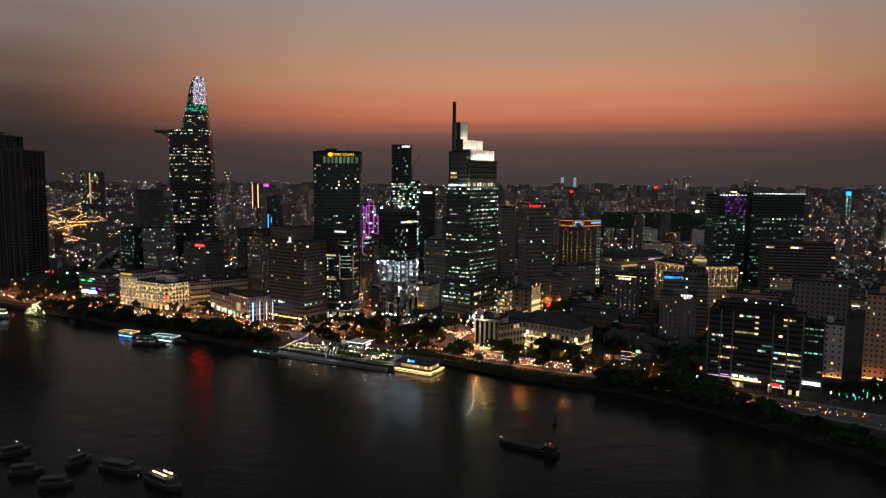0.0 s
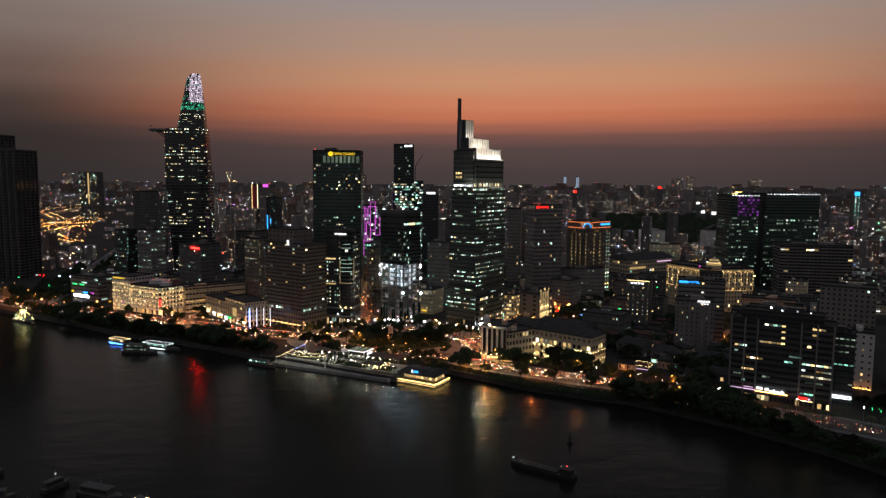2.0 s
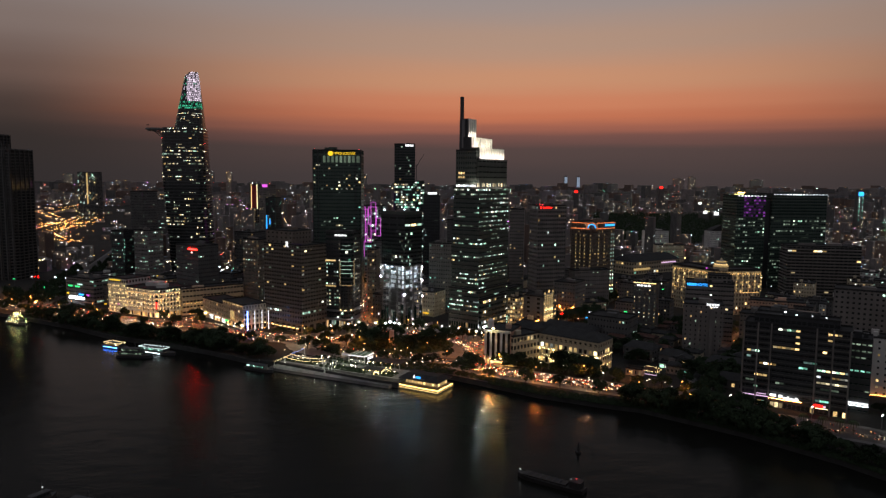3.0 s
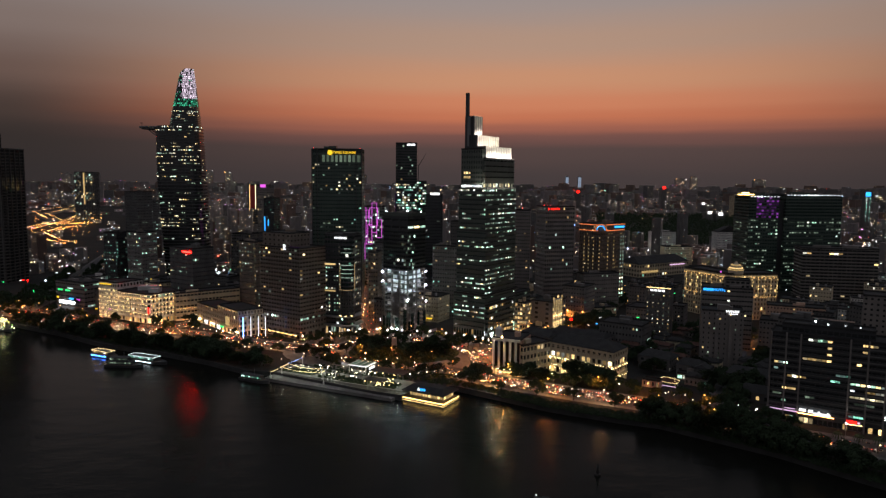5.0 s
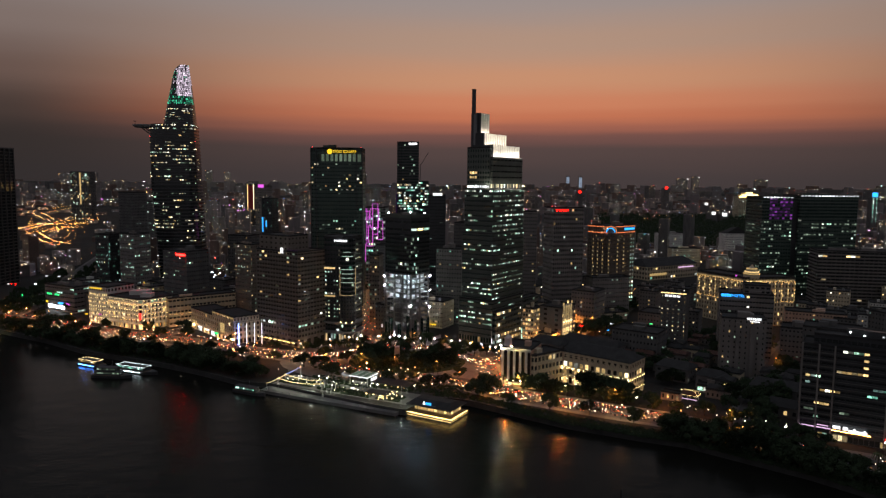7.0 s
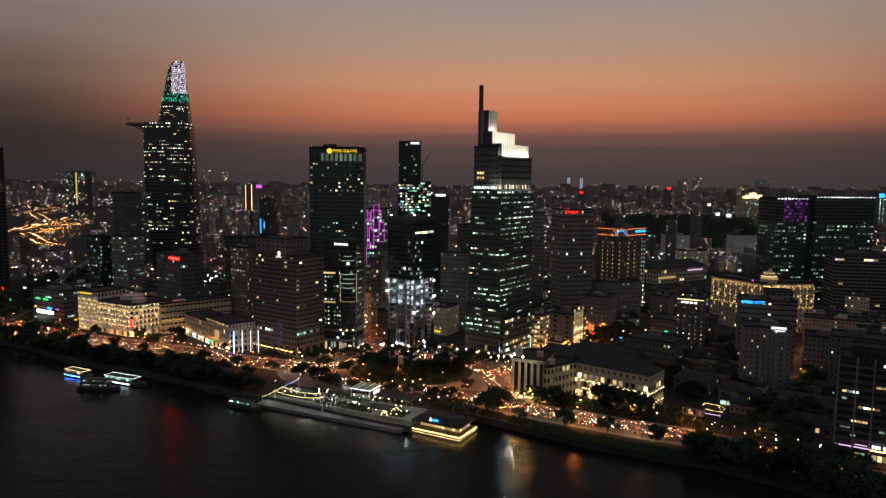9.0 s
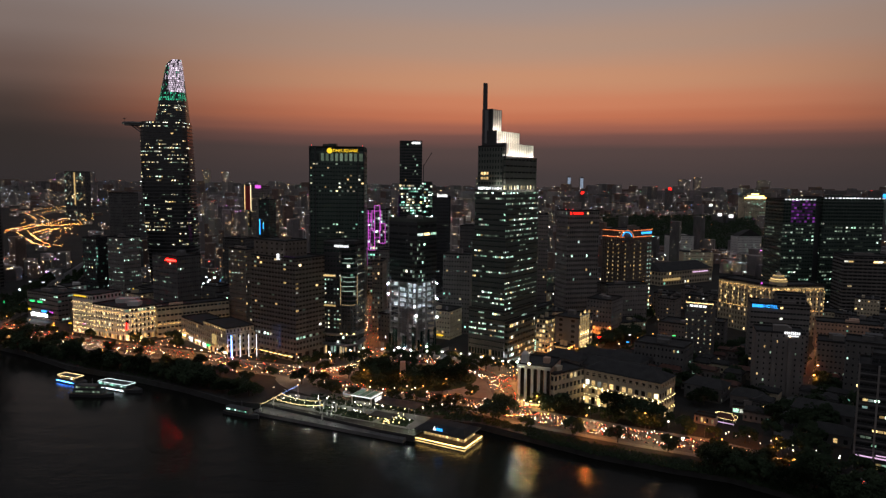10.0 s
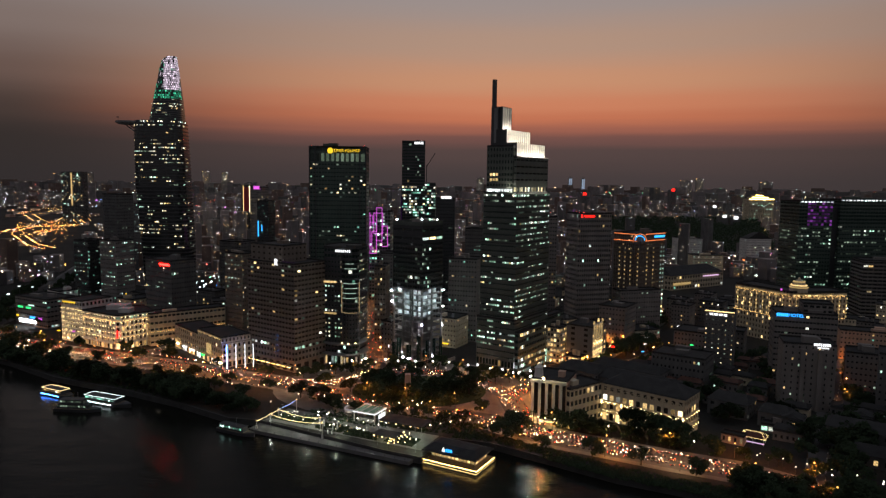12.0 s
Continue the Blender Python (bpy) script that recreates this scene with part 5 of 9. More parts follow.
dark_glass_mall()


def grand_hotel():
    """Long classical hotel, its cornice and windows outlined in warm light, a lit crown on its corner."""
    K, L, R = Vector((280, 700)), Vector((256, 751)), Vector((328, 705))
    B = Block("grand_hotel", "long classical hotel outlined in warm golden light", "hotel", (280, 700, 3), 0, "cream_paint", "glass_brown", seed=181, dark_single=0)
    P = [tuple(L - K), (0, 0), tuple(R - K), (46, 26), (10, 24), tuple(L - K + Vector((22, 12)))]
    for i in range(6):
        p, q = P[i], P[(i + 1) % 6]
        n = max(2, round((Vector(q) - Vector(p)).length / 3.2))
        B.face(p, q, 0, 43, 10, n, ww=0.45, wh=0.55, sill=0.2, lit=0.14 if i < 2 else 0.0, keys=("win_warm", "win_gold"), run=1, ledge=0.3 if i < 2 else 0)
    B.roof(P, 44, 1.4)
    for i in (0, 1):
        p, q = Vector((*P[i], 0)), Vector((*P[i + 1], 0))
        u = (q - p).normalized()
        n = Vector((u.y, -u.x, 0))
        k = int((q - p).length / 3.2)
        for j in range(k):
            a = p + u * (j * 3.2 + 0.6) + n * 0.5
            s = Shape()
            for z, hh in ((41.2, 0.55),):
                e = [a + Vector((0, 0, z)), a + u * 2.0 + Vector((0, 0, z)), a + u * 2.0 + n * 0.4 + Vector((0, 0, z)), a + n * 0.4 + Vector((0, 0, z))]
                s.loft([e, [x + Vector((0, 0, hh)) for x in e]])
            B.add("cornice_lamp", s, "win_gold")
            if j % 2 == 0:
                t = Shape()
                for z in range(23, 40, 3):
                    e = [a + u * 2.7 + n * 0.02 + Vector((0, 0, z)), a + u * 3.0 + n * 0.02 + Vector((0, 0, z)), a + u * 3.0 + n * 0.3 + Vector((0, 0, z)), a + u * 2.7 + n * 0.3 + Vector((0, 0, z))]
                    t.loft([e, [x + Vector((0, 0, 1.6)) for x in e]])
                tagged(B.add("lamp_column", t, "win_gold_far"), kind="stuff")
        # two added strips wash the front with warm light
        for z in (22.0, 40.4):
            wash_strip(B, P[i], P[i + 1], z, 0.5, "cove_warm", 0.06)
    d = Shape()
    ring = lambda r, z: [(8 + r * math.cos(x * 0.3927), 6 + r * math.sin(x * 0.3927), z) for x in range(16)]
    d.loft([ring(7, 44), ring(7, 48), ring(6, 49), ring(4.5, 52), ring(1.5, 54), ring(0.4, 56)])
    B.add("dome", d, "cream_paint")
    for k in range(3):
        s = Shape()
        r, z = (7.2, 47.5) if k == 0 else ((6.2, 49.2) if k == 1 else (4.6, 52))
        s.loft([ring(r, z), ring(r + 0.3, z + 0.4), ring(r, z + 0.9)])
        B.add("dome_light", s, "win_gold", "ring of golden light")
    s = Shape()
    s.box(-7, 5, 45, -6, 6, 46.5)
    B.add("roof_sign", s, "sign_pink")
    B.done()


# ---- the riverfront buildings ----
lamp_glow("shop_pink", (0.95, 0.62, 0.95), 0.9)
def wash_strip(B, p, q, z, out=0.7, mat="strip_warm", size=0.16):
    """A glowing strip added a little off a wall, to wash it with light."""
    p, q = Vector((*p, 0)), Vector((*q, 0))
    u = (q - p).normalized()
    n = Vector((u.y, -u.x, 0))
    a, b = p + u * 0.4 + n * out, q - u * 0.4 + n * out
    e = [a, b, b + n * size, a + n * size]
    s = Shape()
    s.loft([[v + Vector((0, 0, z)) for v in e], [v + Vector((0, 0, z + size)) for v in e]])
    return B.add("light_strip", s, mat)


def wall_lamps(B, p, q, z, n):
    """A row of small lamps on the piers between the windows of one floor."""
    p, q = Vector((*p, 0)), Vector((*q, 0))
    u = (q - p).normalized()
    out = Vector((u.y, -u.x, 0))
    s = Shape()
    for i in range(n + 1):
        c = p + u * min(max((q - p).length * i / n, 0.4), (q - p).length - 0.4) + out * 0.45
        s.box(c.x - 0.13, c.y - 0.13, z, c.x + 0.13, c.y + 0.13, z + 0.24)
    tagged(B.add("lamp_row", s, "sconce"), kind="stuff")


grand_hotel()


def white_hotel():
    """Old white corner hotel, every floor washed with warm light."""
    B = Block("colonial_hotel", "cream colonial corner hotel with warm lit balconies", "hotel", (-253, 673, 3), 0, "white_paint", "glass_brown", seed=201, dark_single=20)
    L0, L1, C, R = (-60, 35), (-38, 23), (-3.5, 2.2), (19, 23)
    C2 = (1.5, 2.6)
    P = [L1, C, C2, R, (2, 46), (-24, 46)]
    for i in range(6):
        p, q = P[i], P[(i + 1) % 6]
        n = max(1, round((Vector(q) - Vector(p)).length / 3.4))
        f = i < 3
        B.face(p, q, 0, 5.5, 1, n, ww=0.6, wh=0.72, sill=0.04, lit=3 if f else 0, keys=("win_gold",), calm=0)
        # windows lit here to add to the golden glow of the walls
        B.face(p, q, 5.5, 22, 4, n, ww=0.45, wh=0.6, sill=0.12, lit=0.4 if f else 0, keys=("win_warm",), run=1, ledge=0.9 if f else 0)
        B.face(p, q, 22, 26, 1, n, ww=0.6, wh=0.45, sill=0.3, lit=1.0 if f else 0, keys=("win_dim", "win_cool"), calm=0)
        if f:
            for k in range(5):
                wall_lamps(B, p, q, 8.3 + k * 4.1, n)
                # strips added out of sight under each ledge, to brighten the wall
                if k:
                    wash_strip(B, p, q, 5.36 + k * 4.125, 0.35, "cove_warm", 0.1)
            wash_strip(B, p, q, 4.7, 1.2, "cove_warm", 0.12)
    B.roof(P, 26, 1.0, plant=2)
    Q = [L0, L1, (-24, 46), (-46, 56)]
    for i in range(4):
        p, q = Q[i], Q[(i + 1) % 4]
        n = max(1, round((Vector(q) - Vector(p)).length / 3.2))
        f = i in (0,)
        B.face(p, q, 0, 28, 8, n, ww=0.5, wh=0.55, sill=0.2, lit=0.5 if f else 0, keys=("win_warm", "win_gold"), run=1, ledge=0.6 if f else 0)
        B.face(p, q, 28, 33, 1, n, ww=0.6, wh=0.5, lit=0)
        if f:
            for k in range(8):
                wall_lamps(B, p, q, 1.6 + k * 3.5, n)
    B.roof(Q, 33, 1.0)
    s = Shape()
    bars(s, 0, 16, 31.0, 31.9, 10, -0.6, 0.25)
    B.add("roof_sign", s, "sign_gold", "golden roof sign", pose(-58, 34.5, 0, 0, 0, -28.6))
    c = Shape()
    for x0, y0, x1, y1 in ((*L1, *C), (*C2, *R)):
        d = Vector((x1 - x0, y1 - y0)).normalized()
        nn = Vector((d.y, -d.x)) * 3
        c.prism([(x0 + nn.x, y0 + nn.y), (x1 + nn.x, y1 + nn.y), (x1, y1), (x0, y0)], 4.9, 5.3)
    B.add("awning", c, "white_paint")
    v = Shape()
    v.box(-1.5, 0.9, 9, -0.5, 1.5, 14.5)
    B.add("vertical_sign", v, "sign_red", "red vertical sign")
    B.done()
    E = simple_block("hotel_wing", "long plain cream hotel wing with ribbon windows", "building", (-186, 722, 3), 37, 60, 16, 25, "cream_paint", 5, bay=3.4, lit=0.0, ww=0.8, wh=0.35, sill=0.4,
                     seed=205, plant=1, close=False)
    # added strip brightens the wing wall
    wash_strip(E, (-60, 0), (0, 0), 11, 1.0, "cove_warm", 0.08)
    E.done()


white_hotel()


def customs_corner():
    """Corner office with tall white columns, and its long arcaded neighbour with yellow light in the windows."""
    B = Block("columned_office", "tan corner office with tall white floodlit columns", "building", (56, 509, 3), -25, "pink_paint", "glass_brown", seed=211, dark_single=24)
    P = ring_of(19, 24)
    for i in range(4):
        p, q = P[i], P[(i + 1) % 4]
        n = max(3, round((Vector(q) - Vector(p)).length / 3.6))
        B.face(p, q, 0, 5, 1, n, ww=0.7, wh=0.75, sill=0.04, lit=0.7 if i < 2 else 0, keys=("win_gold", "win_warm"))
        if i == 0:
            B.face(p, q, 5, 24, 1, 5, ww=0.86, wh=0.92, sill=0.04, lit=0)
        else:
            B.face(p, q, 5, 24, 5, n, ww=0.5, wh=0.55, sill=0.2, lit=0.04, keys=("win_warm",), run=1, ledge=0.15)
    B.roof(P, 24.5, 1.2, plant=1)
    for i in range(5):
        x = -18.2 + i * 3.9
        s = Shape()
        s.box(x - 0.6, -1.6, 4.6, x + 0.6, -0.4, 23)
        s.box(x - 0.8, -1.8, 4.0, x + 0.8, -0.2, 4.6)
        s.box(x - 0.8, -1.8, 23, x + 0.8, -0.2, 23.6)
        B.add("column", s, "white_paint", "tall white column")
        t = Shape()
        t.box(x - 0.4, -3.0, 4.6, x + 0.4, -2.7, 4.8)
        B.add("uplight", t, "sconce")
    e = Shape()
    e.box(-19.4, -2.0, 23.6, 0.2, 0.0, 25.0)
    B.add("cornice", e, "white_paint")
    tr = Shape()
    tr.loft([[(-18.5, 2, 24.5), (-14.5, 2, 24.5), (-14.5, 7, 24.5), (-18.5, 7, 24.5)], [(-18.1, 2.4, 30), (-14.9, 2.4, 30), (-14.9, 6.6, 30), (-18.1, 6.6, 30)],
             [(-18.5, 2, 30.3), (-14.5, 2, 30.3), (-14.5, 7, 30.3), (-18.5, 7, 30.3)], [(-16.6, 4.4, 32.6), (-16.4, 4.4, 32.6), (-16.4, 4.6, 32.6), (-16.6, 4.6, 32.6)]])
    B.add("roof_turret", tr, "white_paint")
    for x in (-8, -2):
        s = Shape()
        s.box(x - 2.6, -3.6, 3.2, x + 2.6, -0.1, 3.5)
        s.box(x - 2.4, -3.4, 2.9, x + 2.4, -0.4, 3.15, 1)
        B.add("entrance_canopy", s, ["white_paint", "strip_gold"])
    B.done()

    B = Block("customs_house", "long tiled colonial office with arcades and yellow windows", "building", (113.4, 492, 3), -41.5, "cream_paint", "glass_brown", seed=215, dark_single=30)
    P = ring_of(46, 21)
    for i in range(4):
        p, q = P[i], P[(i + 1) % 4]
        n = max(3, round((Vector(q) - Vector(p)).length / 3.8))
        f = i < 2
        B.face(p, q, 0, 6, 1, n, ww=0.62, wh=0.7, sill=0.08, lit=1.0 if f else 0, keys=("win_gold", "win_warm"), calm=0)
        B.face(p, q, 6, 11, 1, n, ww=0.55, wh=0.55, sill=0.2, lit=0.15 if f else 0, keys=("win_warm",), run=1, ledge=0.7 if f else 0)
        B.face(p, q, 11, 16, 1, n, ww=0.62, wh=0.6, sill=0.15, lit=0.8 if f else 0, keys=("win_gold", "win_warm"), run=3, calm=0, ledge=0.7 if f else 0)
        if f:
            # thin yellow strips added under the ledges, to wash the wall
            for z in (5.84, 10.84):
                wash_strip(B, p, q, z, 0.3, "cove_yellow", 0.035)
        B.face(p, q, 16, 21, 1, n, ww=0.5, wh=0.4, sill=0.25, lit=0.02, keys=("win_dim",), fin=0.4)
    B.roof(P, 21, 0.6)
    for i in (0, 1):
        for z in (3.6, 10.2):
            wall_lamps(B, P[i], P[i + 1], z, 12 if i == 0 else 6)
    r = Shape()
    a, b = 46.8, 21.8
    r.loft([[(-a, -0.8, 21.0), (0.8, -0.8, 21.0), (0.8, b, 21.0), (-a, b, 21.0)], [(-a + 9, b / 2 - 0.3, 26), (-8.5, b / 2 - 0.3, 26), (-8.5, b / 2 + 0.3, 26), (-a + 9, b / 2 + 0.3, 26)]])
    B.add("hipped_roof", r, "roof_felt")
    for x in (-45.8, -34, -22.6, -11.4, -0.2):
        s = Shape()
        s.box(x - 0.25, -0.9, 2.6, x + 0.25, -0.6, 3.2)
        s.box(x - 0.25, -0.9, 9.6, x + 0.25, -0.6, 11.4)
        B.add("wall_lamp", s, "strip_warm")
    for k in range(11):
        s = Shape()
        c = -44 + k * 4.1
        for j in range(8):
            a0, a1 = math.pi * j / 8, math.pi * (j + 1) / 8
            e = [(c - r_ * math.cos(t), -0.55, 17.0 + r_ * math.sin(t)) for r_, t in ((1.5, a0), (1.85, a0), (1.85, a1), (1.5, a1))]
            s.loft([e, [(x, -0.15, z) for x, y, z in e]])
        B.add("arch_moulding", s, "cream_paint")
    B.done()
    # the link between the two, and the dark sheds behind
    W = simple_block("office_wing", "tan office wing with shuttered windows", "building", (79, 523, 3), 36, 26, 16, 21, "cream_paint", 4, bay=3.4, lit=0.1, keys=("win_warm",), seed=217, plant=1)
    for i, (x, y, ang, a, b, h) in enumerate(((120, 535, -41, 60, 24, 13), (128, 572, -41, 46, 18, 11), (84, 560, -41, 26, 24, 15), (160, 520, -41, 22, 18, 9), (176, 505, -36, 16, 14, 8), (214, 470, -36, 34, 18, 9), (196, 452, -36, 18, 12, 6))):
        B = Block("shed", "low dark tiled shed behind the river road", "building", (x, y, 3), ang, "dark_concrete", seed=220 + i, dark_single=0)
        P = ring_of(a, b)
        for j in range(4):
            n = max(2, round((Vector(P[j]) - Vector(P[(j + 1) % 4])).length / 5))
            B.face(P[j], P[(j + 1) % 4], 0, h, max(1, int(h / 4.5)), n, ww=0.4, wh=0.4, lit=0.05, keys=("win_cool", "win_warm"), run=1)
        r = Shape()
        r.loft([[(-a - 0.6, -0.6, h), (0.6, -0.6, h), (0.6, b + 0.6, h), (-a - 0.6, b + 0.6, h)], [(-a + 3, b / 2 - 0.2, h + 3.4), (-3, b / 2 - 0.2, h + 3.4), (-3, b / 2 + 0.2, h + 3.4), (-a + 3, b / 2 + 0.2, h + 3.4)]])
        B.add("pitched_roof", r, "roof_felt")
        B.done()


customs_corner()


def shop_row():
    """Old stone building with shops on the road, and glowing poles beside it."""
    B = Block("stone_arcade_building", "long old stone building with lit shops", "building", (-160, 623.5, 3), -49, "cream_paint", "glass_brown", seed=231, dark_single=24)
    P = ring_of(84, 22)
    for i in range(4):
        p, q = P[i], P[(i + 1) % 4]
        n = max(3, round((Vector(q) - Vector(p)).length / 3.6))
        f = i == 0
        B.face(p, q, 0, 5, 1, n, ww=0.75, wh=0.75, sill=0.04, lit=1.3 if f else 0.1, keys=("win_gold", "win_warm", "win_bright"), calm=0)
        B.face(p, q, 5, 17, 3, n, ww=0.45, wh=0.6, sill=0.18, lit=0.05, keys=("win_warm",), run=1, ledge=0.3)
    B.roof(P, 17.5, 1.0, plant=2)
    T = [(-38, -1.0), (0.5, -1.0), (0.5, 21), (-38, 21)]
    for i in range(4):
        B.face(T[i], T[(i + 1) % 4], 17.5, 21.5, 1, 8, ww=0.4, wh=0.5, lit=0.05, keys=("win_warm",), run=1)
    B.roof(T, 21.5, 0.9)
    for k in range(14):
        s = Shape()
        x = -37.5 + k * 2.8
        s.box(x, -1.5, 20.2, x + 0.7, -1.2, 20.9)
        B.add("cornice_lamp", s, "win_gold")
    e = Shape()
    e.box(-24, -0.9, 6.5, -17, -0.5, 14)
    B.add("lit_bay", e, "win_gold", "glowing entrance bay")
    for k, (x, w, mat) in enumerate(((-80, 8, "strip_warm"), (-66, 9, "sign_white"), (-52, 10, "sign_white"), (-34, 9, "sign_green"), (-14, 10, "sign_white"), (-3, 5, "strip_warm"))):
        s = Shape()
        s.box(x, -1.6, 3.2, x + w * 0.6, -0.3, 4.2)
        B.add("shop_sign", s, mat, "bright shop sign")
    B.done()
    for i in range(4):
        s = Shape()
        s.box(-0.25, -0.25, 0, 0.25, 0.25, 0.6)
        P = thing("light_column", "tall glowing white light column", "lamp", pose(-156 + i * 5.6, 620.5 + i * 2.4 - (2 if i == 3 else 0), 3), "light columns")
        part("base", s, "dark_steel", P)
        t = Shape()
        t.box(-0.2, -0.2, 0.6, 0.2, 0.2, 17)
        part("tube", t, "sign_white" if i else "strip_blue", P)
    B = Block("dark_shop", "dark low block behind the light columns", "building", (-131, 640, 3), -36, "dark_concrete", seed=236, dark_single=20)
    P = ring_of(26, 16)
    for j in range(4):
        B.face(P[j], P[(j + 1) % 4], 0, 15, 4, 6, ww=0.6, wh=0.5, lit=0.05, keys=("win_warm",), run=1)
    B.roof(P, 15)
    B.done()


shop_row()


def gold_front():
    B = Block("narrow_hotel", "plain block with a golden lit ornamental front", "hotel", (100, 633, 3), -36.5, "concrete", "glass_brown", seed=241, dark_single=20)
    P = ring_of(20, 26)
    for i in range(4):
        p, q = P[i], P[(i + 1) % 4]
        B.face(p, q, 0, 28, 7, 2 if i == 0 else 6, ww=0.3 if i == 0 else 0.5, wh=0.5, lit=0.9 if i == 1 else 0.02, keys=("win_gold",), run=2, calm=0)
    B.roof(P, 28, 1.0, plant=1)
    for k in range(4):
        y = 2.6 + k * 4.4
        s = Shape()
        s.box(0.05, y - 0.7, 4, 0.5, y + 0.7, 28.5)
        s.box(0.05, y - 1.2, 28.5, 0.7, y + 1.2, 30.5)
        B.add("pilaster", s, "white_paint")
        t = Shape()
        t.box(0.9, y - 0.4, 5, 1.2, y + 0.4, 5.4)
        t.box(0.9, y - 0.4, 16, 1.2, y + 0.4, 16.4)
        B.add("uplight", t, "strip_warm")
        for dy in (-1.0, 1.0):
            t = Shape()
            for z in range(4, 29, 2):
                t.box(0.5, y + dy - 0.22, z, 0.8, y + dy + 0.22, z + 1.5)
            tagged(B.add("lamp_column", t, "win_gold_far"), kind="stuff")
    for y, z in ((1.5, 30.5), (9.2, 31.5), (17, 30.5)):
        t = Shape()
        t.tube((0.6, y, z), (0.6, y, z + 2.2), 0.9, 0.4, n=8)
        B.add("roof_ornament", t, "win_gold", "glowing golden roof ornament")
    B.done()
    B = simple_block("small_hotel", "small block with yellow lit bay windows", "building", (78, 640, 3), -36.5, 10, 14, 26, "cream_paint", 7, bay=2.5, lit=0.5, keys=("win_gold", "win_warm"), run=2, seed=243, calm=0, dark_single=10)
    B = simple_block("corner_cafe", "low cafe terrace with strings of warm light", "building", (90, 622, 3), -36.5, 12, 8, 9, "cream_paint", 2, bay=2.5, lit=0.8, keys=("win_gold",), run=3, seed=244, calm=0, dark_single=10)


gold_front()


def river_apartments():
    """Dark balcony apartments by the river road, shops at the foot."""
    B = Block("apartment_block", "dark apartment block with concrete floors and scattered lit flats", "building", (230, 401.5, 3), -33, "black_panel", "glass", seed=251, dark_single=10, single=90)
    P = ring_of(55, 20)
    k = ("win_warm", "win_cream", "win_cool", "win_teal", "win_dim", "win_dim", "win_warm")
    # the lit flats of the river front: floor, first and last bay
    front = {}
    for r, c0, c1, key in ((0, 17, 20, "win_teal"), (2, 18, 22, "win_dim"), (3, 17, 24, "win_cream"), (4, 17, 18, "win_bright"), (4, 20, 24, "win_warm"), (5, 17, 24, "win_cool"), (6, 14, 17, "win_teal"),
                           (5, 13, 15, "win_teal"), (8, 18, 19, "win_warm"), (10, 19, 20, "win_gold"), (11, 19, 22, "win_warm"), (8, 7, 13, "win_warm"), (9, 12, 13, "win_gold"), (10, 12, 13, "win_gold"),
                           (11, 12, 13, "win_warm"), (11, 8, 12, "win_green"), (7, 1, 4, "win_cool"), (6, 1, 2, "win_teal"), (5, 4, 8, "win_warm"), (3, 3, 6, "win_gold"), (2, 1, 3, "win_dim"), (2, 8, 10, "win_dim"), (1, 3, 4, "win_green")):
        for c in range(c0, c1):
            front[(r, c)] = key
    for i in range(4):
        p, q = P[i], P[(i + 1) % 4]
        n = 24 if i == 0 else max(3, round((Vector(q) - Vector(p)).length / 2.3))
        B.face(p, q, 0, 6, 1, n, ww=0.85, wh=0.5, sill=0.05, lit=0.6 if i < 2 else 0, keys=("win_gold", "win_cool", "win_warm"), run=2, calm=0)
        B.face(p, q, 6, 48, 12, n, ww=0.9, wh=0.34, sill=0.34, lit=0.3 if i == 1 else 0.02, keys=k, run=2, fixed=front if i == 0 else None)
    B.roof(P, 48, 1.2, plant=3)
    U = [(-50, 4), (-6, 4), (-6, 17), (-50, 17)]
    for i in range(4):
        B.face(U[i], U[(i + 1) % 4], 48, 53, 1, 16, ww=0.85, wh=0.4, lit=0.4, keys=("win_teal", "win_cool", "win_dim"), run=3)
    B.roof(U, 53, 1.0, plant=2)
    for x in (-54.6, -47, -40, -16.8, -8.6, -0.4):
        s = Shape()
        s.box(x - 0.4, -1.5, 0, x + 0.4, -0.2, 49)
        B.add("fin_wall", s, "concrete")
    for x0, x1 in ((-54.6, -47), (-47, -40), (-16.8, -8.6), (-8.6, -0.4)):
        for r in range(12):
            s = Shape()
            z = 6 + 3.5 * r
            s.box(x0 + 0.4, -1.5, z, x1 - 0.4, -0.2, z + 0.22)
            s.box(x0 + 0.4, -1.5, z + 0.22, x1 - 0.4, -1.4, z + 0.75)
            B.add("balcony", s, "dark_concrete")
    for r in range(12):
        s = Shape()
        s.box(-39.6, -0.5, 6 + 3.5 * r, -17.2, -0.2, 6.25 + 3.5 * r)
        B.add("floor_band", s, "dark_concrete")
    for x, w, z, h, mat in ((-54.6, 7.4, 6.2, 0.5, "shop_pink"), (-46.4, 6.6, 6.2, 0.5, "shop_pink"), (-46, 5, 7.6, 0.35, "shop_pink"), (-39, 3.4, 7.2, 1.4, "sign_white"), (-34.5, 2.2, 7.0, 1.6, "sign_white"), (-32, 8, 6.6, 0.9, "sign_white"),
                            (-30, 1.0, 7.5, 0.8, "sign_white"), (-25.6, 0.9, 7.5, 0.7, "sign_white"), (-16.4, 4.4, 5.0, 1.2, "sign_red"), (-11.6, 1.2, 5.0, 1.0, "shop_pink")):
        s = Shape()
        s.box(x, -2.4, z, x + w, -1.9, z + h)
        B.add("shop_sign", s, mat, "bright shop sign")
    # strips added off the wall to light the forecourt
    wash_strip(B, (-40, 0), (-22, 0), 5.4, 0.3, "strip_sodium", 0.22)
    wash_strip(B, (-16, 0), (-9, 0), 4.0, 1.5, "strip_warm", 0.16)
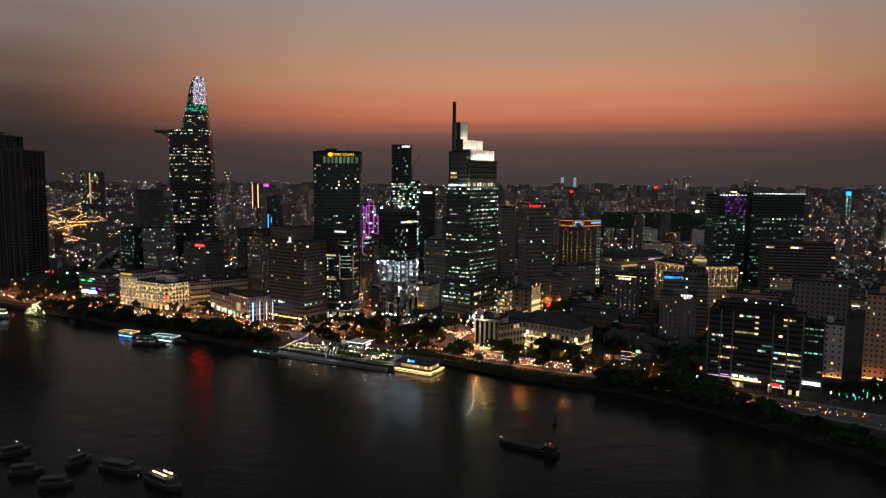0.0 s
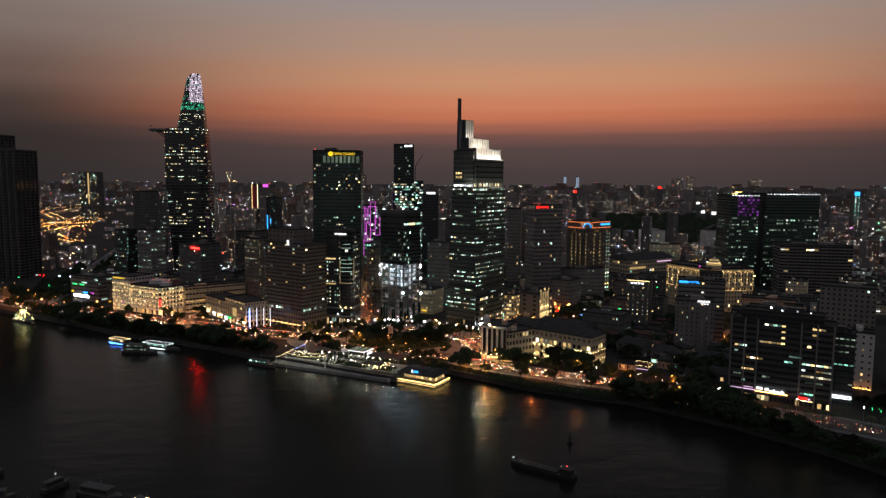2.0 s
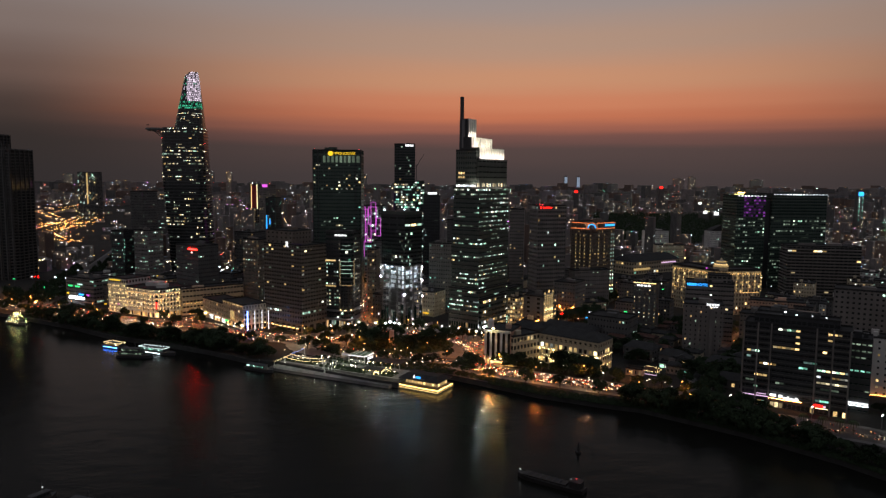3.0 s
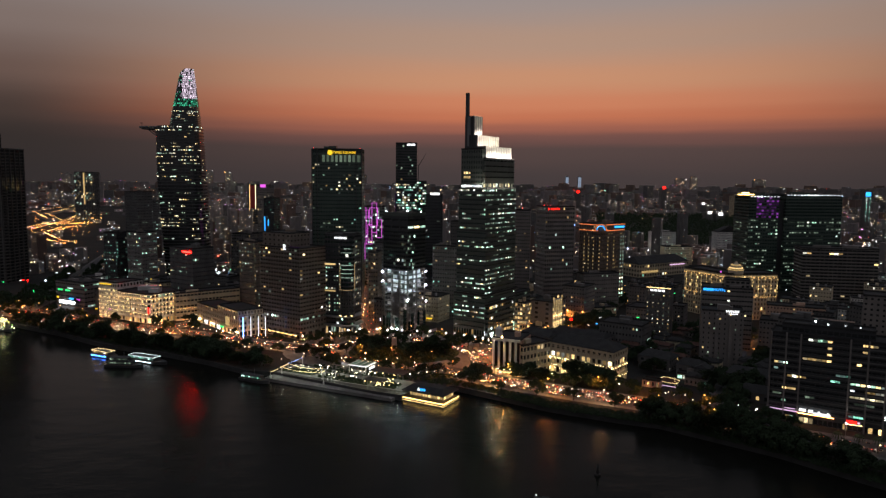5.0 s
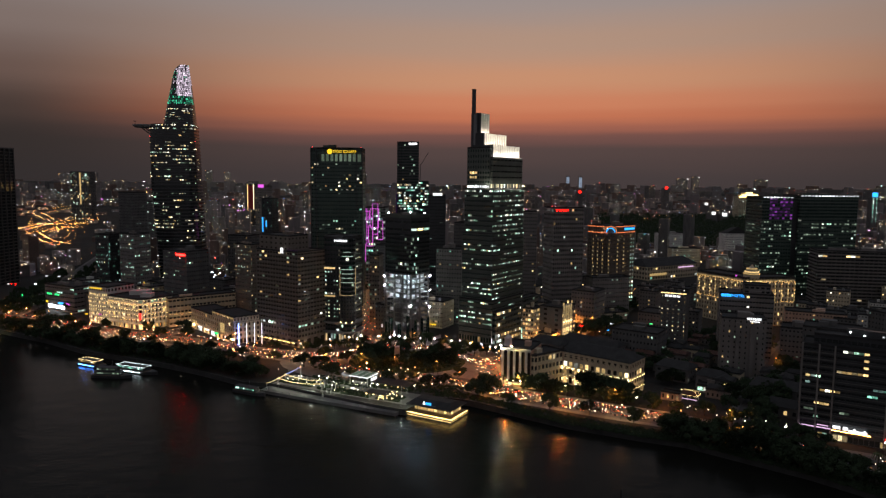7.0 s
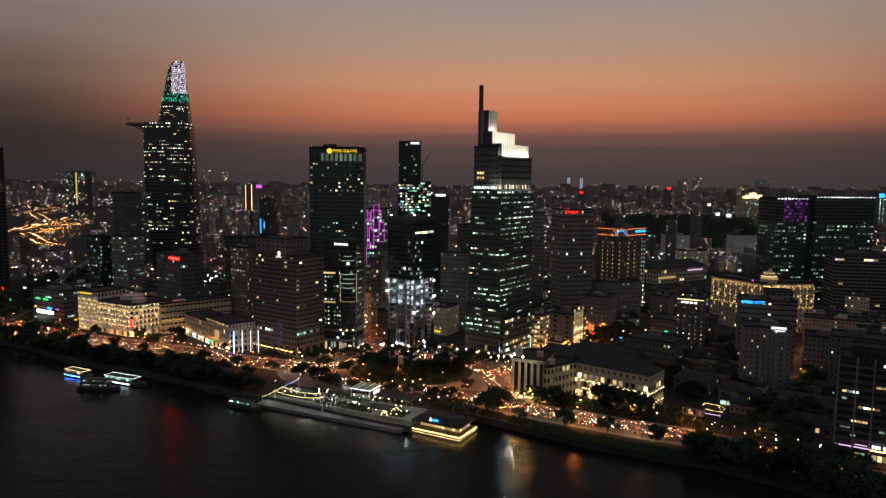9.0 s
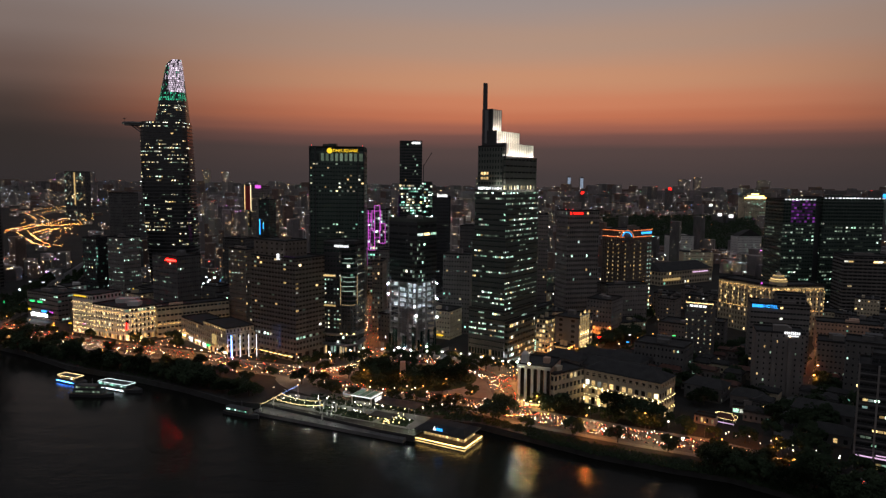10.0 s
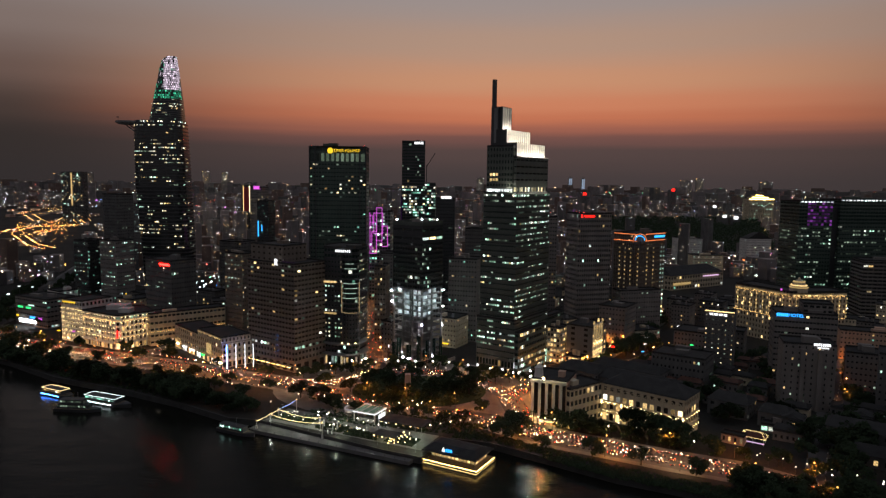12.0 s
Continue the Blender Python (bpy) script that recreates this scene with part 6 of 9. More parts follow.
    for x, y, z in ((-34, 5, 55.5), (-20, 5, 54.6), (-13, 5, 54.4), (-28, 5, 54.4)):
        s = Shape()
        s.tube((x, y, 53), (x, y, z), 0.1)
        s.box(x - 0.4, y - 0.4, z, x + 0.4, y + 0.4, z + 0.6, 1)
        B.add("roof_lamp", s, ["steel", "strip_white" if x == -34 else "win_bright"])
    B.done()
    B = simple_block("glass_annexe", "teal lit glass corner annexe", "building", (247, 409, 3), -33, 14, 18, 42, "black_panel", 11, bay=2.6, glass="glass_green", lit=0.3, wh=0.24, keys=("win_teal", "win_dim", "win_dim"), run=4,
                     seed=253, dark_single=20, close=False)
    for x, w, mat in ((-13.6, 2.0, "sign_blue"), (-11.4, 11.0, "sign_white")):
        s = Shape()
        s.box(x, -1.6, 5.4, x + w, -1.0, 6.4)
        B.add("shop_sign", s, mat, "long bright shop sign")
    # added white strip lights the ground before the annexe
    wash_strip(B, (-13.5, 0), (0, 0), 4.4, 0.9, "strip_white", 0.14)
    B.done()
    B = simple_block("villa_block", "white plastered block washed with warm uplight", "building", (279, 440, 3), -33, 16, 14, 36, "white_paint", 9, bay=4, lit=0.06, keys=("win_warm",), run=1, ww=0.3, wh=0.35, seed=254, close=False)
    # strip added before the foot gives the front its orange wash
    wash_strip(B, (-16, 0), (0, 0), 1.0, 2.0, "strip_sodium", 0.08)
    B.done()
    B = simple_block("apartment_tower", "salmon plastered tower lit orange from the street", "building", (309, 432, 3), -33, 18, 26, 57, "pink_paint", 16, bay=3.2, lit=0.05, keys=("win_warm",), run=1, ww=0.35, wh=0.4, seed=255, close=False)
    # added strip stands in for the orange street light on the tower
    wash_strip(B, (-18, 0), (0, 0), 1.5, 4.0, "strip_sodium", 0.22)
    B.done()


def hung_light_tubes():
    """Tubes of coloured light on thin posts in the yard beyond the apartments."""
    rng = random.Random(61)
    for i in range(16):
        x, y = 250 + rng.uniform(0, 30), 389 + rng.uniform(-8, 9)
        L = thing("light_tube_post", "thin post with an upright coloured light tube", "lamp", pose(x, y, 3), "light tube posts")
        h = rng.uniform(3.0, 8.0)
        s = Shape()
        s.tube((0, 0.12, 0), (0, 0.12, h + 2.0), 0.05)
        part("post", s, "dark_steel", L)
        s = Shape()
        s.tube((0, 0, h), (0, 0, h + rng.uniform(0.8, 2.2)), 0.16, n=6)
        part("light_tube", s, rng.choice(("tube_green", "tube_green", "tube_blue", "sign_white", "tube_red")), L)


lamp_glow("tube_green", (0.05, 1.0, 0.30), 2.2)
lamp_glow("tube_blue", (0.05, 0.35, 1.0), 2.6)
lamp_glow("tube_red", (1.0, 0.12, 0.04), 2.0)
river_apartments()
hung_light_tubes()


def light_posts():
    rng = random.Random(47)
    for i in range(12):
        P = thing("light_post", "slim post wrapped in coloured lights", "lamp", pose(252 + i * 2.6 + rng.uniform(-1, 1), 398 - i * 1.2 + rng.uniform(-3, 3), 3), "coloured light posts")
        s = Shape()
        s.tube((0, 0, 0), (0, 0, 5), 0.1)
        part("post", s, "dark_steel", P)
        s = Shape()
        z = rng.uniform(1.5, 2.5)
        s.tube((0, 0, z), (0, 0, z + rng.uniform(1.2, 2.4)), 0.22)
        part("light", s, rng.choice(("sign_green", "sign_blue", "sign_white", "sign_green")), P)


light_posts()


def market_hall():
    B = Block("market_hall", "long low hall with a violet lit gallery", "building", (370, 1036, 3), 30, "cream_paint", seed=261, dark_single=30)
    P = ring_of(100, 40)
    for j in range(4):
        n = max(4, round((Vector(P[j]) - Vector(P[(j + 1) % 4])).length / 5))
        B.face(P[j], P[(j + 1) % 4], 0, 18, 3, n, ww=0.6, wh=0.5, lit=0.1, keys=("win_warm", "win_teal"), run=2)
    r = Shape()
    r.loft([[(-101, -1, 18), (1, -1, 18), (1, 41, 18), (-101, 41, 18)], [(-92, 19, 27), (-8, 19, 27), (-8, 21, 27), (-92, 21, 27)]])
    B.add("hipped_roof", r, "roof_felt")
    s = Shape()
    s.box(-40, -1.2, 14, -10, -0.6, 15.4)
    B.add("lit_gallery", s, "shop_pink", "violet lit gallery")
    s = Shape()
    s.box(-96, -1.2, 6, -64, -0.6, 9)
    B.add("lit_gallery", s, "win_gold", "yellow lit gallery")
    B.done()


market_hall()


def garden_pavilion():
    """Open pavilion outlined with golden bulbs, beside a small gatehouse on the river road."""
    P = thing("garden_pavilion", "open garden pavilion outlined with golden light strings", "pavilion", pose(149, 489, 3, 0, 0, -36))
    for x in (-5, 0, 5):
        for y in (-3, 3):
            s = Shape()
            s.tube((x, y, 0), (x, y, 3.4), 0.14)
            part("post", s, "white_paint", P)
    s = Shape()
    s.loft([[(-6, -4, 3.4), (6, -4, 3.4), (6, 4, 3.4), (-6, 4, 3.4)], [(-3.5, -0.4, 5.6), (3.5, -0.4, 5.6), (3.5, 0.4, 5.6), (-3.5, 0.4, 5.6)]])
    part("roof", s, "roof_tile", P)
    corners = [(-6, -4), (6, -4), (6, 4), (-6, 4)]
    for i in range(4):
        (a, b), (c, d) = corners[i], corners[(i + 1) % 4]
        s = Shape()
        s.tube((a, b, 3.5), (c, d, 3.5), 0.06, n=4)
        part("light_string", s, "string_gold", P)
        s = Shape()
        s.tube((a, b, 3.55), (math.copysign(3.5, a), math.copysign(0.4, b), 5.75), 0.06, n=4)
        part("light_string", s, "string_gold", P)
    s = Shape()
    s.tube((-3.5, 0, 5.75), (3.5, 0, 5.75), 0.06, n=4)
    part("light_string", s, "string_gold", P)
    s = Shape()
    s.box(-5.5, -3.6, 0.9, 5.5, -3.4, 1.3)
    part("counter_light", s, "shop_pink", P)
    simple_block("gatehouse", "small tan gatehouse lit by a street lamp", "house", (141, 483, 3), -36, 11, 6, 4.5, "pink_paint", 1, bay=3, lit=0.3, keys=("win_warm",), run=1, ww=0.4, seed=271, plant=0, dark_single=6)
    simple_block("kiosk", "low kiosk with a cold white lit front", "building", (172, 497, 3), -30, 14, 7, 4.2, "concrete", 1, bay=3.4, lit=1.2, keys=("win_cool", "win_green"), run=3, ww=0.85, calm=0, seed=272, plant=1, dark_single=6)


lamp_glow("string_gold", (1.0, 0.72, 0.30), 3.4)
garden_pavilion()

lamp_glow("string_glow", (1.0, 0.74, 0.36), 3.5)
lamp_glow("ramp_glow", (0.72, 0.82, 1.0), 0.55, sampled=True)
lamp_glow("string_blue", (0.25, 0.4, 1.0), 3.0)
lamp_glow("gate_glow", (0.95, 1.0, 0.90), 1.1, sampled=True)
lamp_glow("bulb_net", (1.0, 0.8, 0.3), 7.0, 0.8, True, hue=[(0, (1.0, 0.72, 0.22)), (0.45, (0.45, 1.0, 0.25)), (0.7, (1.0, 0.92, 0.6))])

# ---- pier, floating restaurant and boats ----
def pier():
    P = thing("pier_terrace", "paved river terrace with planting and a landing edge", "pier", pose(-70, 492, 3, 0, 0, -26.5))
    s = Shape()
    s.box(-47, -3.5, -3.2, 50, 8.5, -1.2)
    part("deck", s, "paving", P)
    s = Shape()
    s.box(-46, 8.6, -0.3, 50, 30, 0.05)
    part("terrace_paving", s, "paving", P)
    for i in range(18):
        t = Shape()
        t.tube((-46 + i * 5.5, -3.1, -1.2), (-46 + i * 5.5, -3.1, -0.3), 0.12)
        t.tube((-46 + i * 5.5, -3.1, -0.3), (-46 + i * 5.5, -3.1, -0.2), 0.2)
        part("bollard", t, "dark_steel", P)
    for i, (x, y, w, d) in enumerate(((-32, 17, 26, 9), (-6, 15, 16, 8), (14, 14, 20, 8), (36, 16, 16, 10))):
        t = Shape()
        t.box(x - w / 2, y - d / 2, -0.1, x + w / 2, y + d / 2, 0.4)
        part("planter_bed", t, "lawn", P)
    # terrace tables with small lamps
    rng = random.Random(7)
    for i in range(38):
        x, y = rng.uniform(-40, 30), rng.uniform(11, 28)
        T = thing("terrace_table", "small round terrace table with a lamp", "table", P.matrix_basis @ pose(x, y, 0), "terrace tables")
        t = Shape()
        t.tube((0, 0, 0), (0, 0, 0.74), 0.06)
        t.tube((0, 0, 0.74), (0, 0, 0.78), 0.5, n=10)
        part("table", t, "dark_steel", T)
        u = Shape()
        u.tube((0, 0, 0.78), (0, 0, 1.05), 0.14, n=6)
        part("lamp", u, "headlight" if i % 4 == 0 else "win_gold", T)
    # posts and light strings
    posts = [((-109, 510), 3), ((-103.5, 518), 4), ((-100, 523), 5), ((-92, 533), 7), ((-74, 503.5), 7), ((-72, 496), 7)]
    for (x, y), h in posts:
        L = thing("string_post", "steel post carrying strings of warm lights", "post", pose(x, y, 3), "string posts")
        t = Shape()
        t.box(-0.5, -0.5, -1.2, 0.5, 0.5, 0.4)
        t.tube((0, 0, 0.4), (0, 0, h), 0.16)
        part("pole", t, "white_paint", L)
        u = Shape()
        u.box(-0.3, -0.3, h, 0.3, 0.3, h + 0.5)
        part("cap", u, "win_gold", L)
    def string(a, b, ha, hb, sag, mat):
        s = Shape()
        n = 14
        pts = []
        for i in range(n + 1):
            t = i / n
            pts.append((a[0] + (b[0] - a[0]) * t, a[1] + (b[1] - a[1]) * t, 3 + ha + (hb - ha) * t - sag * 4 * t * (1 - t)))
        for p, q in zip(pts, pts[1:]):
            s.tube(p, q, 0.075, n=4)
        solid("light_string", s, mat, "sagging string of warm lights", "string lights", group="light strings")
    string(posts[0][0], posts[1][0], 3, 4, 0.4, "string_glow")
    string(posts[1][0], posts[2][0], 4, 5, 0.3, "string_glow")
    string(posts[2][0], posts[3][0], 5, 7, 0.3, "string_blue")
    string(posts[1][0], posts[5][0], 4, 7, 1.6, "string_glow")
    string(posts[2][0], posts[4][0], 5, 7, 1.4, "string_glow")
    # lit gate frames on the terrace
    for i, (x, y) in enumerate(((-74, 509), (-66.5, 505), (-68.5, 499))):
        G = thing("light_gate", "white lit portal frame on the terrace", "frame", pose(x, y, 3, 0, 0, -26), "light gates")
        h = 5 if i < 2 else 2.6
        for sx in (-1.3, 1.3):
            t = Shape()
            t.box(sx - 0.2, -0.2, 0, sx + 0.2, 0.2, h)
            part("upright", t, "grey_panel", G)
            u = Shape()
            u.box(sx - 0.06, -0.42, 0.5, sx + 0.06, -0.31, h - 0.3)
            part("light_tube", u, "gate_glow", G)
        t = Shape()
        t.box(-2.1, -0.4, h, 2.1, 0.4, h + 0.4)
        part("beam", t, "grey_panel", G)
    for i in range(14):
        x, y = -43 + i * 6.9 + rng.uniform(-2.6, 2.6), 5.0 if i % 3 == 1 else rng.uniform(15, 25)
        L = thing("terrace_lamp", "terrace lamp post with cold white light", "lamp", P.matrix_basis @ pose(x, y, -1.2 if y < 8 else 0), "terrace lamps")
        t = Shape()
        t.tube((0, 0, 0), (0, 0, 5.0), 0.07)
        part("pole", t, "steel", L)
        t = Shape()
        t.box(-0.5, -0.3, 5.0, 0.5, 0.3, 5.12)
        part("housing", t, "steel", L)
        t = Shape()
        t.face([(-0.45, 0.25, 4.98), (0.45, 0.25, 4.98), (0.45, -0.25, 4.98), (-0.45, -0.25, 4.98)])
        part("bulb", t, "terrace_bulb", L)
    # the white canopy of the boat station
    C = thing("station_canopy", "white flat canopy with a sweeping glass ramp", "canopy", pose(-49.5, 521, 3, 0, 0, -26) @ Matrix.Diagonal((0.8, 0.85, 0.9, 1)))
    t = Shape()
    t.box(-9, -7, 6.0, 8, 8, 6.5)
    part("roof", t, "white_paint", C)
    for i in range(3):
        t = Shape()
        t.box(-8 + i * 5.3, -6, 6.5, -4 + i * 5.3, 7, 6.75)
        part("skylight", t, "win_dim", C)
    for x, y in ((-8.5, -6.5), (7.5, -6.5), (7.5, 7.5), (-8.5, 7.5), (7.5, 0)):
        t = Shape()
        t.box(x - 0.3, y - 0.3, 0, x + 0.3, y + 0.3, 6)
        part("pillar", t, "white_paint", C)
    for x0, y0, x1, y1 in ((8, -7, 8.4, 8), (-9, -7.4, 8, -7)):
        t = Shape()
        t.box(x0, y0, 5.9, x1, y1, 6.3)
        part("edge_light", t, "sign_white", C)
    t = Shape()
    rings = []
    for k in range(21):
        a = radians(70 + k * 10.5)
        z = 0.8 + 0.17 * k
        rings.append([(-13 + r * math.cos(a), 7 + r * 1.35 * math.sin(a), z + dz) for r, dz in ((7.4, 0), (9.2, 0), (9.2, 1.4), (8.95, 1.4), (8.95, 0.3), (7.65, 0.3), (7.65, 1.4), (7.4, 1.4))])
    t.loft(rings)
    part("ramp", t, "white_paint", C, "curved white glazed ramp")
    # glowing strip added along the ramp so that its curve shows
    t = Shape()
    t.loft([[(-13 + r * math.cos(radians(70 + k * 10.5)), 7 + r * 1.35 * math.sin(radians(70 + k * 10.5)), 2.25 + 0.17 * k + dz) for r, dz in ((8.9, 0), (9.25, 0), (9.25, 0.25), (8.9, 0.25))] for k in range(21)])
    part("rail_light", t, "ramp_glow", C, "pale glow added to show the ramp edge")
    t = Shape()
    t.box(-6, -6.6, 0.6, 6, -6.4, 2.8)
    part("lit_window", t, "win_warm", C)
    t = Shape()
    t.box(8.5, -3, 1, 8.7, 5, 4.8)
    part("light_panel", t, "sign_white", C)
    # flat roofs beside it
    for x, y, w, d, h, l in ((-30, 508, 26, 12, 4.2, "low dark terrace roof"), (-38, 490, 14, 8, 3.6, "open cafe roof hung with lamps")):
        K = thing("terrace_roof", l + " on slim posts", "roof", pose(x, y, 3, 0, 0, -26), "terrace roofs")
        t = Shape()
        t.box(-w / 2, -d / 2, h, w / 2, d / 2, h + 0.3)
        part("roof", t, "roof_felt", K)
        for sx in (-1, 1):
            for sy in (-1, 1):
                t = Shape()
                t.tube((sx * (w / 2 - 0.4), sy * (d / 2 - 0.4), 0), (sx * (w / 2 - 0.4), sy * (d / 2 - 0.4), h), 0.12)
                part("post", t, "steel", K)
        for i in range(6):
            t = Shape()
            xx = -w / 2 + (i + 0.5) * w / 6
            t.box(xx - 0.3, -d / 2 - 0.2, h - 0.5, xx + 0.3, -d / 2, h - 0.2)
            part("lamp", t, "win_gold" if i % 2 else "strip_warm", K)
    for i in range(16):
        x, y = rng.uniform(-38, -24), rng.uniform(478, 494)
        L = thing("lantern_pole", "thin pole with a warm globe lamp", "lamp", pose(x, y, 3), "lantern poles")
        t = Shape()
        t.tube((0, 0, 0), (0, 0, 3.2), 0.05)
        part("pole", t, "dark_steel", L)
        t = Shape()
        t.tube((0, 0, 3.2), (0, 0, 3.6), 0.22, n=8)
        part("globe", t, "strip_warm", L)


pier()


def hull(length, beam, depth, sheer=0.6, n=13, bow=0.35):
    """A boat's hull along x, the bow at +x, the keel below the water."""
    rings = []
    for i in range(n):
        t = i / (n - 1)
        x = (t - 0.5) * length
        k = 1.0 if t < 1 - bow else math.cos((t - 1 + bow) / bow * 1.45)
        k *= 0.85 + 0.15 * min(1, t * 6)
        top = depth * 0.6 + sheer * max(0, t - 0.6) ** 2 * 6
        w = beam / 2 * max(k, 0.04)
        rings.append([(x, -w, top), (x, -w * 0.9, 0), (x, -w * 0.5, -depth * 0.4), (x, w * 0.5, -depth * 0.4), (x, w * 0.9, 0), (x, w, top)])
    s = Shape()
    s.loft(rings)
    return s


def cabin(x0, x1, w, z0, z1, lit, parent, mat="boat_white"):
    s = Shape()
    s.loft([[(x0, -w, z0), (x1, -w, z0), (x1, w, z0), (x0, w, z0)], [(x0 + 0.3, -w + 0.15, z1), (x1 - 0.7, -w + 0.15, z1), (x1 - 0.7, w - 0.15, z1), (x0 + 0.3, w - 0.15, z1)]])
    c = part("cabin", s, mat, parent)
    n = max(2, int((x1 - x0) / 1.6))
    for i in range(n):
        for sy in (-1, 1):
            t = Shape()
            a = x0 + 0.6 + i * (x1 - x0 - 1.4) / n
            t.box(a, sy * w - 0.04, z0 + (z1 - z0) * 0.4, a + (x1 - x0 - 1.4) / n * 0.7, sy * w + 0.04, z0 + (z1 - z0) * 0.8)
            part("window", t, lit, c)
    r = Shape()
    r.box(x0 - 0.2, -w - 0.2, z1, x1 - 0.2, w + 0.2, z1 + 0.15)
    part("roof", r, mat, c)


def restaurant_boat():
    """Wide moored restaurant, its lower edge outlined in gold, a blue roof sign."""
    B = thing("floating_restaurant", "moored restaurant barge edged with golden light", "restaurant", pose(-2.6, 473.6, 0, 0, 0, -31) @ Matrix.Diagonal((0.912, 0.9, 1, 1)))
    s = Shape()
    s.box(-17, -14, -1, 17, 9, 1.8)
    part("pontoon", s, "boat_dark", B)
    s = Shape()
    s.box(-15.5, -12, 1.8, 15.5, 8, 2.0)
    part("deck", s, "wood_deck", B)
    s = Shape()
    s.box(-13, -7, 2.0, 13, 6.5, 5.6)
    part("saloon", s, "cream_paint", B)
    for i in range(11):
        t = Shape()
        t.box(-12.4 + i * 2.3, -7.1, 2.5, -10.8 + i * 2.3, -6.98, 5.0)
        part("window", t, "win_gold", B)
    for i in range(5):
        t = Shape()
        t.box(12.98, -6 + i * 2.5, 2.5, 13.1, -4.3 + i * 2.5, 5.0)
        part("window", t, "win_gold", B)
    s = Shape()
    s.loft([[(-16, -12.5, 6.2), (16, -12.5, 6.2), (16, 8.5, 6.2), (-16, 8.5, 6.2)], [(-12, -6, 8.6), (12, -6, 8.6), (12, 2, 8.6), (-12, 2, 8.6)]])
    part("roof", s, "roof_felt", B, "broad dark hipped roof")
    s = Shape()
    s.box(-16, -12.5, 5.7, 16, 8.5, 6.2)
    part("eaves", s, "dark_steel", B)
    for x0, y0, x1, y1, mat in ((-17.2, -14.3, 17.2, -14.0, "strip_gold"), (17.0, -14.3, 17.3, 7, "strip_gold"), (-17.2, -14.3, -16.9, -6, "strip_gold")):
        t = Shape()
        t.box(x0, y0, 1.9 if mat == "strip_gold" else 5.3, x1, y1, 2.15 if mat == "strip_gold" else 5.6)
        part("light_line", t, mat, B)
    for x0, y0, x1, y1 in ((-17, -14.2, 17, -14.1), (16.9, -14.2, 17, 7)):
        t = Shape()
        t.box(x0, y0, 0.5, x1, y1, 0.8)
        part("water_line_light", t, "win_gold", B)
    for i in range(9):
        t = Shape()
        t.tube((-15.4 + i * 3.8, -12, 2), (-15.4 + i * 3.8, -12, 5.8), 0.1)
        part("post", t, "dark_steel", B)
    for i in range(8):
        t = Shape()
        t.tube((-14 + i * 3.9, -10, 2), (-14 + i * 3.9, -10, 2.75), 0.06)
        t.tube((-14 + i * 3.9, -10, 2.75), (-14 + i * 3.9, -10, 2.8), 0.6, n=10)
        part("table", t, "wood_deck", B)
    s = Shape()
    s.loft([[(-4.4, -11.6, 7.0), (-2.6, -11.6, 7.0), (-2.6, -11.2, 7.0), (-4.4, -11.2, 7.0)], [(-3.6, -11.6, 8.9), (-3.4, -11.6, 8.9), (-3.4, -11.2, 8.9), (-3.6, -11.2, 8.9)]])
    part("sign_emblem", s, "sign_white", B, "white triangle emblem")
    s = Shape()
    bars(s, -2.2, 1.8, 7.1, 8.4, 3, -11.2, 0.25)
    part("roof_sign", s, "sign_blue", B, "blue lit roof sign")
    s = Shape()
    s.box(-6, -11.9, 6.2, 5, -11.0, 6.9)
    part("sign_rail", s, "dark_steel", B)


restaurant_boat()


def passenger_boat(x, y, ang, length, beam, lit, label, strip_mat=None, decks=2, name="passenger_boat", paint="boat_grey"):
    B = thing(name, label, "boat", pose(x, y, 0, 0, 0, ang), "boats")
    part("hull", hull(length, beam, 3.0), paint, B)
    s = Shape()
    s.box(-length * 0.46, -beam * 0.42, 1.8, length * 0.3, beam * 0.42, 1.95)
    part("deck", s, "wood_deck", B)
    for d in range(decks):
        cabin(-length * 0.42 + d * 1.5, length * (0.26 - 0.1 * d), beam * (0.36 - 0.04 * d), 1.95 + d * 2.6, 4.3 + d * 2.6, lit, B, paint)
    z = 4.5 + (decks - 1) * 2.6
    t = Shape()
    t.tube((0, 0, z), (0, 0, z + 4), 0.07)
    part("mast", t, "steel", B)
    if strip_mat:
        for sy in (-1, 1):
            for k in range(decks):
                t = Shape()
                t.box(-length * 0.43 + k, sy * beam * 0.4 - 0.07, 4.5 + k * 2.6, length * (0.25 - 0.1 * k), sy * beam * 0.4 + 0.07, 4.62 + k * 2.6)
                part("light_strip", t, strip_mat[k % len(strip_mat)], B)
        for x in (-length * 0.43, length * 0.25):
            t = Shape()
            t.box(x - 0.07, -beam * 0.4, 4.5, x + 0.07, beam * 0.4, 4.62)
            part("light_strip", t, strip_mat[0], B)
        t = Shape()
        t.box(-length * 0.4, -beam * 0.5 - 0.1, 1.1, length * 0.2, -beam * 0.5, 1.3)
        part("light_strip", t, strip_mat[-1], B)
    return B


passenger_boat(-245, 571, -27, 26, 8, "win_warm", "restaurant boat outlined with white and blue light", ("line_warm", "line_blue"), 1)
passenger_boat(-219, 543, -6, 27, 7.5, "win_dim", "dark moored ferry with two decks")
passenger_boat(-208, 556, -24, 36, 9, "win_teal", "moored dinner boat with bright white light lines", ("roof_line", "line_white"), 1)
passenger_boat(-402, 651, -28, 30, 8, "win_gold", "lit dinner boat at the quay", ("line_white", "line_warm"))
boat = passenger_boat(-374, 660, -28, 24, 8, "win_teal", "moored boat hung with nets of yellow and green bulbs", None)
rng = random.Random(53)
bulbs = Shape()
